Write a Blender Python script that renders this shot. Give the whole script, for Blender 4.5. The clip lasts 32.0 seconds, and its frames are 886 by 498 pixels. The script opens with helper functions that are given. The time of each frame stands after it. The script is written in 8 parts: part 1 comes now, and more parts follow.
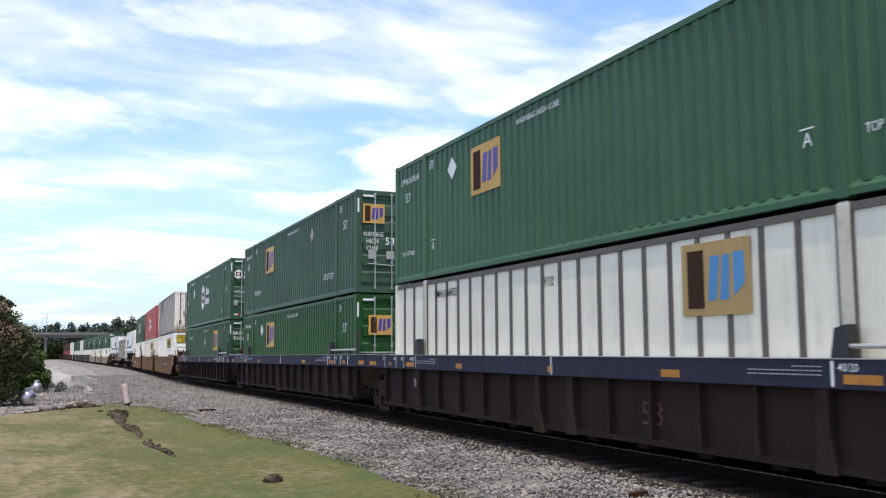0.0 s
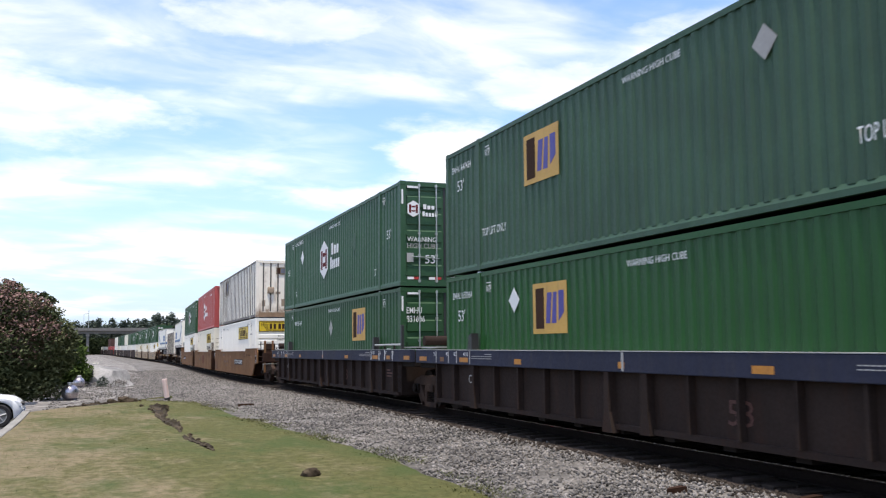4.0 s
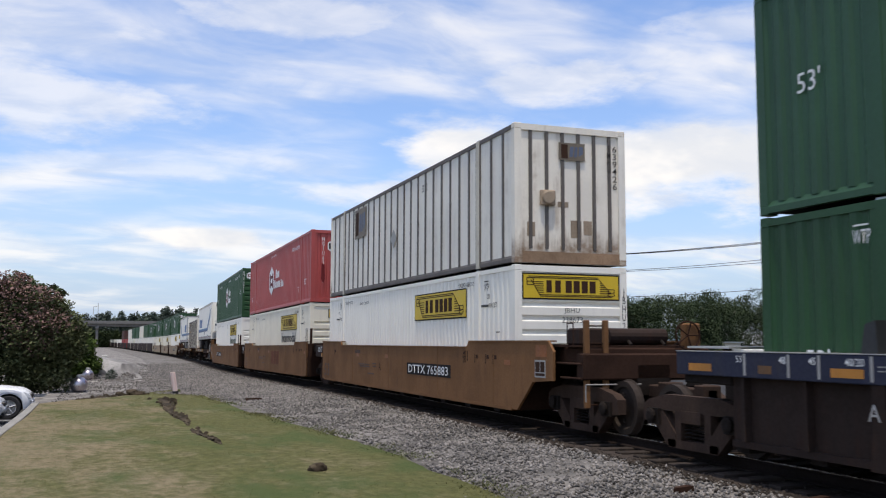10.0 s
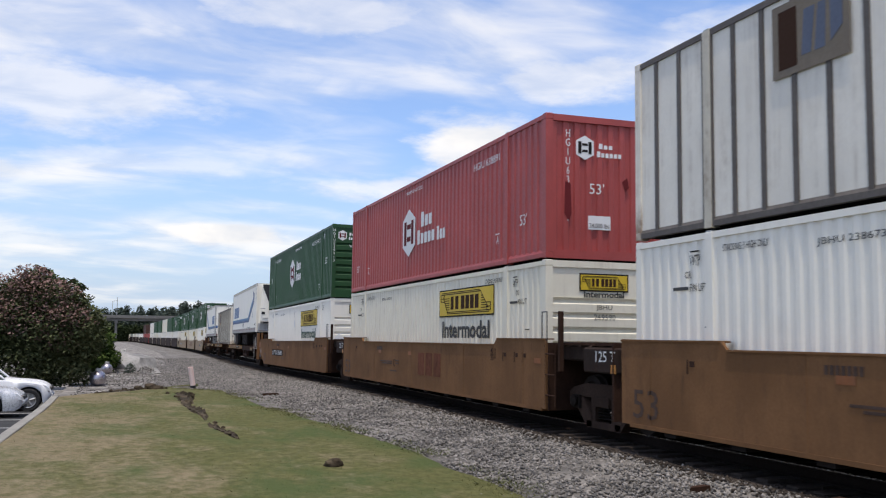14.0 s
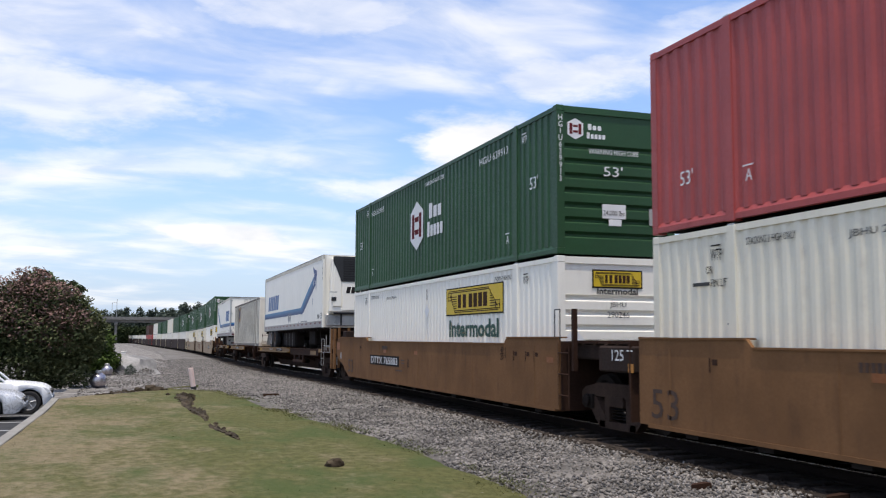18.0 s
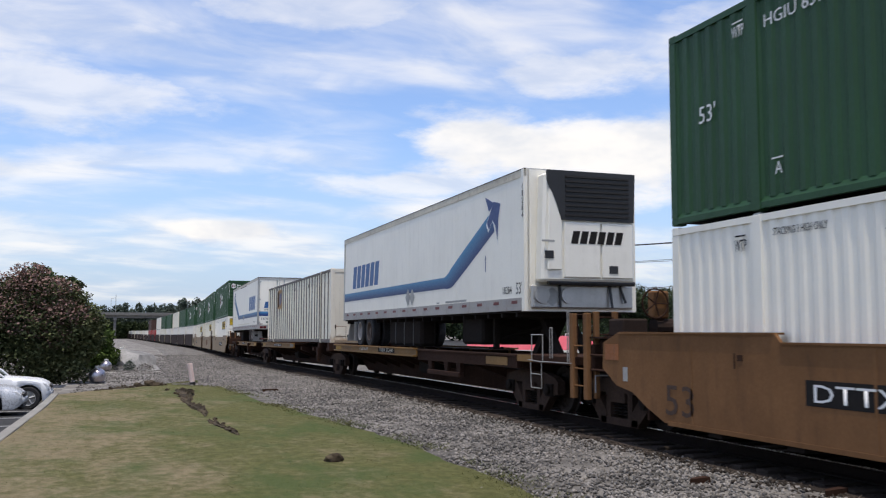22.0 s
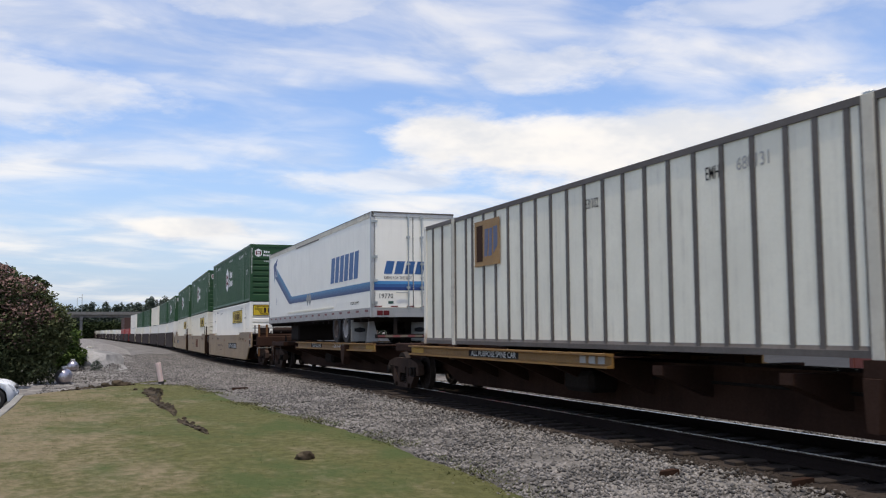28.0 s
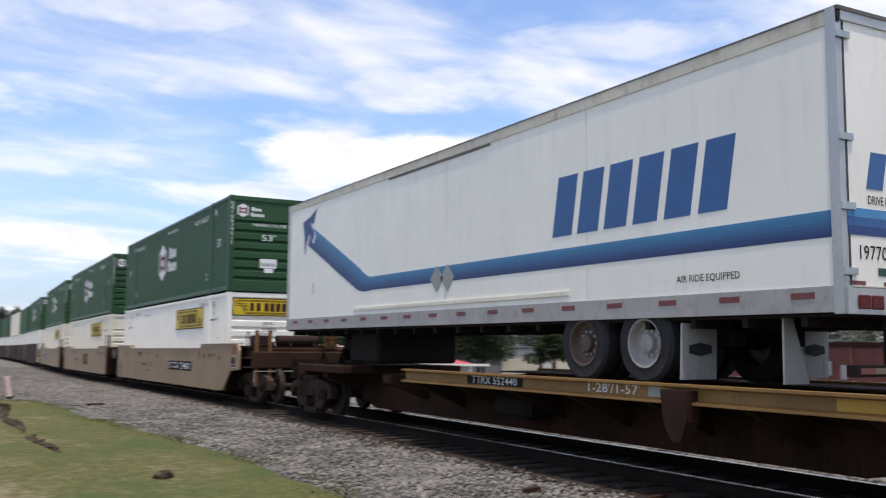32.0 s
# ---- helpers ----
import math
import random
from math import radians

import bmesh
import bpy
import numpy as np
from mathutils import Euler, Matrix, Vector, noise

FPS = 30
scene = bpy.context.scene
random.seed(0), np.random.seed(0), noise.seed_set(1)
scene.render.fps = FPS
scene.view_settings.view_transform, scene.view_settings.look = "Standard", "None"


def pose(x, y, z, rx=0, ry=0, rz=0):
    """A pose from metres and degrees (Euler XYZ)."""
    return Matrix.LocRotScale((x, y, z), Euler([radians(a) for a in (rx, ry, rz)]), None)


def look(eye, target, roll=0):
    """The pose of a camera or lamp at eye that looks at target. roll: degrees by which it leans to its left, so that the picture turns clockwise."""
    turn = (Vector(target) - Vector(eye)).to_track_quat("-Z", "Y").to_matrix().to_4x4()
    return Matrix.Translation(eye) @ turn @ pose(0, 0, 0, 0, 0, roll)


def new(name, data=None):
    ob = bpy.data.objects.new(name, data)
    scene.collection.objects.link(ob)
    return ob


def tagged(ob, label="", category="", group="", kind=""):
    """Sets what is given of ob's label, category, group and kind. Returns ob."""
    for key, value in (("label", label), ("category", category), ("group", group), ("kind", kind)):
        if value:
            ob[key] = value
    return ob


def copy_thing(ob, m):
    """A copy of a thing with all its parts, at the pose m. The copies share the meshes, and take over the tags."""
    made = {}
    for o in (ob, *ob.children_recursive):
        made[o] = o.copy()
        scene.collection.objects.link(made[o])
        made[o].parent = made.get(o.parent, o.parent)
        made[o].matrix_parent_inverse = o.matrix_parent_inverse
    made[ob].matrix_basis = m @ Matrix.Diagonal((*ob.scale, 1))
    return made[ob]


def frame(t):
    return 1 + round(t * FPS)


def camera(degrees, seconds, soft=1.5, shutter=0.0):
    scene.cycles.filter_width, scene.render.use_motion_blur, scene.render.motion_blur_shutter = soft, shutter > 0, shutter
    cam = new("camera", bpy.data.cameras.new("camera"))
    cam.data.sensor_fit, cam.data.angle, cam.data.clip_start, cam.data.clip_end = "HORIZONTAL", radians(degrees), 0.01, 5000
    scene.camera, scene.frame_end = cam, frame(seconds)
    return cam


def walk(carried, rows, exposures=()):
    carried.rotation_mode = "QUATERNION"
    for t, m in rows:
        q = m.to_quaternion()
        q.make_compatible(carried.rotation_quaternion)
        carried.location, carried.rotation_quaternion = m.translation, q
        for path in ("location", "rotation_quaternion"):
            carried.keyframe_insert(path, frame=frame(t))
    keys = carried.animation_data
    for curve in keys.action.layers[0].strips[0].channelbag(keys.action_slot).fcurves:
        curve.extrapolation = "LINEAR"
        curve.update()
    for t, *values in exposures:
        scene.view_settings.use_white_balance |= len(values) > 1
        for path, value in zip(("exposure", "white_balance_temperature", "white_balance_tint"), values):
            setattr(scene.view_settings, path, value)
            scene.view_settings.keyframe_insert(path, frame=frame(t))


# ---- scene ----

# ---- camera: hand-held on one spot, turning only ----
EYE = (0.0, 0.0, 1.73)
PATH = [
    (0, -22.78, 6.12, 0.32), (0.5, -22.68, 6.38, 0.87), (1, -22.42, 6.37, 1.04), (1.5, -21.99, 6.27, 0.84), (2, -21.60, 6.11, 0.58),
    (2.5, -21.37, 5.98, 0.57), (3, -21.19, 5.91, 0.62), (3.5, -20.80, 5.87, 0.60), (5.5, -20.28, 5.68, 0.05), (6, -20.47, 5.66, 0.10),
    (6.5, -20.55, 5.62, -0.07), (7, -20.39, 5.44, -0.14), (7.5, -20.37, 5.32, -0.35), (8, -20.25, 5.23, 0.01), (8.5, -20.07, 5.21, 0.08),
    (9, -20.11, 5.35, -0.12), (9.5, -20.08, 5.50, -0.28), (10, -20.11, 5.62, -0.24), (10.5, -20.11, 5.71, -0.19), (11, -20.06, 5.70, -0.42),
    (11.5, -19.95, 5.70, -0.29), (12, -19.95, 5.70, -0.51), (12.5, -19.87, 5.54, -0.41), (13, -19.54, 5.43, -0.38), (13.5, -19.27, 5.46, -0.51),
    (14, -19.10, 5.43, -0.72), (14.5, -19.04, 5.37, -0.47), (16.5, -19.37, 5.45, -0.57), (17, -19.34, 5.39, -0.27), (17.5, -19.24, 5.37, -0.22),
    (18, -19.10, 5.38, -0.28), (18.5, -19.06, 5.37, -0.51), (19, -19.10, 5.33, -0.23), (19.5, -19.15, 5.27, -0.22), (20, -19.24, 5.18, -0.24),
    (20.5, -19.23, 5.20, -0.15), (21, -19.20, 5.16, -0.08), (21.5, -19.20, 5.14, -0.28), (22, -19.16, 5.08, -0.19), (22.5, -18.96, 4.98, -0.42),
    (23, -18.93, 4.89, -0.60), (23.5, -19.26, 4.95, -0.35), (24, -19.86, 4.97, -0.41), (24.5, -20.42, 4.72, -0.33), (26.5, -20.90, 4.69, 0.28),
    (27, -20.90, 4.71, 0.49), (27.5, -20.85, 4.75, 0.51), (28, -20.96, 4.85, 0.39), (28.5, -21.26, 4.95, 0.52), (29, -21.61, 4.99, 0.55),
    (29.5, -21.65, 5.04, 0.38), (30, -21.29, 5.00, 0.68), (30.5, -21.17, 5.14, 0.67), (31, -21.25, 5.25, 0.55), (31.5, -21.81, 5.33, -0.08),
    (31.6, -22.25, 5.38, -0.10), (31.7, -23.20, 5.47, -0.14), (31.8, -24.79, 5.62, -0.19), (31.9, -26.68, 5.78, -0.35), (32, -28.90, 5.92, -0.49),
]
cam = camera(50.56, 32.0, soft=1.15, shutter=0.25)
walk(cam, [(t, pose(*EYE, 90 + p, r, y)) for t, y, p, r in PATH],
     exposures=[(t, e, k, 11) for t, e, k in ((0, 0.28, 6950), (5, 0.30, 6950), (7, 0.29, 7050), (8.1, 0.24, 7100), (9, -0.12, 6950), (12, -0.22, 6900), (16, -0.08, 6900), (19, -0.04, 6950), (23, -0.24, 6850), (26.5, -0.24, 7150), (28, -0.26, 7000), (30, -0.26, 6900), (31, -0.22, 6950), (32, 0.0, 7100))])

# ---- sky, sun ----
SUN_DIR = Vector((-0.08, -0.22, 1.0)).normalized()
SKY_GAIN = (0.178, 0.202, 0.250)
world = bpy.data.worlds.new("sky")
scene.world = world
world.use_nodes = True


def math_node(tree, op, a, b=None, clamp=False):
    n = tree.nodes.new("ShaderNodeMath")
    n.operation, n.use_clamp = op, clamp
    for i, v in enumerate((a, b)):
        if v is None:
            continue
        if isinstance(v, (int, float)):
            n.inputs[i].default_value = v
        else:
            tree.links.new(v, n.inputs[i])
    return n.outputs[0]


def smooth(tree, value, lo, hi, to_lo=0.0, to_hi=1.0):
    n = tree.nodes.new("ShaderNodeMapRange")
    n.interpolation_type = "SMOOTHSTEP"
    tree.links.new(value, n.inputs["Value"])
    for k, v in (("From Min", lo), ("From Max", hi), ("To Min", to_lo), ("To Max", to_hi)):
        n.inputs[k].default_value = v
    return n.outputs["Result"]


def noise_node(tree, vec, scale, detail=3.0, rough=0.5, distortion=0.0):
    n = tree.nodes.new("ShaderNodeTexNoise")
    tree.links.new(vec, n.inputs["Vector"])
    n.inputs["Scale"].default_value, n.inputs["Detail"].default_value = scale, detail
    n.inputs["Roughness"].default_value, n.inputs["Distortion"].default_value = rough, distortion
    return n.outputs["Fac"]


def mapped(tree, vec, scale, loc=(0, 0, 0), rot=(0, 0, 0)):
    n = tree.nodes.new("ShaderNodeMapping")
    tree.links.new(vec, n.inputs["Vector"])
    n.inputs["Scale"].default_value, n.inputs["Location"].default_value, n.inputs["Rotation"].default_value = scale, loc, rot
    return n.outputs["Vector"]


def mixed(tree, fac, a, b, blend="MIX"):
    n = tree.nodes.new("ShaderNodeMix")
    n.data_type, n.blend_type = "RGBA", blend
    for sock, v in ((n.inputs["Factor"], fac), (n.inputs["A"], a), (n.inputs["B"], b)):
        if sock.name != "Factor":
            continue
        if isinstance(v, (int, float)):
            sock.default_value = v
        else:
            tree.links.new(v, sock)
    for sock, v in ((n.inputs[6], a), (n.inputs[7], b)):
        if isinstance(v, (tuple, list)):
            sock.default_value = (*v[:3], 1)
        else:
            tree.links.new(v, sock)
    return n.outputs[2]


def build_sky():
    t = world.node_tree
    bg = t.nodes["Background"]
    sky = t.nodes.new("ShaderNodeTexSky")
    sky.sky_type, sky.sun_disc = "NISHITA", False
    sky.sun_elevation, sky.sun_rotation = math.asin(SUN_DIR.z), math.atan2(SUN_DIR.x, SUN_DIR.y)
    sky.air_density, sky.dust_density, sky.ozone_density = 1.0, 1.5, 1.6
    co = t.nodes.new("ShaderNodeTexCoord").outputs["Generated"]
    sep = t.nodes.new("ShaderNodeSeparateXYZ")
    t.links.new(co, sep.inputs[0])
    up = math_node(t, "MAXIMUM", sep.outputs["Z"], 0.0)
    # streaks of cirrus and soft banks on a layer seen from below
    den = math_node(t, "ADD", up, 0.20)
    comb = t.nodes.new("ShaderNodeCombineXYZ")
    t.links.new(math_node(t, "DIVIDE", sep.outputs["X"], den), comb.inputs[0])
    t.links.new(math_node(t, "DIVIDE", sep.outputs["Y"], den), comb.inputs[1])
    flat = comb.outputs[0]
    streaks = noise_node(t, mapped(t, flat, (0.9, 1.7, 1), (3.1, 1.7, 0), (0, 0, radians(-24))), 1.15, 5, 0.5, 0.5)
    banks = noise_node(t, mapped(t, flat, (0.8, 1.1, 1), (7.4, 2.2, 0), (0, 0, radians(-20))), 0.8, 4, 0.5)
    fine = noise_node(t, mapped(t, flat, (1.6, 2.6, 1), (0.4, 8.0, 0), (0, 0, radians(-24))), 2.4, 6, 0.55, 0.4)
    cover = math_node(t, "ADD", math_node(t, "MULTIPLY", streaks, 0.6), math_node(t, "MULTIPLY", banks, 0.45))
    cover = math_node(t, "ADD", cover, math_node(t, "MULTIPLY", fine, 0.16))
    cloud = smooth(t, cover, 0.53, 0.76)
    # single clouds: bearing from the line, height, half width, half height, in degrees
    az = math_node(t, "MULTIPLY", math_node(t, "ARCTAN2", sep.outputs["X"], sep.outputs["Y"]), 57.2958)
    el = math_node(t, "MULTIPLY", math_node(t, "ARCSINE", sep.outputs["Z"]), 57.2958)
    ragged = math_node(t, "MULTIPLY", math_node(t, "SUBTRACT", noise_node(t, mapped(t, co, (9, 9, 26)), 1.0, 6, 0.6), 0.5), 2.4)
    for a0, e0, wa, we, k in ((6.8, 5.8, 4.6, 0.75, 1.0), (6.8, 5.8, 5.4, 0.9, 1.0), (31.0, 10.5, 15.0, 2.8, 1.0), (52.0, 10.0, 14.0, 5.0, 1.0), (27.0, 15.8, 8.0, 1.6, 0.8), (21.5, 12.2, 5.5, 1.8, 0.9), (12.0, 19.5, 9.0, 1.6, 0.7), (-4.0, 13.5, 9.0, 2.4, 0.75), (2.0, 9.8, 8.0, 1.1, 0.6), (40.0, 18.0, 8.0, 1.4, 0.6), (17.0, 9.0, 7.0, 0.9, 0.8), (-9.0, 5.5, 8.0, 1.2, 0.7)):
        u = math_node(t, "DIVIDE", math_node(t, "SUBTRACT", az, a0), wa)
        v = math_node(t, "DIVIDE", math_node(t, "SUBTRACT", el, e0), we)
        d = math_node(t, "SQRT", math_node(t, "ADD", math_node(t, "MULTIPLY", u, u), math_node(t, "MULTIPLY", v, v)))
        puff = smooth(t, math_node(t, "ADD", d, ragged), 1.15, 0.35, 0.0, k)
        cloud = math_node(t, "MAXIMUM", cloud, puff)
    # clouds with a firm upper edge
    firm = 0.0
    for a0, e0, wa, we in ((5.8, 6.1, 3.9, 0.66), (31.0, 11.2, 12.0, 2.2), (46.0, 10.2, 11.0, 3.6), (21.5, 11.6, 5.5, 1.5), (-12.0, 9.0, 7.0, 0.9)):
        u = math_node(t, "DIVIDE", math_node(t, "SUBTRACT", az, a0), wa)
        v = math_node(t, "DIVIDE", math_node(t, "SUBTRACT", el, e0), we)
        d = math_node(t, "SQRT", math_node(t, "ADD", math_node(t, "MULTIPLY", u, u), math_node(t, "MULTIPLY", v, v)))
        firm = math_node(t, "MAXIMUM", firm, smooth(t, math_node(t, "ADD", d, math_node(t, "MULTIPLY", ragged, 0.5)), 1.08, 0.66, 0.0, 1.0))
    haze = smooth(t, up, 0.20, 0.0, 0.0, 0.7)
    blue = mixed(t, 1.0, sky.outputs[0], SKY_GAIN, "MULTIPLY")
    base = mixed(t, haze, blue, (0.58, 0.77, 1.08))
    shade = mixed(t, smooth(t, fine, 0.30, 0.62), (0.82, 0.90, 1.06), (1.17, 1.18, 1.20))
    col = mixed(t, math_node(t, "MULTIPLY", cloud, 0.85), base, shade)
    white = mixed(t, smooth(t, noise_node(t, mapped(t, co, (6, 6, 14), (3, 1, 7)), 1.0, 5, 0.6), 0.40, 0.62), (0.90, 0.96, 1.06), (1.20, 1.20, 1.20))
    col = mixed(t, math_node(t, "MULTIPLY", firm, 0.85), col, white)
    t.links.new(col, bg.inputs[0])
    bg.inputs[1].default_value = 1.0


build_sky()
sun_data = bpy.data.lights.new("sun", "SUN")
sun_data.energy, sun_data.angle, sun_data.color = 3.5, radians(0.6), (1.0, 0.95, 0.87)
sun = new("sun", sun_data)
sun.matrix_world = look(SUN_DIR * 80, (0, 0, 0))


# ---- materials ----
def paint(name, col, rough=0.5, metal=0.0, var=0.10, grime=0.0, grime_col=(0.09, 0.065, 0.045), grain=22.0, bump=0.08, size=1.0, streak=0.3, island=0.0, spec=0.5, stain=None):
    """A surface with broad and fine variation, grime that runs down it and a fine relief."""
    m = bpy.data.materials.new(name)
    m.use_nodes = True
    t = m.node_tree
    b = t.nodes["Principled BSDF"]
    tc = t.nodes.new("ShaderNodeTexCoord")
    info = t.nodes.new("ShaderNodeObjectInfo")
    shift = t.nodes.new("ShaderNodeVectorMath")
    shift.operation = "MULTIPLY_ADD"
    t.links.new(tc.outputs["Object"], shift.inputs[0])
    shift.inputs[1].default_value = (1, 1, 1)
    comb = t.nodes.new("ShaderNodeCombineXYZ")
    r = math_node(t, "MULTIPLY", info.outputs["Random"], 37.0)
    t.links.new(r, comb.inputs[0]), t.links.new(r, comb.inputs[1])
    t.links.new(comb.outputs[0], shift.inputs[2])
    co = shift.outputs[0]
    broad = noise_node(t, co, 0.9 / size, 4, 0.55)
    fine = noise_node(t, co, grain / size, 4, 0.6)
    lo, hi = tuple(c * (1 - var) for c in col), tuple(min(1, c * (1 + var)) for c in col)
    out = mixed(t, smooth(t, broad, 0.3, 0.7), lo, hi)
    out = mixed(t, smooth(t, fine, 0.25, 0.8, 0.0, 0.35), out, tuple(c * (1 - 2.0 * var) for c in col))
    if island:
        geo = t.nodes.new("ShaderNodeNewGeometry")
        ramp = t.nodes.new("ShaderNodeValToRGB")
        ramp.color_ramp.elements[0].color = (1 - island, 1 - island, 1 - island, 1)
        ramp.color_ramp.elements[1].color = (1 + island, 1 + island * 0.95, 1 + island * 0.9, 1)
        t.links.new(geo.outputs["Random Per Island"], ramp.inputs[0])
        out = mixed(t, 1.0, out, ramp.outputs[0], "MULTIPLY")
    if grime:
        runs = noise_node(t, mapped(t, co, (4.0, 4.0, streak)), 1.6, 5, 0.6)
        spots = noise_node(t, co, 2.4, 6, 0.65)
        g = math_node(t, "MULTIPLY", smooth(t, runs, 0.42, 0.78), smooth(t, spots, 0.35, 0.7))
        out = mixed(t, math_node(t, "MULTIPLY", g, grime, clamp=True), out, grime_col)
    if stain:
        # rust and dirt that have spread upward from the lower edge in uneven tongues
        top, amount, col_s = stain
        sep = t.nodes.new("ShaderNodeSeparateXYZ")
        t.links.new(tc.outputs["Object"], sep.inputs[0])
        tongues = noise_node(t, mapped(t, co, (3.2, 3.2, 0.35)), 1.5, 5, 0.65)
        h = math_node(t, "SUBTRACT", sep.outputs["Z"], math_node(t, "MULTIPLY", math_node(t, "SUBTRACT", tongues, 0.40), top * 2.6))
        patchy = smooth(t, noise_node(t, co, 5.0, 5, 0.65), 0.25, 0.65, 0.35, 1.0)
        out = mixed(t, math_node(t, "MULTIPLY", smooth(t, h, top, 0.05, 0.0, amount), patchy, clamp=True), out, col_s)
    t.links.new(out, b.inputs["Base Color"])
    t.links.new(smooth(t, fine, 0.2, 0.8, max(0.05, rough - 0.12), min(1, rough + 0.12)), b.inputs["Roughness"])
    b.inputs["Metallic"].default_value = metal
    b.inputs["Specular IOR Level"].default_value = spec
    if bump:
        bp = t.nodes.new("ShaderNodeBump")
        bp.inputs["Strength"].default_value, bp.inputs["Distance"].default_value = bump, 0.02 * size
        t.links.new(fine, bp.inputs["Height"])
        t.links.new(bp.outputs[0], b.inputs["Normal"])
    return m


GREEN_DULL = paint("dull_green_paint", (0.034, 0.105, 0.045), 0.52, spec=0.35, var=0.10, grime=0.35, grime_col=(0.03, 0.05, 0.035))
GREEN_GREY = paint("greyed_green_paint", (0.039, 0.087, 0.050), 0.55, spec=0.3, var=0.12, grime=0.45, grime_col=(0.045, 0.055, 0.04))
GREEN_WORN = paint("worn_green_paint", (0.025, 0.080, 0.036), 0.5, spec=0.35, var=0.10, grime=0.4, grime_col=(0.035, 0.06, 0.04))
GREEN_FRESH = paint("fresh_green_paint", (0.009, 0.068, 0.011), 0.48, spec=0.35, var=0.08, grime=0.15, grime_col=(0.03, 0.05, 0.025))
GREEN_MID = paint("green_paint", (0.0170, 0.066, 0.022), 0.50, spec=0.35, var=0.10, grime=0.3, grime_col=(0.03, 0.06, 0.03))
RED = paint("red_paint", (0.37, 0.058, 0.050), 0.5, var=0.10, grime=0.25, grime_col=(0.12, 0.03, 0.025))
RIBBED_WHITE = paint("greyed_white_panel", (0.82, 0.775, 0.63), 0.55, spec=0.35, var=0.06, grime=0.6, grime_col=(0.46, 0.42, 0.34), bump=0.03, streak=0.15)
WHITE = paint("white_paint", (0.85, 0.815, 0.715), 0.45, var=0.03, grime=0.22, grime_col=(0.42, 0.38, 0.33), bump=0.03)
WHITE_OLD = paint("weathered_white_paint", (0.79, 0.745, 0.645), 0.55, var=0.06, grime=0.55, grime_col=(0.32, 0.25, 0.18), bump=0.04)
WHITE_STREAK = paint("rust_streaked_white_paint", (0.81, 0.75, 0.63), 0.55, var=0.07, grime=0.75, grime_col=(0.30, 0.20, 0.12), bump=0.05, streak=0.18, stain=(0.62, 0.95, (0.21, 0.125, 0.065)))
CREAM_END = paint("yellowed_white_end", (0.80, 0.745, 0.625), 0.55, var=0.05, grime=0.40, grime_col=(0.52, 0.40, 0.25), bump=0.03, streak=0.25, stain=(0.30, 0.85, (0.34, 0.21, 0.11)))
DIRTY_TAN = paint("dirty_tan_casting", (0.33, 0.25, 0.17), 0.75, var=0.2, grime=0.6, grime_col=(0.14, 0.09, 0.055), bump=0.12)
CREAM = paint("cream_paint", (0.76, 0.71, 0.57), 0.5, var=0.05, grime=0.4, grime_col=(0.40, 0.32, 0.24), bump=0.03)
RIB = paint("grey_rib_metal", (0.112, 0.096, 0.082), 0.65, metal=0.1, var=0.15, grime=0.5, grime_col=(0.07, 0.05, 0.04))
RAIL_GREY = paint("scuffed_grey_rail", (0.38, 0.36, 0.335), 0.6, spec=0.25, var=0.10, grime=0.8, grime_col=(0.20, 0.165, 0.14), streak=2.5)
RAIL_SCUFF = paint("scuffed_pale_rail", (0.60, 0.555, 0.45), 0.6, spec=0.25, var=0.10, grime=0.85, grime_col=(0.25, 0.18, 0.13), streak=2.5)
ALU = paint("bare_aluminium", (0.46, 0.45, 0.43), 0.42, metal=0.6, var=0.08, grime=0.3)
GALV = paint("galvanised_steel", (0.42, 0.44, 0.42), 0.4, metal=0.7, var=0.1, grime=0.3)
BROWN = paint("brown_car_paint", (0.196, 0.098, 0.044), 0.8, spec=0.10, var=0.16, grime=0.8, grime_col=(0.105, 0.055, 0.030), streak=0.6)
MAROON_CAR = paint("maroon_brown_car_paint", (0.072, 0.032, 0.023), 0.7, var=0.15, grime=0.6, grime_col=(0.05, 0.03, 0.022))
FAR_BROWN = paint("sooty_brown_car_paint", (0.040, 0.023, 0.018), 0.8, spec=0.15, var=0.2, grime=0.6, grime_col=(0.02, 0.015, 0.012))
TAN = paint("faded_tan_car_paint", (0.29, 0.195, 0.105), 0.62, var=0.12, grime=0.6, grime_col=(0.16, 0.09, 0.045))
YELLOW_FRESH = paint("brighter_yellow_car_paint", (0.46, 0.255, 0.030), 0.6, var=0.12, grime=0.5, grime_col=(0.20, 0.10, 0.03))
YELLOW = paint("worn_yellow_car_paint", (0.25, 0.128, 0.030), 0.6, var=0.15, grime=0.75, grime_col=(0.12, 0.06, 0.025))
BLUE_SILL = paint("dark_blue_car_paint", (0.029, 0.032, 0.053), 0.7, spec=0.15, var=0.12, grime=0.7, grime_col=(0.058, 0.048, 0.044))
SOOT = paint("sooty_brown_steel", (0.031, 0.0205, 0.0165), 0.9, var=0.18, spec=0.15, grime=0.9, grime_col=(0.046, 0.022, 0.014))
UNDER = paint("dark_underframe_steel", (0.019, 0.0145, 0.012), 0.9, spec=0.12, var=0.2, grime=0.4, grime_col=(0.035, 0.025, 0.018))
RUSTY = paint("rusty_steel", (0.040, 0.020, 0.013), 0.9, spec=0.12, var=0.25, grime=0.7, grime_col=(0.050, 0.024, 0.016), bump=0.2)
WHEEL = paint("dull_wheel_steel", (0.036, 0.027, 0.022), 0.8, spec=0.15, var=0.2)
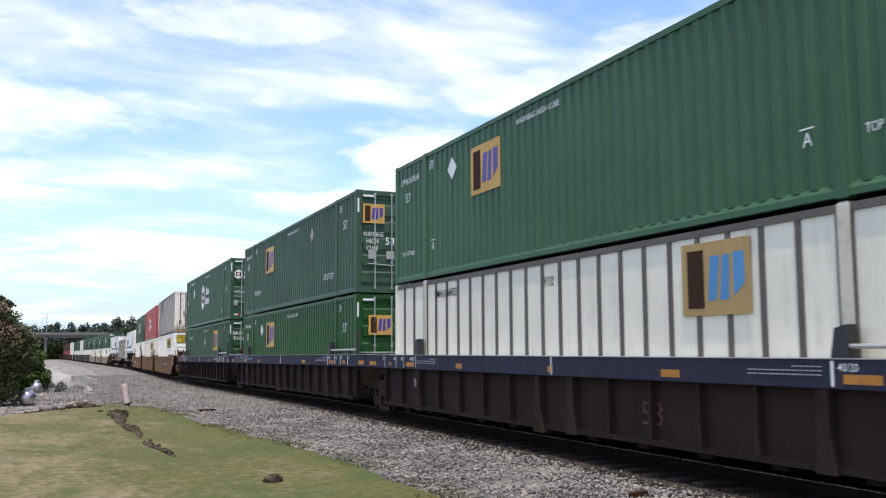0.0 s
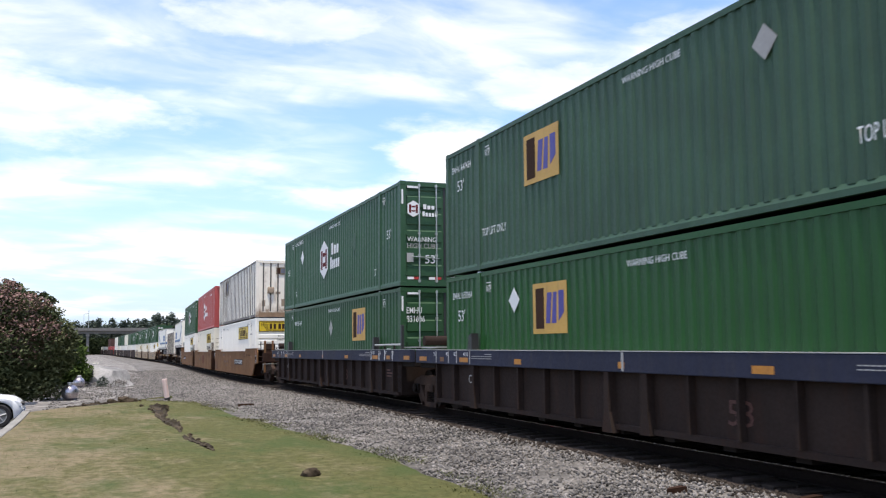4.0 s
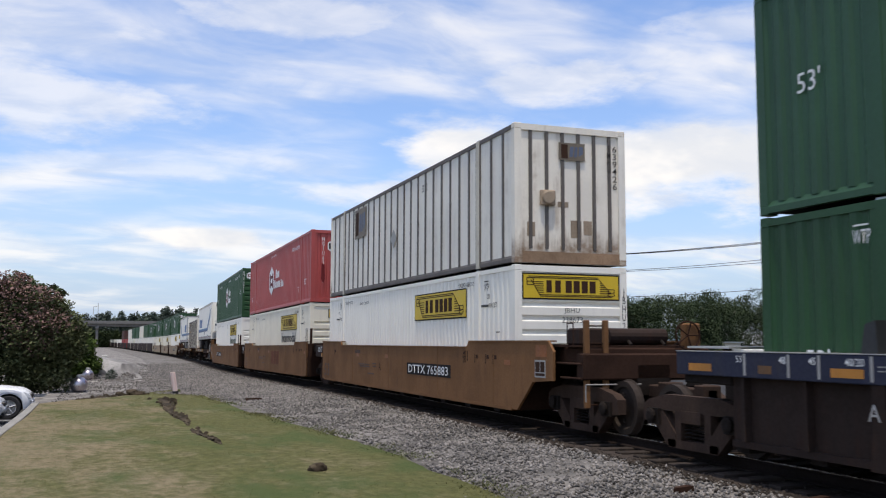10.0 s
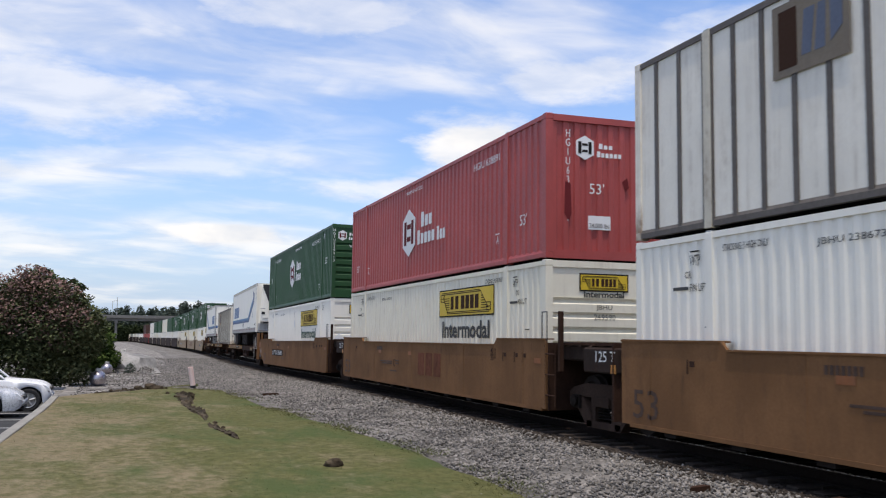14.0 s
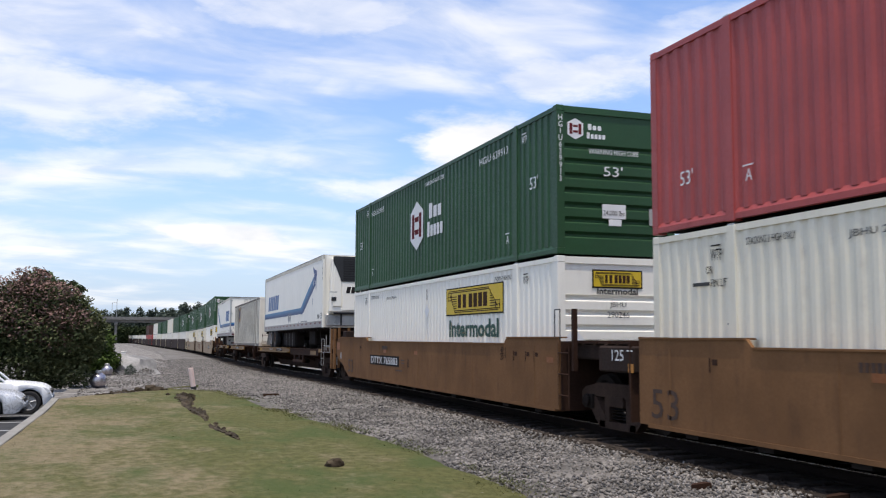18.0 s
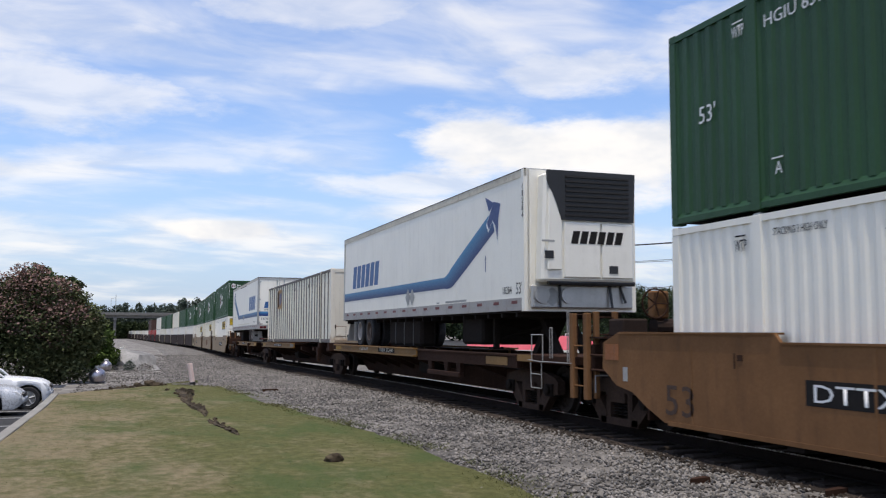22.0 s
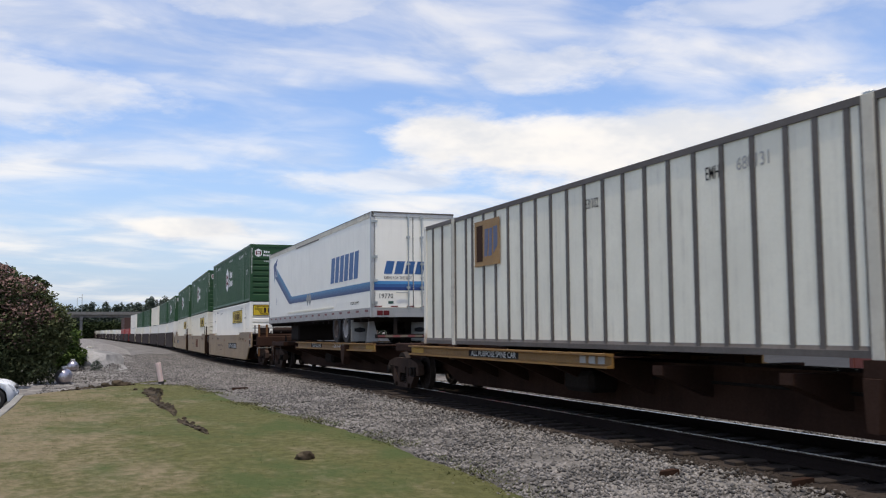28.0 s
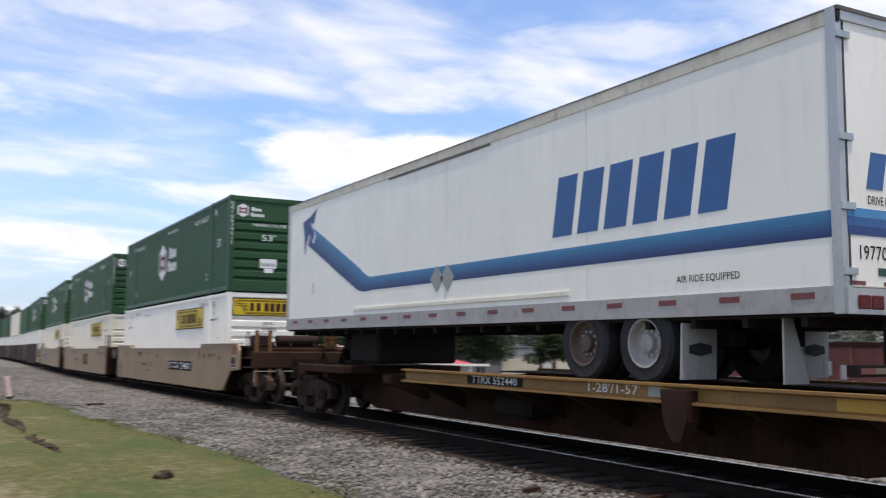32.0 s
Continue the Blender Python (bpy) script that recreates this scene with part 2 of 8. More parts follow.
BOGIE_STEEL = paint("cast_bogie_steel", (0.050, 0.032, 0.024), 0.9, spec=0.10, var=0.25, grime=0.6, grime_col=(0.085, 0.054, 0.037))
INK_FADED = paint("faded_maroon_paint", (0.140, 0.050, 0.028), 0.8, spec=0.1, var=0.35, grain=9, grime=0.8, grime_col=(0.17, 0.08, 0.034), bump=0)
INK_FAINT = paint("faint_lettering", (0.092, 0.036, 0.027), 0.8, var=0.2, bump=0)
BLACK = paint("black_paint", (0.018, 0.018, 0.019), 0.5, var=0.15)
RUBBER = paint("tyre_rubber", (0.018, 0.017, 0.017), 0.85, var=0.2, grime=0.3, grime_col=(0.05, 0.045, 0.04))
MUDFLAP = paint("pale_mudflap_rubber", (0.33, 0.325, 0.30), 0.8, var=0.15, grime=0.5)
INK_WHITE = paint("white_lettering", (0.74, 0.74, 0.72), 0.6, var=0.05, bump=0)
INK_PALE = paint("worn_pale_lettering", (0.36, 0.35, 0.33), 0.7, var=0.15, bump=0)
INK_BLACK = paint("black_lettering", (0.022, 0.020, 0.019), 0.8, spec=0.08, var=0.05, bump=0)
INK_BROWN = paint("dark_brown_lettering", (0.05, 0.026, 0.017), 0.8, spec=0.08, var=0.05, bump=0)
INK_SLATE = paint("slate_lettering", (0.045, 0.045, 0.040), 0.7, var=0.1, bump=0)
INK_GREEN = paint("dark_green_lettering", (0.018, 0.068, 0.046), 0.6, var=0.05, bump=0)
INK_BLUE = paint("blue_graphic", (0.024, 0.100, 0.265), 0.5, var=0.06, bump=0)
INK_NAVY = paint("navy_graphic", (0.016, 0.045, 0.17), 0.5, var=0.06, bump=0)
INK_LIGHT = paint("light_blue_graphic", (0.055, 0.24, 0.47), 0.5, var=0.06, bump=0)
INK_VIOLET = paint("violet_graphic", (0.055, 0.045, 0.26), 0.5, var=0.06, bump=0)
INK_RED = paint("red_reflector", (0.42, 0.035, 0.03), 0.5, var=0.08, bump=0)
INK_MAROON = paint("maroon_graphic", (0.13, 0.018, 0.020), 0.75, spec=0.12, var=0.08, bump=0)
GOLD = paint("gold_sign_paint", (0.56, 0.32, 0.065), 0.55, var=0.06, grime=0.3)
GOLD_FADED = paint("faded_gold_sign_paint", (0.44, 0.29, 0.10), 0.6, var=0.1, grime=0.4)
GREY_FADED = paint("faded_grey_sign_paint", (0.17, 0.135, 0.092), 0.6, var=0.15, grime=0.4)
SIGN_YELLOW = paint("yellow_sign_paint", (0.63, 0.43, 0.014), 0.5, var=0.05, grime=0.1)
LAMP_RED = paint("dark_red_lamp_glass", (0.11, 0.008, 0.010), 0.5, spec=0.3, var=0.1, bump=0)
TAPE_DIM = paint("dusty_red_tape", (0.17, 0.045, 0.042), 0.6, var=0.15, bump=0)
AMBER_DULL = paint("sooty_amber_reflector", (0.16, 0.075, 0.025), 0.7, var=0.2, grime=0.7, grime_col=(0.07, 0.045, 0.03))
AMBER = paint("amber_reflector", (0.46, 0.185, 0.022), 0.55, var=0.15, grime=0.6, grime_col=(0.16, 0.075, 0.03))
CHALK = paint("pale_grey_patch", (0.33, 0.33, 0.31), 0.7, var=0.1)

# ---- mesh helpers ----
def box(bm, x0, x1, y0, y1, z0, z1):
    v = [bm.verts.new((x, y, z)) for x in (x0, x1) for y in (y0, y1) for z in (z0, z1)]
    for f in ((0, 1, 3, 2), (4, 6, 7, 5), (0, 4, 5, 1), (2, 3, 7, 6), (0, 2, 6, 4), (1, 5, 7, 3)):
        bm.faces.new([v[i] for i in f])


def rod(bm, p0, p1, r, n=8, r1=None):
    p0, p1 = Vector(p0), Vector(p1)
    q = (p1 - p0).to_track_quat("Z", "Y")
    rings = []
    for p, rr in ((p0, r), (p1, r if r1 is None else r1)):
        rings.append([bm.verts.new(p + q @ Vector((rr * math.cos(2 * math.pi * i / n), rr * math.sin(2 * math.pi * i / n), 0))) for i in range(n)])
    for i in range(n):
        bm.faces.new((rings[0][i], rings[0][(i + 1) % n], rings[1][(i + 1) % n], rings[1][i]))
    bm.faces.new(rings[0][::-1])
    bm.faces.new(rings[1])


def prism(bm, pts, axis, a, b):
    """A polygon pushed from a to b along x ('x': points are y, z) or along y ('y': points are x, z) or z (points are x, y)."""
    def at(p, w):
        return {"x": (w, p[0], p[1]), "y": (p[0], w, p[1]), "z": (p[0], p[1], w)}[axis]
    lo = [bm.verts.new(at(p, a)) for p in pts]
    hi = [bm.verts.new(at(p, b)) for p in pts]
    n = len(pts)
    for i in range(n):
        bm.faces.new((lo[i], lo[(i + 1) % n], hi[(i + 1) % n], hi[i]))
    bm.faces.new(lo[::-1])
    bm.faces.new(hi)


def lathe(bm, profile, axis_point, n=20, axis="x", open_start=False, open_end=False):
    """Turns (radius, along) pairs round an axis through axis_point."""
    rings = []
    for r, a in profile:
        ring = []
        for i in range(n):
            c, s = r * math.cos(2 * math.pi * i / n), r * math.sin(2 * math.pi * i / n)
            off = {"x": (a, c, s), "y": (c, a, s), "z": (c, s, a)}[axis]
            ring.append(bm.verts.new(Vector(axis_point) + Vector(off)))
        rings.append(ring)
    for k in range(len(rings) - 1):
        for i in range(n):
            bm.faces.new((rings[k][i], rings[k][(i + 1) % n], rings[k + 1][(i + 1) % n], rings[k + 1][i]))
    if not open_start:
        bm.faces.new(rings[0][::-1])
    if not open_end:
        bm.faces.new(rings[-1])


def part(name, bm, m, parent=None, label="", soft=0.0, smooth_faces=False):
    if soft:
        bmesh.ops.bevel(bm, geom=bm.edges[:], offset=soft, segments=1, affect="EDGES", clamp_overlap=True)
    bmesh.ops.recalc_face_normals(bm, faces=bm.faces[:])
    me = bpy.data.meshes.new(name)
    bm.to_mesh(me)
    bm.free()
    me.materials.append(m)
    if smooth_faces:
        me.polygons.foreach_set("use_smooth", [True] * len(me.polygons))
        me.set_sharp_from_angle(angle=radians(38))
    ob = new(name, me)
    ob.parent = parent
    return tagged(ob, label)


def box_part(name, m, parent, *b, label="", soft=0.0):
    bm = bmesh.new()
    box(bm, *b)
    return part(name, bm, m, parent, label, soft)


def rod_part(name, m, parent, segments, r, label="", n=8):
    bm = bmesh.new()
    for p0, p1 in segments:
        rod(bm, p0, p1, r, n)
    return part(name, bm, m, parent, label)


def decal(name, polys, m, parent, face, at, label="", depth=0.004):
    """Flat shapes painted or stuck on: face 'side' (points y, z on the plane x = at, seen from -x) or 'end' (points x, z on y = at, seen from -y)."""
    groups = [[p] for p in polys] if len(polys) <= 14 else [polys]
    for group in groups:
        bm = bmesh.new()
        for p in group:
            prism(bm, p, "x" if face == "side" else "y", at - depth, at)
        ob = part(name, bm, m, parent, label)
    return ob


def rect(a0, a1, b0, b1):
    return [(a0, b0), (a1, b0), (a1, b1), (a0, b1)]


FONT_CACHE = {}


def lettering(text, m, parent, face, at, where, height, width=None, name="lettering", label="", vertical=False):
    """Painted words: where is the lower left corner as seen (y or x, z), height that of capitals, width the stretch to reach."""
    key = (text, vertical)
    if key not in FONT_CACHE:
        cu = bpy.data.curves.new("lettering", "FONT")
        cu.body = "\n".join(text) if vertical else text
        cu.space_line = 0.85 if vertical else 1.0
        cu.align_x = "CENTER" if vertical else "LEFT"
        cu.resolution_u = 2
        cu.offset = 0.03 if text == "Intermodal" else 0.002
        ob = bpy.data.objects.new("lettering", cu)
        scene.collection.objects.link(ob)
        dg = bpy.context.evaluated_depsgraph_get()
        me = bpy.data.meshes.new_from_object(ob.evaluated_get(dg))
        co = np.empty(len(me.vertices) * 3)
        me.vertices.foreach_get("co", co)
        FONT_CACHE[key] = (me, co.reshape(-1, 3))
        bpy.data.objects.remove(ob)
    src, co = FONT_CACHE[key]
    lo, hi = co.min(0), co.max(0)
    sz = height / (hi[1] - lo[1])
    sx = (width / (hi[0] - lo[0])) if width else sz
    me = src.copy()
    u, v = (co[:, 0] - lo[0]) * sx, (co[:, 1] - lo[1]) * sz
    out = np.zeros_like(co)
    if face == "side":
        out[:, 0], out[:, 1], out[:, 2] = at - 0.004, where[0] - u, where[1] + v
    else:
        out[:, 0], out[:, 1], out[:, 2] = where[0] + u, at - 0.004, where[1] + v
    me.vertices.foreach_set("co", out.ravel())
    me.materials.clear()
    me.materials.append(m)
    me.update()
    ob = new(name, me)
    ob.parent = parent
    return tagged(ob, label)


def thing(name, label, category, group=""):
    return tagged(new(name), label, category, group)


XT, ZR, V = 9.16, 0.05, 5.1   # the line's centre, the datum of the train's heights, its speed at first
ZT = 0.165                     # the top of the rails
TRAIN, SPIN = [], []
# the line beyond the yard: it swings out to the far side, falls a little, then bends away to the left
BEND_AT = (50, 60, 70, 80, 90, 100, 110, 120, 130, 140, 150, 160, 170, 180, 200, 220, 240, 263, 300, 350, 400, 450, 500, 600, 720)
BEND = (0, 0.12, 0.40, 0.78, 1.15, 1.50, 1.88, 2.25, 2.58, 2.80, 2.92, 2.96, 2.96, 2.93, 2.80, 2.58, 2.34, 2.10, 1.55, 0.6, -1.0, -3.7, -8.0, -19.0, -35.0)


def line_x(y):
    """How far the line stands aside of its straight part."""
    return float(np.interp(y, BEND_AT, BEND))


def line_z(y):
    """How far the line has fallen."""
    return float(np.interp(y, (30, 52, 70, 90, 107, 130, 158, 198, 300, 500), (0, -0.17, -0.28, -0.38, -0.50, -0.64, -0.78, -0.95, -1.25, -1.5)))


def line_pose(y, z, back, ahead):
    """Where a thing stands on the line that bears on it from y + back to y + ahead."""
    (xa, za), (xb, zb) = ((line_x(y + d), line_z(y + d)) for d in (back, ahead))
    run = ahead - back
    return pose(XT + line_x(y), y, z + line_z(y), math.degrees(math.atan2(zb - za, run)), 0, -math.degrees(math.atan2(xb - xa, run)))



def on_train(e, y0, z0=0.0):
    TRAIN.append((e, y0, z0))
    return e

# ---- containers ----
CW, CH, CL = 2.591, 2.896, 16.15
HALF = CW / 2
POST_Y = 1.98


def corrugated(bm, y0, y1, z0, z1, x_out, depth, period, outward=-1):
    """A folded sheet along y; x_out is its outer plane, outward -1 or 1."""
    n = max(1, round((y1 - y0) / period))
    p = (y1 - y0) / n
    prof = []
    for k in range(n):
        a = y0 + k * p
        prof += [(a, 0), (a + p * 0.34, 0), (a + p * 0.5, 1), (a + p * 0.84, 1)]
    prof.append((y1, 0))
    rows = [[bm.verts.new((x_out - outward * depth * d, y, z)) for y, d in prof] for z in (z0, z1)]
    for i in range(len(prof) - 1):
        bm.faces.new((rows[0][i], rows[0][i + 1], rows[1][i + 1], rows[1][i]))


def ribbed_end(bm, x0, x1, z0, z1, y_out, depth, n, share=0.5):
    """A wall across the end with n level grooves; y_out is its outer plane (facing -y)."""
    p = (z1 - z0) / n
    prof = []
    for k in range(n):
        a = z0 + k * p
        prof += [(a, 0), (a + p * (1 - share), 0), (a + p * (1 - share) + 0.05, 1), (a + p - 0.05, 1)]
    prof.append((z1, 0))
    rows = [[bm.verts.new((x, y_out + depth * d, z)) for z, d in prof] for x in (x0, x1)]
    for i in range(len(prof) - 1):
        bm.faces.new((rows[0][i], rows[0][i + 1], rows[1][i + 1], rows[1][i]))


def hexagon(cy, cz, w, h):
    return [(cy, cz + h / 2), (cy - w / 2, cz + h * 0.28), (cy - w / 2, cz - h * 0.28), (cy, cz - h / 2), (cy + w / 2, cz - h * 0.28), (cy + w / 2, cz + h * 0.28)]


def hex_mark(e, face, at, cy, cz, w, h, ink, word_rows):
    """A white six-sided badge with a dark H-shaped figure, and bars in place of the name beside it."""
    s = -1 if face == "side" else 1
    decal("badge", [hexagon(cy, cz, w, h)], INK_WHITE, e, face, at, "white six-sided badge")
    u, v = w * 0.13, h * 0.25
    for k in (-1, 1):
        decal("badge_bar", [rect(cy + k * 2.2 * u - u * 0.7, cy + k * 2.2 * u + u * 0.7, cz - v, cz + v)], ink, e, face, at - 0.004)
        decal("badge_block", [rect(cy - 1.2 * u, cy + 1.2 * u, cz + k * 0.13 * h - 0.05 * h, cz + k * 0.13 * h + 0.05 * h)], ink, e, face, at - 0.004)
    for a0, a1, b0, b1, n in word_rows:
        step = (a1 - a0) / n
        for k in range(n):
            tall = (k == n - 1) if s < 0 else (k == 0)
            c0, c1, top = a0 + step * (k + 0.13), a0 + step * (k + 0.85), b0 + (b1 - b0) * (1.0 if tall else 0.74)
            q = (c1 - c0) * 0.10
            decal("name_block", [[(c0, b0 + q), (c0 + q, b0), (c1 - q, b0), (c1, b0 + q), (c1, top - q), (c1 - q, top), (c0 + q, top), (c0, top - q)]], INK_WHITE, e, face, at)


def gold_mark(e, face, at, a0, a1, z0, z1, mats, s):
    """A square sign with a dark block, a zigzag and a bowl beside each other; s is +1 where a grows to the right as seen."""
    ground, dark, mid = mats
    w, h = a1 - a0, z1 - z0
    decal("square_sign", [rect(a0, a1, z0, z1)], ground, e, face, at, "gold square sign")

    def px(u, v):
        return ((a0 + u * w) if s > 0 else (a1 - u * w), z0 + v * h)
    decal("sign_block", [[px(0.09, 0.1), px(0.34, 0.1), px(0.34, 0.9), px(0.09, 0.9)]], dark, e, face, at - 0.004)
    decal("sign_wedge", [[px(0.40, 0.2), px(0.52, 0.2), px(0.58, 0.8), px(0.44, 0.8)]], mid, e, face, at - 0.004)
    decal("sign_wedge", [[px(0.57, 0.2), px(0.70, 0.2), px(0.72, 0.8), px(0.62, 0.8)]], mid, e, face, at - 0.004)
    decal("sign_bar", [[px(0.77, 0.24), px(0.92, 0.4), px(0.92, 0.82), px(0.77, 0.82)]], mid, e, face, at - 0.004)


def yellow_mark(e, face, at, a0, a1, z0, z1, s, ink):
    """A yellow name panel: dark border, scroll lines in two corners and dark bars for its letters."""
    w, h = a1 - a0, z1 - z0
    decal("name_panel_edge", [rect(a0 - 0.03, a1 + 0.03, z0 - 0.03, z1 + 0.03)], INK_BLACK, e, face, at)
    decal("name_panel", [rect(a0, a1, z0, z1)], SIGN_YELLOW, e, face, at - 0.004, "yellow name panel")

    def px(u, v):
        return ((a0 + u * w) if s > 0 else (a1 - u * w), z0 + v * h)
    for u0, u1 in ((0.235, 0.290), (0.325, 0.385), (0.435, 0.500), (0.520, 0.585), (0.605, 0.670), (0.690, 0.755)):
        decal("name_bar", [[px(u0, 0.24), px(u1, 0.24), px(u1, 0.76), px(u0, 0.76)]], ink, e, face, at - 0.008)
    lines = []

    def stroke(u0, v0, u1, v1):
        du, dv = (0.0, 0.016) if abs(v1 - v0) < 0.3 else (0.004, 0.0)
        lines.append([px(u0 - du, v0 - dv), px(u1 - du, v1 - dv), px(u1 + du, v1 + dv), px(u0 + du, v0 + dv)])
    for v in (0.92, 0.86):
        stroke(0.05, v, 0.78, v)
    for v in (0.14, 0.08):
        stroke(0.17, v, 0.93, v)
    stroke(0.075, 0.78, 0.17, 0.10), stroke(0.78, 0.90, 0.925, 0.22)
    for k in range(6):
        v = 0.24 + 0.09 * k
        stroke(0.175 - 0.14 * (v - 0.10), v, 0.205, v)
        stroke(0.80, v, 0.775 + 0.213 * (0.90 - v), v)
    # the two rolls
    for u, v in ((0.07, 0.70), (0.925, 0.27)):
        for c in (-0.035, 0.03):
            stroke(u + c, v - 0.14, u + c, v + 0.17)
        for d in (-0.14, 0.0, 0.15):
            stroke(u - 0.035, v + d, u + 0.03, v + d)
    decal("scroll_figure", lines, INK_BROWN, e, face, at - 0.008)


def diamond(e, face, at, c, z, r, m=None, w=None):
    w = w or r
    decal("placard_holder", [[(c, z + r), (c - w, z), (c, z - r), (c + w, z)]], m or CHALK, e, face, at, "pale diamond-shaped placard")


def door_end(e, m, y=0.0, full=True):
    """Two hinged doors with grooves, four lock rods, handles, hinges and seals on the end that faces -y."""
    for side in (-1, 1):
        x0, x1 = (-HALF + 0.13, -0.03) if side < 0 else (0.03, HALF - 0.13)
        bm = bmesh.new()
        box(bm, x0, x1, y + 0.05, y + 0.10, 0.17, CH - 0.14)
        door = part("door", bm, m, e)
        bm = bmesh.new()
        ribbed_end(bm, x0 + 0.07, x1 - 0.07, 0.28, CH - 0.24, y + 0.02, 0.045, 5, 0.42)
        part("door_panel", bm, m, door)
        if full:
            for k in range(5):
                z = 0.35 + k * 0.55
                xh = x0 + 0.02 if side < 0 else x1 - 0.02
                box_part("hinge", m, door, xh - 0.05, xh + 0.05, y - 0.005, y + 0.05, z - 0.05, z + 0.05)
        for f in (0.36, 0.80) if side < 0 else (0.20, 0.64):
            x = x0 + (x1 - x0) * f
            bm = bmesh.new()
            rod(bm, (x, y - 0.02, 0.10), (x, y - 0.02, CH - 0.07), 0.019)
            for z in (0.14, 0.85, 1.45, 2.05, CH - 0.12):
                box(bm, x - 0.035, x + 0.035, y - 0.03, y + 0.02, z - 0.03, z + 0.03)
            part("lock_rod", bm, GALV, door, "galvanised lock rod")
        if full:
            zc, xa = 0.78, (x0 + x1) / 2
            rod_part("lock_handle", GALV, door, [((xa - 0.38, y - 0.045, zc + 0.03), (xa + 0.40, y - 0.045, zc - 0.02))], 0.014)
    box_part("door_seal", BLACK, e, -0.03, 0.03, y + 0.03, y + 0.09, 0.17, CH - 0.14)


def container(y0, z0, kind, m, end="ribs", label="", rear="plain", full=True, end_m=None, period=0.28, rib_shift=0.0, depth=0.028, ribs=None):
    """A 53-foot box: kind 'steel' (folded sides) or 'plate' (smooth panels between ribs)."""
    e = on_train(thing("container", label, "container", "containers on the train"), y0, z0)
    end_m = end_m or m
    trim = m if kind == "steel" else RIB
    x_far = HALF
    spans = ((0.16, POST_Y - 0.09), (POST_Y + 0.09, CL - POST_Y - 0.09), (CL - POST_Y + 0.09, CL - 0.16))
    for a, b in spans:
        for s in (-1, 1):
            bm = bmesh.new()
            if kind == "steel":
                corrugated(bm, a, b, 0.15, CH - 0.10, s * (HALF - 0.012), depth, period, s)
            else:
                box(bm, s * (HALF - 0.035) - 0.01, s * (HALF - 0.035) + 0.01, a, b, 0.12, CH - 0.10)
            part("side_panel", bm, m, e)
    if kind == "plate":
        far = bmesh.new()
        places = [y for y in (9.0 + rib_shift + 0.605 * k for k in range(-14, 14)) if POST_Y + 0.25 < y < CL - POST_Y - 0.25]
        for y in (ribs or places) + [0.62, 1.25, CL - 0.62, CL - 1.25]:
            bm = bmesh.new()
            box(bm, -HALF + 0.003, -HALF + 0.028, y - 0.043, y + 0.043, 0.11, CH - 0.09)
            part("rib", bm, RIB, e)
            box(far, HALF - 0.028, HALF - 0.003, y - 0.043, y + 0.043, 0.11, CH - 0.09)
        tagged(part("ribbing", far, RIB, e), kind="stuff")
    for s in (-1, 1):
        xa, xb = sorted((s * HALF, s * (HALF - 0.07)))
        box_part("top_rail", trim if kind == "plate" else m, e, xa, xb, 0.16, CL - 0.16, CH - 0.11, CH - 0.02)
        # bottom rail with a sloped lip
        bm = bmesh.new()
        prism(bm, [(s * HALF, 0.02), (s * HALF, 0.10), (s * (HALF - 0.035), 0.17), (s * (HALF - 0.09), 0.17), (s * (HALF - 0.09), 0.02)], "y", 0.16, CL - 0.16)
        part("bottom_rail", bm, trim if kind == "plate" else m, e)
        for y in (0.08, CL - 0.08):
            box_part("corner_post", end_m if kind == "plate" else m, e, xa, s * (HALF - 0.16) if s > 0 else xb + 0.09, y - 0.08, y + 0.08, 0.12, CH - 0.12) if s < 0 else box_part("corner_post", m, e, HALF - 0.16, HALF, y - 0.08, y + 0.08, 0.12, CH - 0.12)
            for z in (0.0, CH - 0.12):
                xc = s * (HALF - 0.08)
                box_part("corner_casting", m if kind == "steel" else end_m, e, xc - 0.083, xc + 0.083, y - 0.083, y + 0.083, z - 0.002, z + 0.122, soft=0.012)
        for y in (POST_Y, CL - POST_Y):
            post = box_part("lift_post", m if kind == "steel" else RAIL_SCUFF, e, *sorted((s * (HALF - 0.05), s * (HALF + 0.014))), y - 0.09, y + 0.09, 0.0, CH - 0.02, soft=0.008)
            if kind == "plate":
                for q in (-0.105, 0.105):
                    box_part("post_edge", RIB, post, *sorted((s * (HALF - 0.04), s * (HALF + 0.004))), y + q - 0.018, y + q + 0.018, 0.11, CH - 0.09)
            for z in (-0.002, CH - 0.12):
                xc = s * (HALF - 0.07)
                box_part("lift_casting", GALV if z > 1 else trim, e, xc - 0.078, xc + 0.078, y - 0.075, y + 0.075, z, z + 0.125, soft=0.012)
    bm = bmesh.new()
    corrugated_roof = [(y, 0.012 * (k % 2)) for k, y in enumerate(np.linspace(0.1, CL - 0.1, 60))]
    lo = [bm.verts.new((-HALF + 0.02, y, CH - 0.03 + d)) for y, d in corrugated_roof]
    hi = [bm.verts.new((HALF - 0.02, y, CH - 0.03 + d)) for y, d in corrugated_roof]
    for i in range(len(lo) - 1):
        bm.faces.new((lo[i], lo[i + 1], hi[i + 1], hi[i]))
    part("roof_panel", bm, m, e)
    box_part("floor", UNDER, e, -HALF + 0.09, HALF - 0.09, 0.05, CL - 0.05, 0.04, 0.14)
    # the end towards the front of the train
    box_part("end_header", end_m if kind == "plate" else m, e, -HALF + 0.16, HALF - 0.16, 0.0, 0.12, CH - 0.14, CH - 0.01)
    box_part("end_sill", end_m if kind == "plate" else m, e, -HALF + 0.16, HALF - 0.16, 0.0, 0.12, 0.0, 0.17)
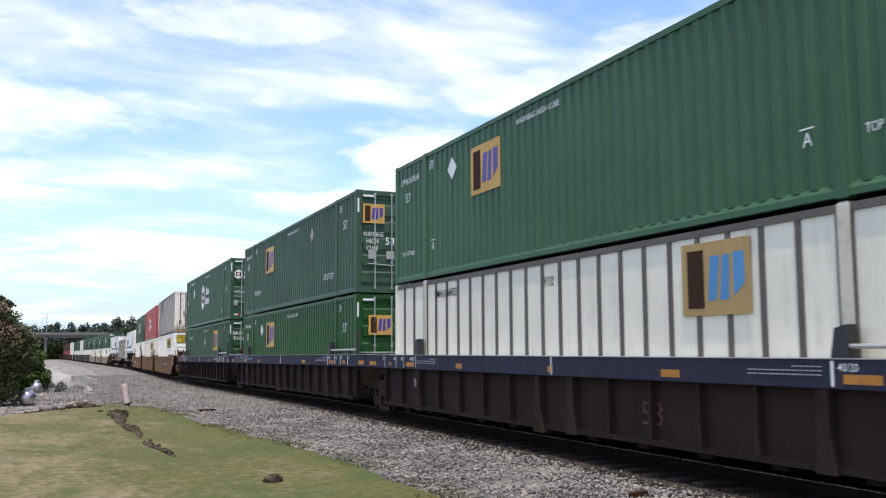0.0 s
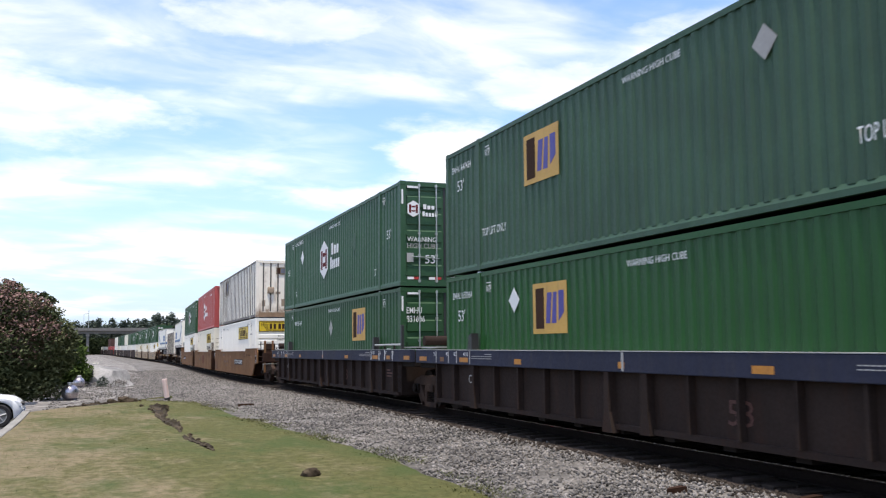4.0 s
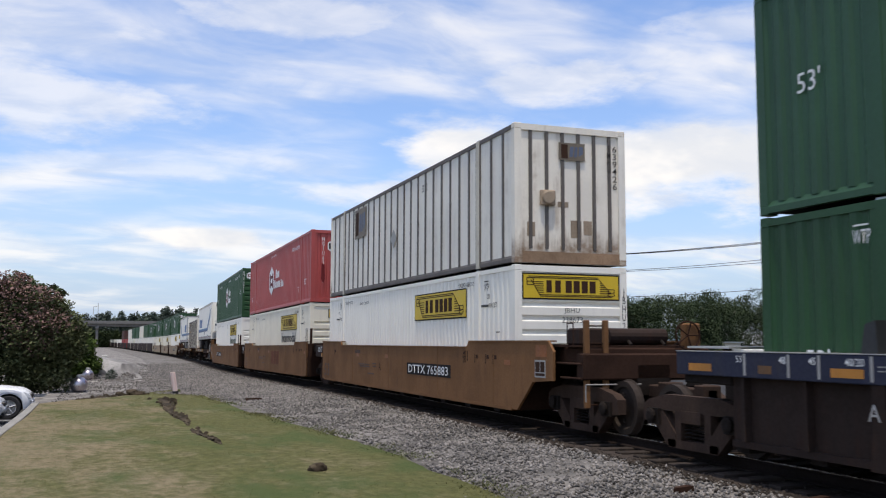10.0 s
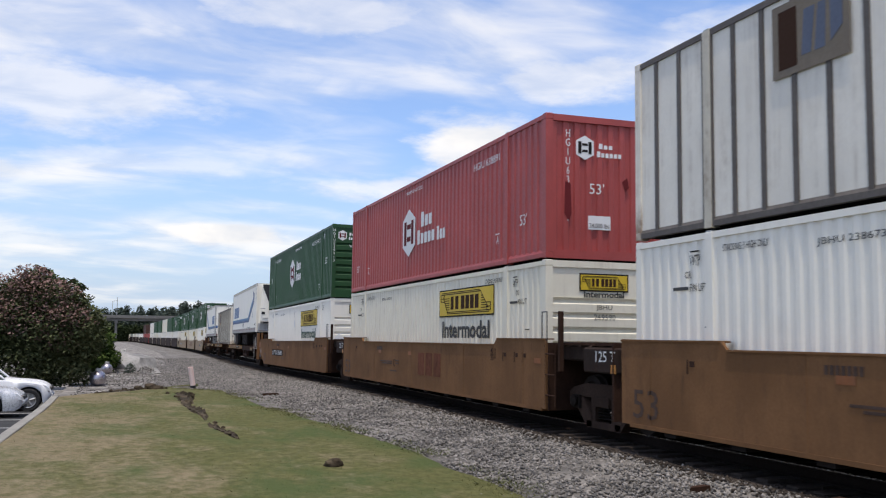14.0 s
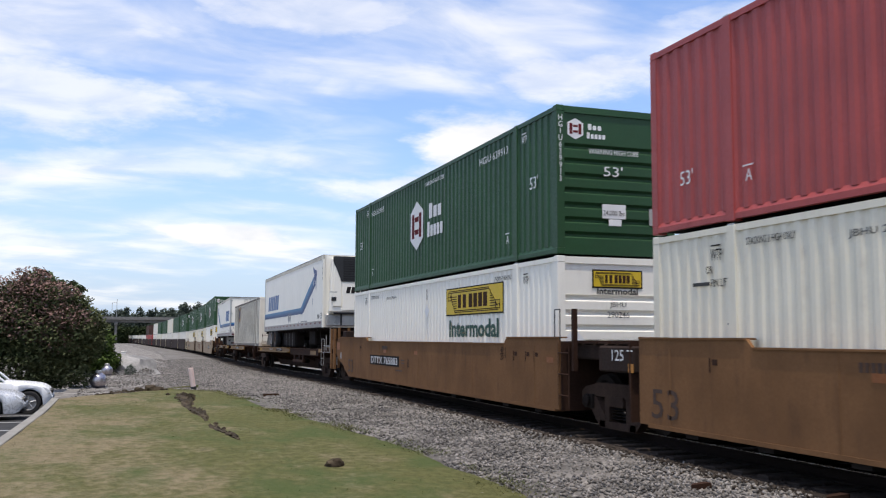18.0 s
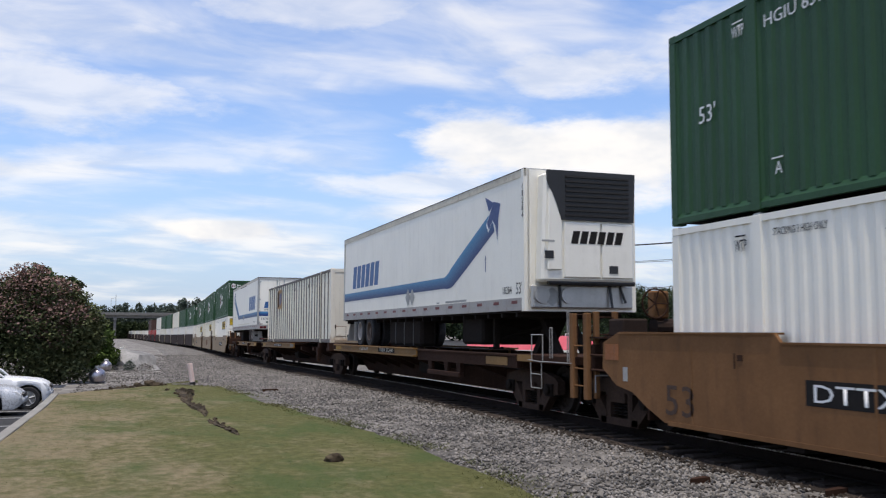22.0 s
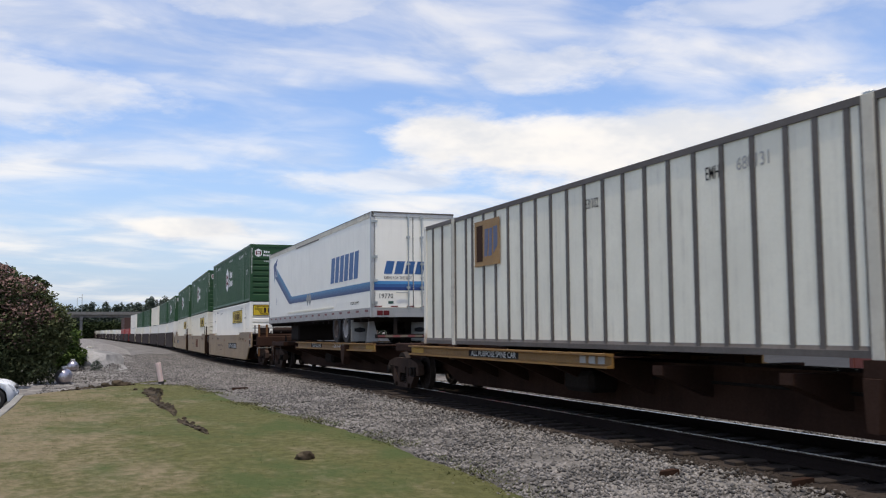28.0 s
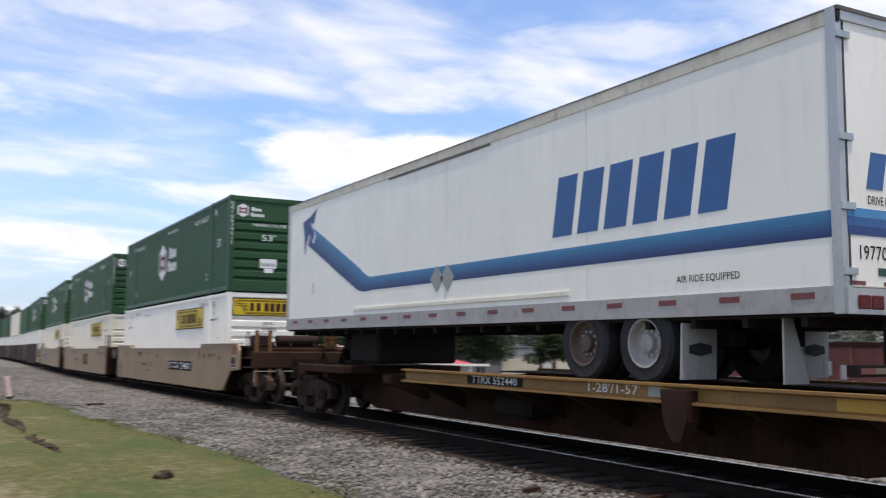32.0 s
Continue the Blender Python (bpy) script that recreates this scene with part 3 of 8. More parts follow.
    if end == "doors":
        door_end(e, m, 0.0, full)
    elif end == "ribs":
        box_part("end_upper_panel", end_m, e, -HALF + 0.12, HALF - 0.12, 0.03, 0.07, 2.15, CH - 0.13)
        bm = bmesh.new()
        ribbed_end(bm, -HALF + 0.15, HALF - 0.15, 0.16, 2.16, 0.02, 0.06, 7, 0.45)
        part("end_panel", bm, end_m, e)
    elif end == "folds":
        bm = bmesh.new()
        n, w = 9, CW - 0.30
        prof = []
        for k in range(n):
            a = -HALF + 0.15 + w * k / n
            prof += [(a, 0), (a + w / n * 0.4, 0), (a + w / n * 0.5, 1), (a + w / n * 0.9, 1)]
        prof.append((HALF - 0.15, 0))
        rows = [[bm.verts.new((x, 0.03 + 0.035 * d, z)) for x, d in prof] for z in (0.16, CH - 0.13)]
        for i in range(len(prof) - 1):
            bm.faces.new((rows[0][i], rows[0][i + 1], rows[1][i + 1], rows[1][i]))
        part("end_panel", bm, end_m, e)
    elif end == "posts":
        box_part("end_panel", end_m, e, -HALF + 0.15, HALF - 0.15, 0.04, 0.07, 0.16, CH - 0.13)
        for k in range(1, 7):
            x = -HALF + CW * k / 7
            box_part("end_rib", RIB, e, x - 0.035, x + 0.035, 0.008, 0.04, 0.30, CH - 0.13)
    else:
        box_part("end_panel", end_m, e, -HALF + 0.15, HALF - 0.15, 0.02, 0.06, 0.16, CH - 0.13)
    # the end towards the rear
    bm = bmesh.new()
    ribbed_end(bm, -HALF + 0.15, HALF - 0.15, 0.05, CH - 0.05, CL - 0.06, 0.03, 8, 0.4)
    part("rear_panel", bm, m, e)
    return e


SIDE = -HALF + 0.004       # the plane on which side lettering lies
RUST_BAND = paint("rust_band", (0.30, 0.19, 0.11), 0.8, var=0.25, grime=0.8, grime_col=(0.13, 0.065, 0.03))
EMP_GOLD = (GOLD, INK_BROWN, INK_VIOLET)
EMP_RUST = (paint("sun_browned_gold_sign", (0.32, 0.175, 0.055), 0.6, var=0.12, grime=0.4), INK_BROWN, paint("greyed_blue_graphic", (0.10, 0.12, 0.20), 0.6, bump=0))
EMP_OLD = (GOLD_FADED, INK_BROWN, INK_LIGHT)
EMP_GREY = (GREY_FADED, INK_BROWN, paint("faded_slate_graphic", (0.09, 0.11, 0.16), 0.6, bump=0))


def tick(e, face, at, a, z, ink, s=-1):
    """The lifting mark: a short bar over letters."""
    decal("lift_bar", [rect(a, a + 0.22, z + 0.20, z + 0.22)], ink, e, face, at)
    lettering("WTP" if z > 2 else "A", ink, e, face, at, (a + (0.23 if z > 2 else 0.16), z), 0.16, 0.26 if z > 2 else 0.14)


def steel_side_marks(e, ink, number, size_z, rear_number=False, low_mark=True):
    lettering("53'", ink, e, "side", SIDE, (1.26, size_z), 0.26)
    lettering("53'", ink, e, "side", SIDE, (CL - 0.75, size_z), 0.26)
    tick(e, "side", SIDE, POST_Y - 0.55, 2.42, ink)
    if low_mark:
        tick(e, "side", SIDE, POST_Y + 0.35, 0.42, ink)
        tick(e, "side", SIDE, CL - POST_Y - 0.55, 0.42, ink)
    tick(e, "side", SIDE, CL - POST_Y - 0.62 if rear_number else CL - POST_Y + 0.2, 2.42, ink)
    if number:
        if rear_number:
            lettering(number, ink, e, "side", SIDE, (CL - 0.42, 2.36), 0.15, 1.15)
        else:
            lettering(number, ink, e, "side", SIDE, (POST_Y + 2.1, 2.38), 0.17, 1.7)
            lettering(number, ink, e, "side", SIDE, (CL - POST_Y - 0.25, 2.38), 0.17, 1.5)
    lettering("WARNING HIGH CUBE", ink, e, "side", SIDE, (8.2, 2.52), 0.11, 1.6)


def door_marks(e, ink, number, prefix, x=0.20, w=0.50):
    y = 0.0
    decal("reflective_strip", [rect(-HALF + 0.20, -HALF + 0.52, 2.70, 2.76), rect(HALF - 0.52, HALF - 0.20, 2.70, 2.76), rect(-HALF + 0.03, -HALF + 0.08, 2.25, 2.65), rect(HALF - 0.08, HALF - 0.03, 2.25, 2.65)], INK_WHITE, e, "end", y - 0.001)
    lettering(prefix, ink, e, "end", y + 0.012, (x, 2.18), 0.17, w * 0.84)
    lettering(number, ink, e, "end", y + 0.012, (x, 1.95), 0.17, w)


def hub_side(e, ink, cy=8.94, cz=1.53, long=False):
    rows = [(cy - 2.15, cy - 1.05, cz + 0.07, cz + 0.48, 3), (cy - 2.25, cy - 0.92, cz - 0.42, cz - 0.01, 5)]
    if long:
        rows = [(cy - 2.12, cy - 1.10, cz + 0.05, cz + 0.46, 3), (cy - 2.35, cy - 0.78, cz - 0.42, cz - 0.02, 5), (cy - 3.20, cy - 2.50, cz - 0.44, cz - 0.08, 3)]
    hex_mark(e, "side", SIDE, cy, cz, 1.20 if long else 1.14, 1.38, ink, rows)


def build_containers():
    # first car: a dull green box over a ribbed white one
    e = container(5.58, 0.35, "plate", RIBBED_WHITE, "flat", "white ribbed container with gold square sign, in the well", rib_shift=-0.28)
    gold_mark(e, "side", -HALF - 0.001, 3.46, 4.80, 1.75, 2.70, EMP_OLD, -1)
    lettering("EMHU 684925", INK_BLACK, e, "side", -HALF + 0.002, (13.55, 2.46), 0.17, 1.16)
    lettering("53/102", INK_BLACK, e, "side", -HALF + 0.02, (8.75, 2.4), 0.17, 0.42)
    e = container(5.58, 3.28, "steel", GREEN_DULL, "folds", "dull green corrugated container stacked on a white one")
    gold_mark(e, "side", SIDE, 10.27, 11.62, 1.50, 2.48, EMP_GOLD, -1)
    lettering("53'", INK_WHITE, e, "side", SIDE, (1.26, 1.9), 0.26)
    lettering("53'", INK_WHITE, e, "side", SIDE, (CL - 0.75, 1.92), 0.22)
    lettering("EMHU 650564", INK_WHITE, e, "side", SIDE, (CL - 0.45, 2.36), 0.15, 1.15)
    lettering("WARNING HIGH CUBE", INK_WHITE, e, "side", SIDE, (9.6, 2.52), 0.11, 1.6)
    lettering("WTP", INK_WHITE, e, "side", SIDE, (13.9, 2.44), 0.16, 0.27)
    lettering("A", INK_WHITE, e, "side", SIDE, (13.76, 0.62), 0.17, 0.15)
    decal("lift_bar", [rect(13.58, 13.80, 0.83, 0.85), rect(2.34, 2.56, 0.86, 0.88)], INK_WHITE, e, "side", SIDE)
    lettering("A", INK_WHITE, e, "side", SIDE, (2.52, 0.66), 0.17, 0.15)
    lettering("TOP LIFT ONLY", INK_WHITE, e, "side", SIDE, (1.62, 0.64), 0.11, 0.85)
    decal("lift_bar", [rect(13.63, 13.87, 2.63, 2.65)], INK_WHITE, e, "side", SIDE)
    diamond(e, "side", SIDE, 12.60, 2.26, 0.24, INK_WHITE)
    lettering("TOP LIFT ONLY", INK_WHITE, e, "side", SIDE, (CL - 0.50, 0.62), 0.11, 0.85)
    # second car
    e = container(24.92, 0.35, "steel", GREEN_FRESH, "doors", "bright green corrugated container with doors, in the well")
    gold_mark(e, "side", SIDE, 10.2, 11.55, 1.52, 2.46, EMP_GOLD, -1)
    steel_side_marks(e, INK_WHITE, "EMHU 650064", 1.85, True, False)
    diamond(e, "side", SIDE, 12.4, 2.2, 0.25, INK_WHITE)
    door_marks(e, INK_WHITE, "650064", "EMHU", 0.30)
    gold_mark(e, "end", -0.03, -0.94, -0.24, 1.75, 2.30, EMP_GOLD, 1)
    diamond(e, "end", -0.03, 0.95, 1.72, 0.29, INK_WHITE)
    e = container(24.92, 3.28, "steel", GREEN_GREY, "doors", "dull green corrugated container with lock rods, stacked")
    gold_mark(e, "side", SIDE, 10.4, 11.85, 1.46, 2.44, EMP_GOLD, -1)
    steel_side_marks(e, INK_WHITE, "EMHU 647424", 1.9, True, False)
    diamond(e, "side", SIDE, 4.82, 2.18, 0.24, INK_PALE)
    lettering("TOP LIFT ONLY", INK_WHITE, e, "side", SIDE, (3.38, 0.56), 0.2, 1.13)
    lettering("TOP LIFT ONLY", INK_WHITE, e, "side", SIDE, (CL - POST_Y - 0.2, 0.71), 0.17, 1.25)
    door_marks(e, INK_WHITE, "647424", "EMHU", 0.62)
    gold_mark(e, "end", -0.03, -HALF + 0.18, -HALF + 0.82, 1.95, 2.5, EMP_GOLD, 1)
    for k, w in enumerate(("WARNING", "HIGH", "CUBE")):
        lettering(w, INK_WHITE, e, "end", 0.012, (-1.1 + 0.1 * (k > 0), 1.58 - 0.2 * k), 0.13, 0.6 if k == 0 else 0.35)
    lettering("53'", INK_WHITE, e, "end", -0.03, (-0.45, 1.35), 0.22)
    diamond(e, "end", -0.03, 0.28, 2.1, 0.29, INK_WHITE)
    for a in (-0.95, -0.42):
        decal("label_plate", [rect(a, a + 0.23, 0.95, 1.18)], CHALK, e, "end", -0.02)
    decal("amber_plate", [rect(0.22, 0.62, 1.30, 1.55)], AMBER, e, "end", -0.02)
    decal("weight_plate", [rect(0.72, 1.12, 0.85, 1.12)], INK_WHITE, e, "end", -0.02)
    lettering("24,000 lbs", INK_BLACK, e, "end", -0.026, (0.74, 0.9), 0.1, 0.34)
    # third car
    e = container(44.57, 0.35, "steel", GREEN_MID, "doors", "green corrugated container with gold sign, in the well")
    gold_mark(e, "side", SIDE, 3.5, 5.0, 1.5, 2.5, EMP_GOLD, -1)
    steel_side_marks(e, INK_WHITE, "", 1.0)
    lettering("EMHU 831606", INK_WHITE, e, "side", SIDE, (CL - 2.2, 2.2), 0.17, 1.3)
    diamond(e, "side", SIDE, 7.85, 1.97, 0.27, CHALK)
    door_marks(e, INK_WHITE, "831606", "EMHU", -1.12, 0.52)
    gold_mark(e, "end", -0.03, 0.70, 1.14, 1.96, 2.28, EMP_GOLD, 1)
    diamond(e, "end", -0.03, 0.92, 1.58, 0.24, CHALK)
    e = container(44.57, 3.28, "steel", GREEN_WORN, "doors", "green corrugated container with white six-sided badge, stacked")
    hub_side(e, INK_MAROON)
    steel_side_marks(e, INK_WHITE, "", 1.4)
    lettering("UPHU 248972", INK_WHITE, e, "side", SIDE, (CL - POST_Y - 0.2, 2.5), 0.17, 1.5)
    diamond(e, "side", SIDE, 12.62, 1.94, 0.27, INK_WHITE)
    decal("dark_stain", [[(5.0, 1.9), (4.8, 2.05), (4.6, 1.9), (4.65, 1.55), (4.85, 1.4), (5.0, 1.6)]], paint("stain", (0.019, 0.070, 0.028), 0.6, bump=0), e, "side", SIDE)
    hex_mark(e, "end", -0.03, -0.93, 2.12, 0.34, 0.46, INK_MAROON, [(-0.66, -0.30, 2.12, 2.26, 3), (-0.68, -0.22, 1.92, 2.06, 5)])
    door_marks(e, INK_WHITE, "248972", "UPHU", 0.16, 0.74)
    lettering("WARNING", INK_WHITE, e, "end", 0.012, (-1.1, 1.22), 0.13, 0.85)
    lettering("HIGH CUBE", INK_PALE, e, "end", 0.012, (-1.1, 1.04), 0.13, 0.9)
    lettering("53'", INK_WHITE, e, "end", -0.03, (-0.60, 0.62), 0.24)
    decal("label_plate", [rect(-1.12, -0.93, 0.65, 0.90)], CHALK, e, "end", -0.02)
    decal("amber_plate", [rect(0.20, 0.58, 0.62, 0.90)], AMBER, e, "end", -0.02)
    decal("weight_plate", [rect(0.62, 1.10, 0.62, 0.90)], INK_WHITE, e, "end", -0.02)
    lettering("24,000 lbs", INK_BLACK, e, "end", -0.026, (0.64, 0.66), 0.10, 0.42)
    diamond(e, "end", -0.03, 0.86, 1.66, 0.25, INK_WHITE)
    decal("hazard_plate", [rect(0.18, 0.55, 1.55, 1.78)], BLACK, e, "end", -0.02)
    decal("red_white_tape", [rect(-1.1 + k * 0.62, -0.92 + k * 0.62, 0.18, 0.25) for k in range(4)], INK_WHITE, e, "end", -0.002)
    decal("red_tape", [rect(-0.92 + k * 0.62, -0.74 + k * 0.62, 0.18, 0.25) for k in range(4)], INK_RED, e, "end", -0.002)
    for z in (1.30, 1.20, 1.10):
        decal("small_print", [rect(0.2, 0.6, z - 0.03, z + 0.03), rect(0.66, 1.1, z - 0.03, z + 0.03)], INK_PALE, e, "end", 0.012)

    # brown wells: weathered ribbed box over white, red over white, green over white
    def white_box(y0, number, word=True, m=WHITE, big_end=False):
        c = container(y0, 0.35, "steel", m, "ribs", "white corrugated container with yellow name panel, in the well", end_m=m, period=0.25, depth=0.024)
        yellow_mark(c, "side", SIDE, 2.69, 6.36, 1.90, 2.52, -1, INK_BROWN)
        if word:
            lettering("Intermodal", INK_GREEN if m is WHITE else INK_SLATE, c, "side", SIDE, (6.15, 1.34), 0.42, 3.22, label="dark painted word")
        if big_end:
            yellow_mark(c, "end", 0.02, -HALF + 0.2, HALF - 0.2, 2.22, 2.70, 1, INK_BROWN)
        else:
            yellow_mark(c, "end", 0.02, -0.52, 0.52, 2.32, 2.62, 1, INK_BROWN)
            lettering("Intermodal", INK_SLATE, c, "end", 0.02, (-0.45, 2.17), 0.13, 0.9)
        for z, row in zip((1.90, 1.72), number.split()):
            lettering(row, INK_SLATE, c, "end", 0.015, (-0.18 - 0.05 * (z < 1.8), z), 0.12, 0.36 + 0.12 * (z < 1.8))
        lettering(number.replace(" ", ""), INK_BLACK, c, "end", -0.001, (HALF - 0.12, 0.7), 1.75, 0.09, vertical=True)
        tick(c, "side", SIDE, POST_Y - 0.6, 2.42, INK_BLACK)
        tick(c, "side", SIDE, CL - POST_Y + 0.25, 2.42, INK_BLACK)
        for yy in (3.17, 13.85):
            lettering("STACKING 3 HIGH ONLY", INK_BLACK, c, "side", SIDE, (yy, 2.57), 0.10, 0.97)
        lettering(number, INK_SLATE, c, "side", SIDE, (12.0, 2.47), 0.11, 1.08)
        if m is CREAM or big_end:
            for yy in (14.95, POST_Y - 0.35):
                lettering("OR", INK_BLACK, c, "side", SIDE, (yy - 0.18, 2.24), 0.11, 0.16)
                decal("print_bar", [rect(yy - 0.26, yy + 0.14, 2.075, 2.125)], INK_SLATE, c, "side", SIDE)
                lettering("PIN LIFT", INK_BLACK, c, "side", SIDE, (yy - 0.30, 2.05), 0.11, 0.42)
                decal("lift_bar", [rect(yy - 0.86, yy - 0.66, 1.52, 1.54)], INK_BLACK, c, "side", SIDE)
        return c

    e = white_box(68.24, "JBHU 238673", False, WHITE, True)
    e = container(68.24, 3.28, "plate", WHITE_OLD, "posts", "weathered ribbed container with rust-streaked end, stacked", end_m=WHITE_STREAK, ribs=[13.57 - 0.612 * k for k in range(19)])
    gold_mark(e, "side", -HALF - 0.001, 11.36, 12.72, 1.75, 2.7, EMP_GREY, -1)
    gold_mark(e, "end", 0.004, -0.28, 0.33, 2.18, 2.55, EMP_GREY, 1)
    lettering("EMHU", INK_BLACK, e, "end", 0.006, (0.86, 1.98), 0.58, 0.09, vertical=True)
    lettering("639426", INK_BLACK, e, "end", 0.030, (1.0, 1.62), 0.94, 0.11, vertical=True)
    lettering("53/102", INK_BLACK, e, "side", -HALF + 0.02, (5.9, 2.3), 0.2, 0.42)
    diamond(e, "side", -HALF - 0.001, 8.37, 1.34, 0.27, CHALK, 0.3)
    box_part("rusted_sill", RUST_BAND, e, -HALF + 0.17, HALF - 0.17, -0.006, 0.0, 0.01, 0.24, label="rusted lower sill")
    box_part("vent_box", DIRTY_TAN, e, -0.72, -0.38, -0.05, 0.03, 1.20, 1.52, soft=0.02)
    bm = bmesh.new()
    lathe(bm, [(0.12, -0.09), (0.15, -0.07), (0.15, -0.05)], (-0.55, 0, 1.36), 14, "y")
    part("vent_cap", bm, DIRTY_TAN, e)
    decal("patch", [rect(-0.30, -0.05, 1.18, 1.30), rect(0.0, 0.25, 0.55, 0.92), rect(0.30, 0.50, 0.62, 0.92), rect(-1.0, -0.82, 0.55, 0.85)], DIRTY_TAN, e, "end", 0.038, depth=0.002)
    e = white_box(87.78, "JBHU 269590", True, CREAM)
    e = container(87.78, 3.28, "steel", RED, "folds", "red corrugated container with white six-sided badge, stacked")
    hub_side(e, INK_MAROON, 9.22, 1.43, True)
    lettering("53'", INK_WHITE, e, "side", SIDE, (1.26, 0.75), 0.24)
    lettering("53'", INK_WHITE, e, "side", SIDE, (CL - 0.78, 0.66), 0.22)
    lettering("HGIU 638891", INK_WHITE, e, "side", SIDE, (POST_Y + 2.0, 2.35), 0.17, 1.6)
    lettering("WARNING HIGH CUBE", INK_WHITE, e, "side", SIDE, (9.5, 2.55), 0.10, 1.5)
    tick(e, "side", SIDE, POST_Y + 0.4, 0.5, INK_WHITE)
    tick(e, "side", SIDE, CL - POST_Y - 0.5, 0.5, INK_WHITE)
    hex_mark(e, "end", 0.028, -0.42, 2.25, 0.40, 0.50, INK_BLACK, [(-0.12, 0.22, 2.25, 2.36, 3), (-0.16, 0.42, 2.08, 2.2, 6)])
    lettering("53'", INK_WHITE, e, "end", 0.028, (-0.32, 1.32), 0.22)
    decal("weight_plate", [rect(-0.35, 0.15, 0.60, 0.88)], INK_WHITE, e, "end", 0.028)
    lettering("24,000 lbs", INK_BLACK, e, "end", 0.022, (-0.33, 0.62), 0.11, 0.45)
    lettering("HGIU638891", INK_WHITE, e, "end", 0.028, (-0.85, 0.75), 1.85, 0.1, vertical=True)
    decal("scorch", [[(-0.86, 1.55), (-0.74, 1.5), (-0.72, 0.9), (-0.78, 0.75), (-0.88, 0.9)], [(0.42, 1.6), (0.54, 1.7), (0.58, 1.5), (0.5, 1.4)]], INK_MAROON, e, "end", 0.026)
    e = white_box(107.3, "JBHU 290246")
    diamond(e, "side", SIDE, 7.97, 2.04, 0.2, INK_WHITE)
    decal("placard_bar", [rect(7.96, 8.0, 2.33, 2.64)], INK_BROWN, e, "side", SIDE)
    diamond(e, "end", 0.01, -0.95, 1.25, 0.27, INK_WHITE)

    def hub_top(y0, number):
        c = container(y0, 3.28, "steel", GREEN_MID, "ribs", "green corrugated container with white badge and ribbed end, stacked")
        hub_side(c, INK_MAROON)
        steel_side_marks(c, INK_WHITE, number, 1.4)
        hex_mark(c, "end", 0.03, -0.88, 2.45, 0.34, 0.42, INK_MAROON, [(-0.62, -0.30, 2.45, 2.57, 3), (-0.64, -0.22, 2.28, 2.4, 5)])
        lettering("WARNING HIGH CUBE", INK_WHITE, c, "end", 0.015, (-0.60, 1.98), 0.10, 1.1)
        lettering("53'", INK_WHITE, c, "end", 0.015, (-0.28, 1.55), 0.2, 0.42)
        decal("weight_plate", [rect(-0.32, 0.2, 0.72, 1.0), rect(-0.18, 0.1, 0.58, 0.71)], INK_WHITE, c, "end", 0.015)
        lettering("24,000 lbs", INK_BLACK, c, "end", 0.009, (-0.3, 0.76), 0.12, 0.46)
        decal("pale_plate", [rect(0.72, 0.92, 0.62, 0.95)], CHALK, c, "end", 0.012)
        lettering("HGIU639913", INK_WHITE, c, "end", -0.001, (-HALF + 0.03, 1.4), 1.3, 0.09, vertical=True)
        lettering("HGIU639913", INK_WHITE, c, "end", -0.001, (HALF - 0.12, 1.4), 1.3, 0.09, vertical=True)
        return c

    hub_top(107.3, "HGIU 639913")
    # the ribbed box on the second spine platform
    e = container(147.21, 1.31, "plate", RIBBED_WHITE, "flat", "white ribbed container with gold sign, on a spine car", end_m=CREAM_END, ribs=[13.44, 2.79, 2.30] + [13.07 - 0.612 * k for k in range(17)])
    gold_mark(e, "side", -HALF - 0.001, 11.6, 12.9, 1.68, 2.64, EMP_RUST, -1)
    lettering("53/102", INK_BLACK, e, "side", -HALF + 0.02, (8.13, 2.35), 0.17, 0.42)
    lettering("EMHU", INK_BLACK, e, "side", -HALF + 0.02, (4.85, 2.35), 0.18, 0.4)
    lettering("680131", INK_PALE, e, "side", -HALF + 0.02, (4.2, 2.38), 0.18, 0.62)
    hatch = box_part("access_hatch", CREAM_END, e, -HALF + 0.22, -HALF + 0.60, 0.006, 0.02, 0.26, 0.62, soft=0.004)
    decal("hatch_frame", [rect(-HALF + 0.20, -HALF + 0.62, 0.24, 0.26), rect(-HALF + 0.20, -HALF + 0.62, 0.62, 0.64), rect(-HALF + 0.20, -HALF + 0.22, 0.24, 0.64), rect(-HALF + 0.60, -HALF + 0.62, 0.24, 0.64)], RUST_BAND, hatch, "end", 0.018)
    decal("end_sign", [rect(-0.28, 0.30, 2.02, 2.38)], GOLD_FADED, e, "end", 0.019)
    decal("end_sign_label", [rect(0.0, 0.17, 2.1, 2.3)], INK_WHITE, e, "end", 0.014)
    decal("end_sign_letter", [rect(-0.24, -0.08, 2.06, 2.34)], EMP_RUST[1], e, "end", 0.014)
    box_part("end_beam", DIRTY_TAN, e, -HALF + 0.18, HALF - 0.18, -0.03, 0.0, 0.0, 0.11, label="rust-stained lower beam", soft=0.008)
    box_part("hatch_latch", RUSTY, e, -HALF + 0.17, -HALF + 0.21, -0.012, 0.02, 0.55, 0.70)
    tagged(decal("rivet_line", [rect(-0.95 + c, -0.93 + c, z, z + 0.02) for c in (0.0, 0.75) for z in np.arange(0.3, 2.6, 0.09)], ALU, e, "end", 0.019), kind="stuff")
    # the last three tan wells
    for y0, number in ((189.3, "JBHU 233254"), (209.2, "JBHU 241170"), (229.1, "JBHU 250318")):
        white_box(y0, number, False, WHITE if y0 < 200 else CREAM, y0 < 200)
        hub_top(y0, "HGIU 640217")
    # the far part of the train
    hub_top(252.7, "HGIU 640217")
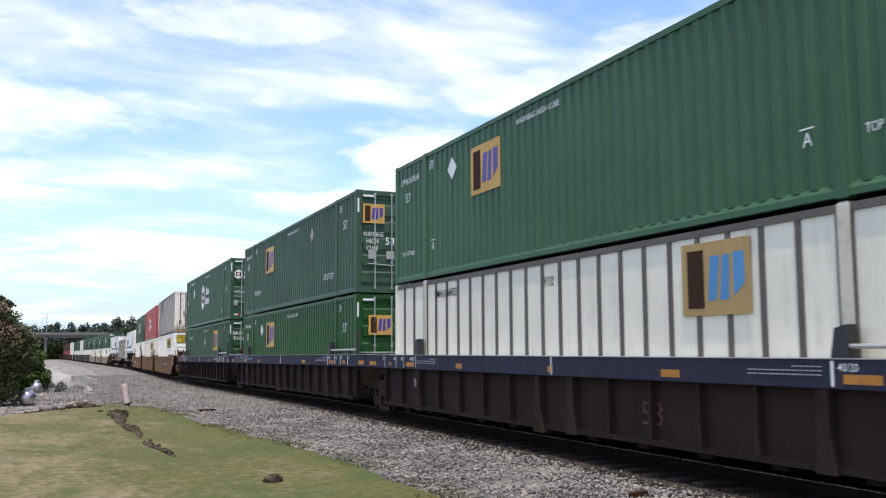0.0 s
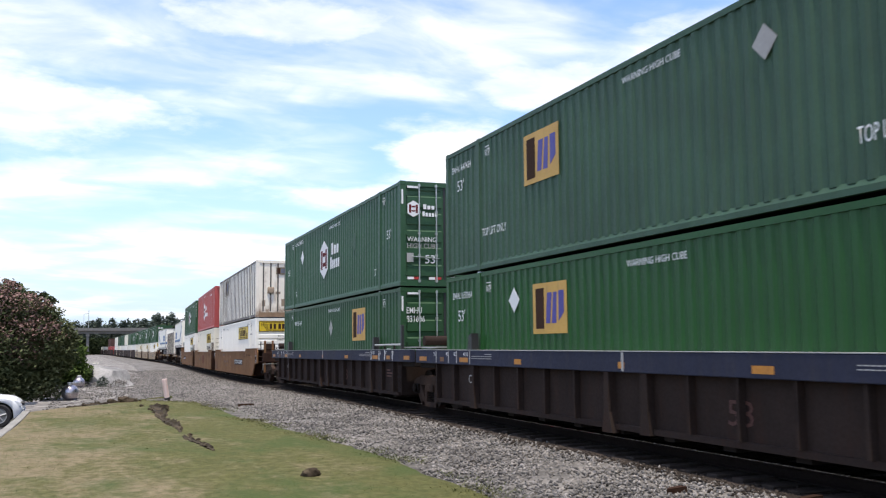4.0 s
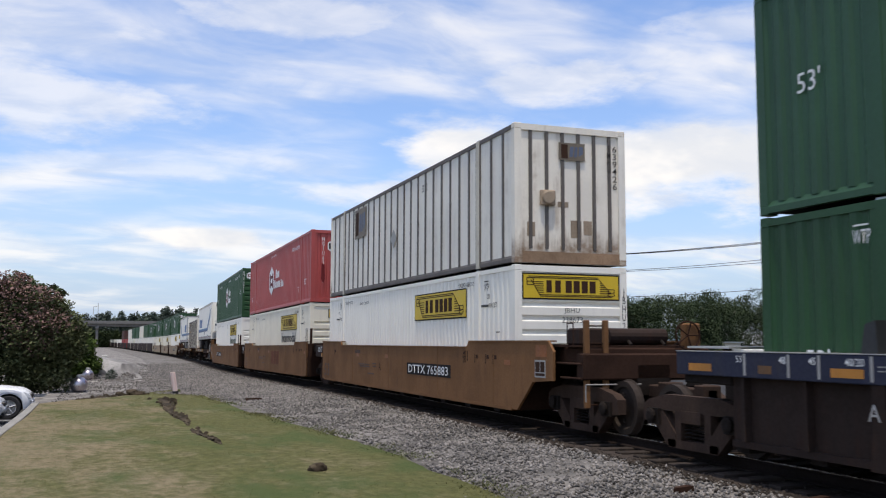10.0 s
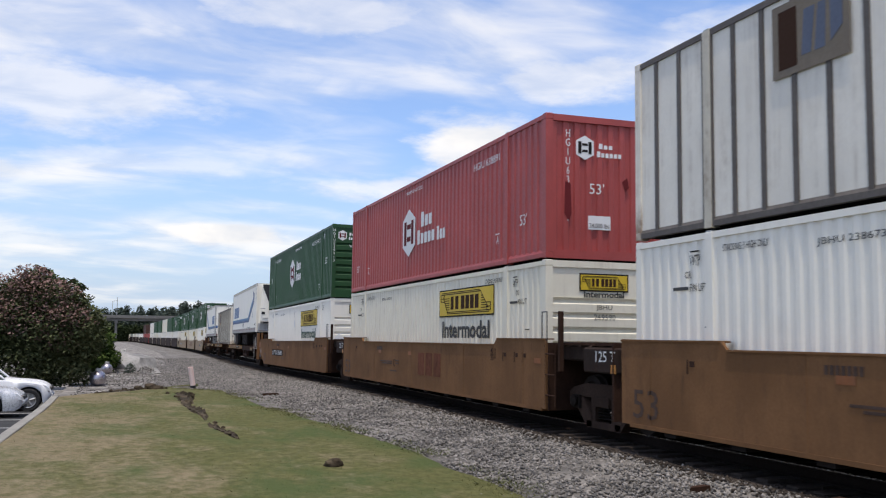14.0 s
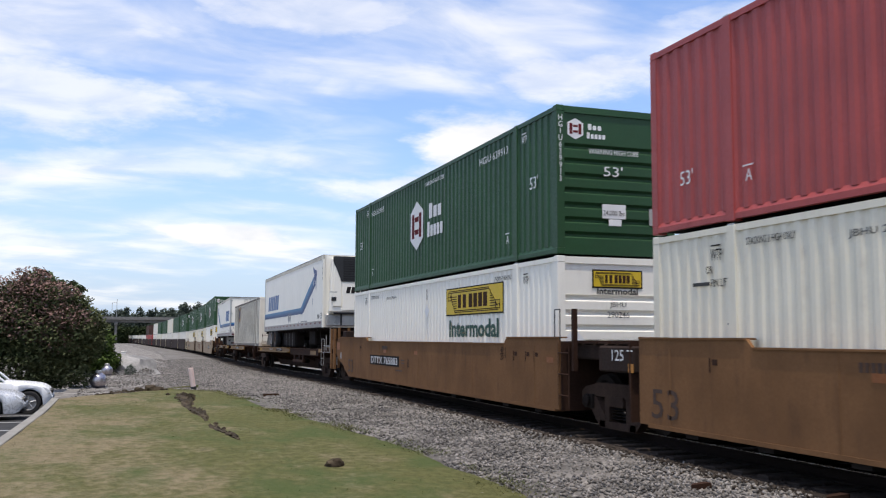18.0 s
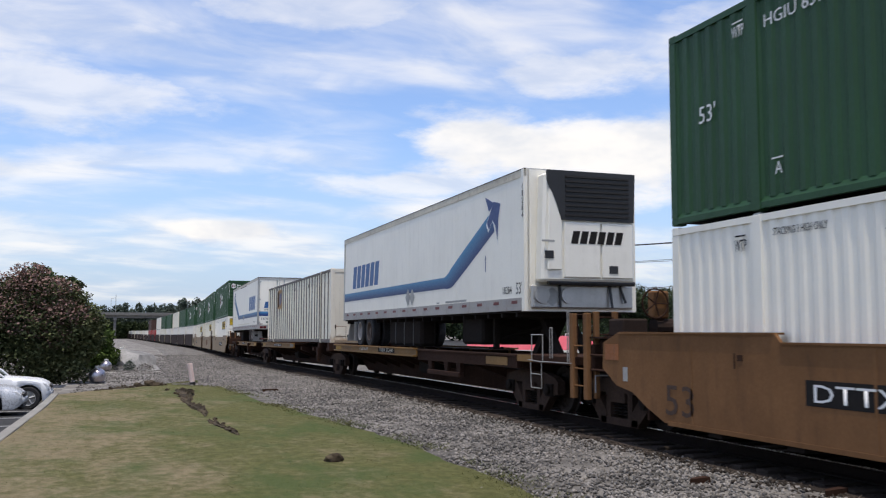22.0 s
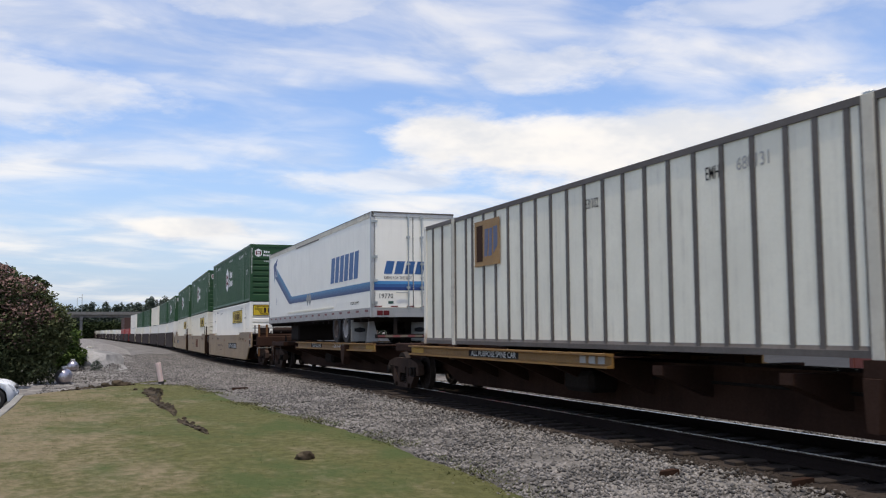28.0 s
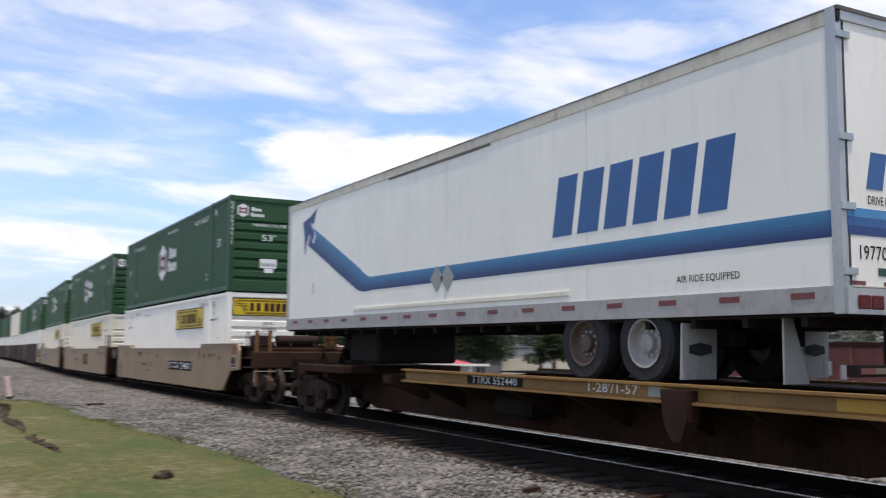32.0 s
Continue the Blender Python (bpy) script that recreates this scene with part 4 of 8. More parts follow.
    container(252.7, 0.35, "steel", WHITE_OLD, "ribs", "far pale container low in its well", full=False, period=0.5)
    far = ((272.3, WHITE_OLD, GREEN_MID), (291.0, WHITE_OLD, CREAM), (311.0, WHITE_OLD, GREEN_MID), (331.0, CREAM, GREEN_MID), (353.0, WHITE_OLD, WHITE_OLD), (376.0, RED, None), (396.0, RED, MAROON_CAR),
           (440.0, WHITE_OLD, None), (460.0, CREAM, None), (480.0, WHITE_OLD, None), (504.0, CREAM, None), (524.0, WHITE_OLD, None), (568.0, WHITE_OLD, None), (588.0, WHITE_OLD, None))
    for y0, low, top in far:
        if low:
            container(y0, 0.35, "steel", low, "ribs", "far pale container low in its well", full=False, period=0.5)
        if top:
            container(y0, 3.28, "steel", top, "ribs", "far container stacked on another", full=False, period=0.5)


build_containers()

INK_STAIN = paint("worn_brown_lettering", (0.065, 0.032, 0.018), 0.7, var=0.2, bump=0)


# ---- bogies ----
def side_frame(bm, x0, x1):
    """The cast side of a two-axle bogie, with its window openings, about its own centre."""
    prism(bm, [(-1.16, 0.34), (-1.16, 0.56), (-1.02, 0.64), (-0.60, 0.72), (0.60, 0.72), (1.02, 0.64), (1.16, 0.56), (1.16, 0.34), (0.98, 0.32), (0.70, 0.50), (-0.70, 0.50), (-0.98, 0.32)], "x", x0, x1)
    prism(bm, [(-1.0, 0.42), (-0.70, 0.52), (-0.38, 0.20), (-0.38, 0.02), (-0.56, 0.02)], "x", x0, x1)
    prism(bm, [(1.0, 0.42), (0.70, 0.52), (0.38, 0.20), (0.38, 0.02), (0.56, 0.02)], "x", x0, x1)
    box(bm, x0, x1, -0.56, 0.56, 0.01, 0.12)
    for y in (-0.40, 0.26):
        box(bm, x0 + 0.01, x1 - 0.01, y, y + 0.14, 0.12, 0.51)
    box(bm, x0 - 0.02, x1 + 0.02, -0.22, 0.22, 0.36, 0.52)


def build_bogie():
    e = thing("bogie", "dark rusty two-axle bogie with coil springs, on the rails", "bogie", "bogies of the train")
    for s in (-1, 1):
        bm = bmesh.new()
        side_frame(bm, s * 1.0 - 0.08, s * 1.0 + 0.08)
        fr = part("side_frame", bm, BOGIE_STEEL, e)
        for y in (-0.16, 0.0, 0.16):
            bm = bmesh.new()
            for k in range(6):
                z = 0.16 + k * 0.048
                lathe(bm, [(0.05, z), (0.07, z + 0.012), (0.05, z + 0.024)], (s * 1.0, y, 0), 8, "z")
            part("spring", bm, UNDER, fr)
        for y in (-0.86, 0.86):
            bm = bmesh.new()
            box(bm, s * 1.03 - 0.1, s * 1.03 + 0.1, y - 0.13, y + 0.13, 0.30, 0.52)
            lathe(bm, [(0.085, s * 1.14), (0.10, s * 1.16), (0.10, s * 1.19), (0.06, s * 1.21)], (0, y, 0.42), 12, "x")
            part("bearing_box", bm, UNDER, fr)
    box_part("bolster", UNDER, e, -1.05, 1.05, -0.18, 0.18, 0.34, 0.66, soft=0.03)
    for y in (-0.86, 0.86):
        bm = bmesh.new()
        rod(bm, (-0.95, 0, 0), (0.95, 0, 0), 0.075, 10)
        for s in (-1, 1):
            x = s * 0.72
            lathe(bm, [(0.10, x - 0.04), (0.30, x - 0.02), (0.33, x - 0.06), (0.42, x - 0.06), (0.42, x + 0.05), (0.445, x + 0.07 if s < 0 else x + 0.05), (0.33, x + 0.06), (0.10, x + 0.04)], (0, 0, 0), 24, "x")
            for k in range(2):
                box(bm, x - 0.075, x + 0.065, -0.03 + 0.20 * (1 - 2 * k), 0.03 + 0.20 * (1 - 2 * k), -0.02, 0.02)
        w = part("wheelset", bm, WHEEL, e, "dull dark steel wheelset")
        w.location = (0, y, 0.42)
    # 0.91 m wheels
    for ob in list(e.children_recursive):
        ob.data.transform(Matrix.Diagonal((1, 1.088, 1.088, 1)))
        ob.location = (ob.location.x, ob.location.y * 1.088, ob.location.z * 1.088)
    return e


BOGIE = build_bogie()


def bogie_at(y0, spin=True, first=[True]):
    if first[0]:
        first[0], e = False, BOGIE
    else:
        e = copy_thing(BOGIE, Matrix.Identity(4))
    on_train(e, y0, ZT - ZR)
    if spin:
        SPIN.extend((c, c.location.copy()) for c in e.children if c.name.startswith("wheelset"))


def coupler(e, y0, y1):
    bm = bmesh.new()
    box(bm, -0.1, 0.1, y0, y1, 0.72, 0.94)
    box(bm, -0.17, 0.17, y0, y0 + 0.28, 0.66, 1.0)
    part("coupler", bm, BOGIE_STEEL, e, soft=0.02)


def rung_ladder(e, x, y, z0, z1, m, n=4, w=0.4, name="ladder"):
    segs = [((x, y, z0), (x, y, z1)), ((x, y + w, z0), (x, y + w, z1))]
    segs += [((x, y, z0 + (z1 - z0) * (k + 0.5) / n), (x, y + w, z0 + (z1 - z0) * (k + 0.5) / n)) for k in range(n)]
    rod_part(name, m, e, segs, 0.014, n=6)


def grab_loop(e, x, y, z0, z1, m, w=0.22, across=False):
    b = (x + w, y) if across else (x, y + w)
    rod_part("grab_rail", m, e, [((x, y, z0), (x, y, z1)), ((*b, z0), (*b, z1)), ((x, y, z1), (*b, z1))], 0.012, n=6)


# ---- well cars with a blue sill and posted sides ----
def blue_well(y0, first=False, last=False):
    e = on_train(thing("well_car", "well car with dark blue sill and sooty posted sides", "rail car", "well cars"), y0)
    ya, yb = (-1.55, 17.7)
    for s in (-1, 1):
        o = lambda a, b: sorted((s * a, s * b))
        sill = box_part("side_sill", BLUE_SILL, e, *o(1.42, 1.54), ya, yb, 1.24, 1.555, soft=0.012)
        box_part("sill_lip", CHALK, sill, *o(1.30, 1.545), ya, yb, 1.556, 1.568)
        box_part("side_plate", SOOT, e, *o(1.36, 1.39), -0.30, 16.6, 0.38, 1.24)
        box_part("bottom_chord", SOOT, e, *o(1.34, 1.46), -0.30, 16.6, 0.355, 0.44)
        for k in range(16):
            y = 0.08 + k * 1.055 + 0.06 * max(0, k - 8)
            big = k in (2, 7, 8, 13)
            bm = bmesh.new()
            if k == 8:
                prism(bm, [(y - 0.16, 0.30), (y + 0.16, 0.30), (y + 0.07, 0.66), (y + 0.07, 1.24), (y - 0.07, 1.24), (y - 0.07, 0.62)], "x", *o(1.39, 1.53))
            elif big:
                prism(bm, [(y - 0.14, 0.34), (y + 0.14, 0.34), (y + 0.09, 0.72), (y + 0.09, 1.24), (y - 0.09, 1.24), (y - 0.09, 0.7)], "x", *o(1.39, 1.52))
            else:
                prism(bm, [(y - 0.03, 0.44), (y + 0.03, 0.44), (y + 0.03, 1.24), (y - 0.03, 1.24)], "x", *o(1.39, 1.50))
            part("side_post", bm, SOOT, e)
        box_part("end_bulkhead", SOOT, e, *o(0.02, 1.39), -0.34, -0.29, 0.36, 1.5)
        box_part("end_bulkhead", SOOT, e, *o(0.02, 1.39), 16.6, 16.65, 0.36, 1.5)
    for y in np.arange(0.2, 16.5, 1.35):
        box_part("cross_beam", UNDER, e, -1.36, 1.36, y, y + 0.25, 0.28, 0.345)
    for y, z in ((ya, 0), (16.65, 0)):
        box_part("end_platform", UNDER, e, -1.42, 1.42, y, y + 1.05, 1.12, 1.45, soft=0.02)
        box_part("walkway_grating", ALU, e, -1.40, 1.40, y + 0.05, y + 0.98, 1.60, 1.63)
        for x in (-1.2, 0, 1.2):
            box_part("walkway_bracket", UNDER, e, x - 0.04, x + 0.04, y + 0.3, y + 0.4, 1.45, 1.60)
        box_part("draft_sill", UNDER, e, -0.32, 0.32, y - 0.6, y + 1.6, 0.75, 1.15)
    x = -1.541
    for y in (2.0, 1.22, 0.68, -0.02):
        decal("stencil_line", [rect(y - 0.02, y + 0.02, 1.27, 1.54), ], INK_WHITE, e, "side", x)
    for y in (14.15, 14.92, 15.42, 16.22):
        decal("stencil_line", [rect(y - 0.02, y + 0.02, 1.27, 1.54)], INK_PALE, e, "side", x)
    for y, w in ((1.92, "40/20"), (1.14, "45"), (0.62, "48"), (-0.06, "53"), (14.52, "40/20"), (15.08, "45"), (15.58, "48"), (16.38, "53")):
        lettering(w, INK_WHITE, e, "side", x, (y, 1.43), 0.085)
    for y0_, y1_, m in ((1.35, 1.85, AMBER), (0.2, 0.5, AMBER), (4.6, 5.0, AMBER), (7.95, 8.12, AMBER), (11.6, 11.9, AMBER), (-1.45, -1.0, AMBER), (16.9, 17.4, AMBER), (14.26, 14.74, AMBER), (15.72, 15.96, AMBER_DULL)):
        decal("amber_reflector", [rect(y0_, y1_, 1.30, 1.40)], m, e, "side", x, "amber reflector patch")
    decal("small_print", [rect(2.15 + 0.09 * j, 2.22 + 0.09 * j, 1.47 - 0.045 * k, 1.484 - 0.045 * k) for k in range(3) for j in range(5 if k == 0 else 13)], INK_PALE, e, "side", x)
    decal("small_print", [rect(13.0 + 0.09 * j, 13.07 + 0.09 * j, 1.47 - 0.045 * k, 1.484 - 0.045 * k) for k in range(3) for j in range(4 if k == 0 else 12)], INK_PALE, e, "side", x)
    decal("centre_mark", [rect(7.96, 8.02, 1.26, 1.55)], INK_PALE, e, "side", x - 0.004)
    lettering("53", INK_FAINT, e, "side", -1.395, (5.68, 0.62), 0.33, 0.5, name="faint_number", label="faint reddish stencilled number")
    lettering("B" if first else "A" if last else "C", INK_PALE, e, "side", -1.535 if first else -1.525, (14.24, 0.86), 0.18)
    for y in (1.92, 14.2):
        bm = bmesh.new()
        prism(bm, [(y - 0.12, 1.56), (y + 0.12, 1.56), (y + 0.05, 1.88), (y - 0.1, 1.92)], "x", -1.52, -1.36)
        part("container_guide", bm, BLACK, e, "black upright container guide")
    rung_ladder(e, -1.47, -0.62, 0.42, 1.24, SOOT, 3, 0.36)
    # the lock bar along the sill and the upright post at its end
    bar = rod_part("lock_bar", ALU, e, [((-1.47, 1.86, 1.69), (-1.47, -0.66, 1.69))], 0.028, "dull grey lock bar along the sill", n=8)
    for y in (0.9, 0.0):
        box_part("bar_bracket", SOOT, bar, -1.49, -1.45, y - 0.03, y + 0.03, 1.568, 1.67)
    box_part("end_post", BLACK, e, -1.51, -1.43, -0.72, -0.62, 1.24, 2.20, soft=0.01)
    decal("faint_print", [rect(0.62, 0.95, 0.98, 1.02), rect(0.40, 0.95, 0.90, 0.94), rect(0.52, 0.95, 0.82, 0.86)], INK_FAINT, e, "side", -1.395)
    bm = bmesh.new()
    rod(bm, (-1.0, -1.05, 1.78), (0.2, -1.05, 1.78), 0.13, 14)
    part("brake_cylinder", bm, SOOT, e) if last else bm.free()
    if last:
        coupler(e, 19.0, 19.9)
    return e


GRAB = paint("bare_grab_rail", (0.27, 0.255, 0.235), 0.5, var=0.1, grime=0.6)
AMBER_OLD = paint("worn_orange_paint", (0.26, 0.085, 0.02), 0.65, var=0.15, grime=0.6)


# ---- well cars with plain plate sides ----
def plate_well(y0, m, number, number_y, front_bogie=False, rear_bogie=False):
    e = on_train(thing("well_car", "brown well car with plain plate sides and number panel" if m is BROWN else "faded tan well car with plain plate sides", "rail car", "well cars"), y0)
    front = [(-0.45, 0.38), (-0.45, 1.70)] if not front_bogie else [(-0.55, 0.37), (-0.92, 0.66), (-1.25, 0.93), (-2.08, 0.98), (-2.10, 1.50), (-1.90, 1.70)]
    rear = [(16.25, 1.70), (16.25, 0.38)] if not rear_bogie else [(17.40, 1.70), (17.92, 1.52), (17.95, 1.10), (17.5, 0.84), (17.0, 0.76), (16.6, 0.56), (16.1, 0.37)]
    outline = front + [(2.0, 1.68), (2.12, 1.56), (13.5, 1.56), (13.62, 1.68)] + rear
    for s in (-1, 1):
        o = lambda a, b: sorted((s * a, s * b))
        bm = bmesh.new()
        prism(bm, outline, "x", *o(1.46, 1.51))
        plate = part("side_plate", bm, m, e)
        box_part("top_chord", m, plate, *o(1.33, 1.53), 2.12, 13.5, 1.545, 1.572)
        box_part("end_chord", m, plate, *o(1.33, 1.53), front[-1][0], 1.95, 1.675, 1.702)
        box_part("end_chord", m, plate, *o(1.33, 1.53), 13.65, rear[0][0], 1.665, 1.692)
        if rear_bogie and s < 0:
            decal("orange_panel", [rect(17.42, 17.86, 1.24, 1.50)], AMBER_OLD, plate, "side", -1.512, "worn orange panel")
            decal("label_plate", [rect(17.14, 17.28, 0.92, 1.14)], INK_PALE, plate, "side", -1.512)
        box_part("bottom_chord", m, e, *o(1.30, 1.52), -0.3, 16.0, 0.34, 0.40)
        for y in (0.6, 4.0, 8.05, 12.0, 15.4):
            box_part("weld_seam", m, plate, *o(1.505, 1.516), y - 0.02, y + 0.02, 0.40, 1.53)
    for y in np.arange(0.4, 15.6, 1.6):
        box_part("cross_beam", UNDER, e, -1.46, 1.46, y, y + 0.3, 0.27, 0.345)
    for y, ext in ((-0.5, front_bogie), (16.6, rear_bogie)):
        box_part("end_bulkhead", RUSTY, e, -1.46, 1.46, y, y + 0.05, 0.36, 1.62)
        a, b = (y - 1.2, y) if y < 0 else (y + 0.05, y + 1.2)
        if ext:
            a, b = (y - 2.4, y) if y < 0 else (y + 0.05, y + 2.2)
        box_part("end_platform", RUSTY if ext else SOOT, e, -1.25, 1.25, a, b, 1.30, 1.58, soft=0.03)
        for k in range(3):
            w = (b - a) / 3
            box_part("deck_plate", RUSTY, e, -1.40 + 0.04 * (k % 2), 1.3, a + k * w + 0.03, a + (k + 1) * w - 0.03, 1.585, 1.615 + 0.02 * (k % 2))
        box_part("draft_sill", UNDER, e, -0.34, 0.34, a - 0.1, b + 0.1, 0.74, 1.30, soft=0.02)
        if ext:
            yy = a - 0.1 if y < 0 else b - 0.3
            box_part("end_sill", RUSTY, e, -1.38, 1.38, yy, yy + 0.28, 1.02, 1.48, soft=0.03)
            rod_part("hand_rail", RUSTY, e, [((-1.40, yy + 0.05, 1.30), (-1.40, yy + 0.95 if y < 0 else yy - 0.9, 1.30))], 0.022, n=6)
            rod_part("hand_rail", RUSTY, e, [((-1.40, yy + 0.05, 1.05), (-1.40, yy + 0.80 if y < 0 else yy - 0.7, 1.05))], 0.022, n=6)
            rod_part("uncoupling_lever", GRAB, e, [((-1.38, yy - 0.06, 0.95), (-0.3, yy - 0.06, 0.95)), ((-1.38, yy - 0.06, 0.95), (-1.38, yy - 0.06, 0.66))], 0.014, n=6)
            box_part("valve_box", SOOT, e, -1.20, -0.72, *sorted((yy + 0.45, yy + 0.95)) if y < 0 else (yy - 0.7, yy - 0.2), 1.62, 1.92, soft=0.03)
            rod_part("air_reservoir", SOOT, e, [((-0.5, yy + 0.75 if y < 0 else yy - 0.5, 1.78), (0.7, yy + 0.75 if y < 0 else yy - 0.5, 1.78))], 0.15, n=14)
            coupler(e, a - 0.75 if y < 0 else b, a if y < 0 else b + 0.75)
            for x in (-1.32, -0.95):
                box_part("end_post", BROWN, e, x, x + 0.09, yy + 0.05, yy + 0.14, 0.55, 2.05, soft=0.01)
            for z in (0.6, 0.95, 1.3, 1.65, 1.95):
                rod_part("rung", RUSTY, e, [((-1.28, yy + 0.1, z), (-0.9, yy + 0.1, z))], 0.014, n=6)
            grab_loop(e, -1.42, yy + 0.3, 1.58, 2.0, RUSTY)
            bm = bmesh.new()
            hw = (-0.55, 17.85, 2.18) if y > 0 else (0.75, yy + 0.05, 1.80)
            for k in range(20):
                a0, a1 = k * 0.31416, (k + 1) * 0.31416
                rod(bm, (hw[0] + 0.25 * math.cos(a0), hw[1], hw[2] + 0.25 * math.sin(a0)), (hw[0] + 0.25 * math.cos(a1), hw[1], hw[2] + 0.25 * math.sin(a1)), 0.016, 6)
            for k in range(5):
                rod(bm, hw, (hw[0] + 0.25 * math.cos(k * 1.2566), hw[1], hw[2] + 0.25 * math.sin(k * 1.2566)), 0.013, 6)
            part("brake_wheel", bm, RUSTY, e)
            box_part("brake_housing", BROWN, e, hw[0] - 0.02, hw[0] + 0.30, hw[1] + 0.03, hw[1] + 0.22, hw[2] - 0.25, hw[2] + 0.22, soft=0.03)
            box_part("brake_stand", RUSTY, e, hw[0] + 0.06, hw[0] + 0.18, hw[1] + 0.05, hw[1] + 0.15, 1.25, hw[2] - 0.24)
            for x in (-1.1, -0.7, -0.2, 0.5, 1.0):
                rod_part("air_hose", UNDER, e, [((x, yy + 0.4, 1.62), (x + 0.1, yy + 0.7, 1.72)), ((x + 0.1, yy + 0.7, 1.72), (x + 0.15, yy + 1.1, 1.6))], 0.03, n=6)
    # the joint between two units: a box over the shared bogie, ladder and grab rails
    if not front_bogie:
        box_part("joint_box", SOOT, e, -1.45, 1.3, -3.0, -1.85, 1.12, 1.55, soft=0.03)
        lettering("125 T", INK_WHITE, e, "side", -1.452, (-2.32, 1.31), 0.18, 0.66)
        rung_ladder(e, -1.50, -0.85, 0.45, 1.6, RUSTY, 3, 0.42)
        grab_loop(e, -1.50, -0.50, 1.65, 2.2, BLACK)
        box_part("grab_post", RUSTY, e, -1.48, -1.40, -1.0, -0.92, 1.1, 2.2)
        decal("orange_patch", [rect(-3.0, -2.84, 1.13, 1.27)], AMBER, e, "side", -1.452)
    y = number_y
    if not number:
        for k in range(3):
            a = 7.48 - k * 0.66
            decal("faded_block", [rect(a - 0.54, a, 0.72, 1.30)], INK_FADED, e, "side", -1.512, "faded maroon block mark")
        lettering("C", INK_BROWN, e, "side", -1.512, (9.85, 0.86), 0.22)
    else:
        decal("number_panel", [rect(y - 3.25, y, 0.84, 1.14)], INK_BLACK, e, "side", -1.511, "black number panel with white figures")
        lettering(number, INK_WHITE, e, "side", -1.516, (y - 0.14, 0.885), 0.21, 2.95)
    lettering("53", INK_STAIN, e, "side", -1.512, (16.06 if rear_bogie else 15.90, 0.49), 0.44, 0.72, label="large worn dark number")
    for word, z in (("40", 1.37), ("20", 1.22)):
        lettering(word, INK_BROWN, e, "side", -1.512, (2.30, z), 0.12, 0.17)
    decal("stencil_bar", [rect(2.12, 2.31, 1.347, 1.362), rect(2.03, 2.06, 1.26, 1.48)], INK_BROWN, e, "side", -1.512)
    if number:
        lettering("B" if rear_bogie else "A", INK_BROWN, e, "side", -1.512, (9.0, 0.86), 0.22)
    if front_bogie:
        decal("data_panel", [rect(-1.80, -1.36, 1.02, 1.34)], INK_PALE, e, "side", -1.512, "small black data panel with pale frame")
        decal("data_panel_face", [rect(-1.77, -1.60, 1.12, 1.31), rect(-1.57, -1.39, 1.12, 1.31), rect(-1.77, -1.39, 1.05, 1.10)], INK_BROWN, e, "side", -1.516)
        decal("orange_panel", [rect(-1.85, -1.40, 1.40, 1.62)], AMBER_OLD, e, "side", -1.512, "worn orange panel")
    for yy in (-0.25, 8.1, 11.2):
        decal("reflector", [rect(yy, yy + 0.30, 1.22, 1.32)], AMBER_OLD, e, "side", -1.512, "dirty orange reflector")
    for z, a, b in ((1.02, 9.3, 9.7), (0.94, 9.3, 9.62), (0.98, 10.0, 11.3), (0.92, 10.0, 11.1), (0.72, 9.5, 10.2)):
        decal("faint_print", [rect(a, b, z, z + 0.035)], INK_STAIN, e, "side", -1.512)
    decal("stencil_bar", [rect(11.62 - 0.09 * k, 11.68 - 0.09 * k, 1.32, 1.43) for k in range(7)], INK_STAIN, e, "side", -1.512)
    for yy in (1.6, 1.0, 0.6, 14.4):
        decal("stencil_mark", [rect(yy, yy + 0.03, 1.22, 1.42), rect(yy - 0.16, yy - 0.04, 1.32, 1.40)], INK_BROWN, e, "side", -1.512)
    return e


FAR_CARS = (252.7, 272.3, 291.0, 311.0, 331.0, 353.0, 376.0, 396.0, 416.0, 440.0, 460.0, 480.0, 504.0, 524.0, 544.0, 568.0, 588.0)


def build_wells():
    blue_well(5.58, True)
    blue_well(24.92)
    blue_well(44.57, last=True)
    for y in (3.3, 23.2, 42.85, 62.6):
        bogie_at(y)
    plate_well(68.24, BROWN, "DTTX 765883", 6.35, True, False)
    plate_well(87.78, BROWN, "", 9.0)
    plate_well(107.3, BROWN, "DTTX 765883", 13.08, False, True)
    for y in (65.92, 85.9, 105.5, 125.5):
        bogie_at(y)
    plate_well(189.3, TAN, "DTTX 724681", 6.35, True, False)
    plate_well(209.2, TAN, "", 9.0)
    plate_well(229.1, TAN, "DTTX 724681", 13.2, False, True)
    for y in (187.2, 207.4, 227.3):
        bogie_at(y)
    bogie_at(247.4, False)
    for y0 in FAR_CARS:
        e = on_train(thing("well_car", "far rusty brown well car of the train", "rail car", "well cars"), y0)
        for s in (-1, 1):
            bm = bmesh.new()
            prism(bm, [(-0.6, 0.6), (-0.6, 2.0), (16.8, 2.0), (16.8, 0.6), (16.0, 0.28), (0.2, 0.28)], "x", *sorted((s * 1.45, s * 1.51)))
            part("side_plate", bm, FAR_BROWN, e)
        box_part("end_platform", SOOT, e, -1.3, 1.3, -1.4, -0.5, 0.8, 1.5)
        box_part("end_platform", SOOT, e, -1.3, 1.3, 16.7, 17.6, 0.8, 1.5)
        bogie_at(y0 - 1.75, False)


build_wells()


# ---- spine cars ----
BEAM_RUST = paint("dark_rusty_beam", (0.034, 0.0160, 0.0100), 0.9, spec=0.12, var=0.25, grime=0.6, grime_col=(0.06, 0.03, 0.018))

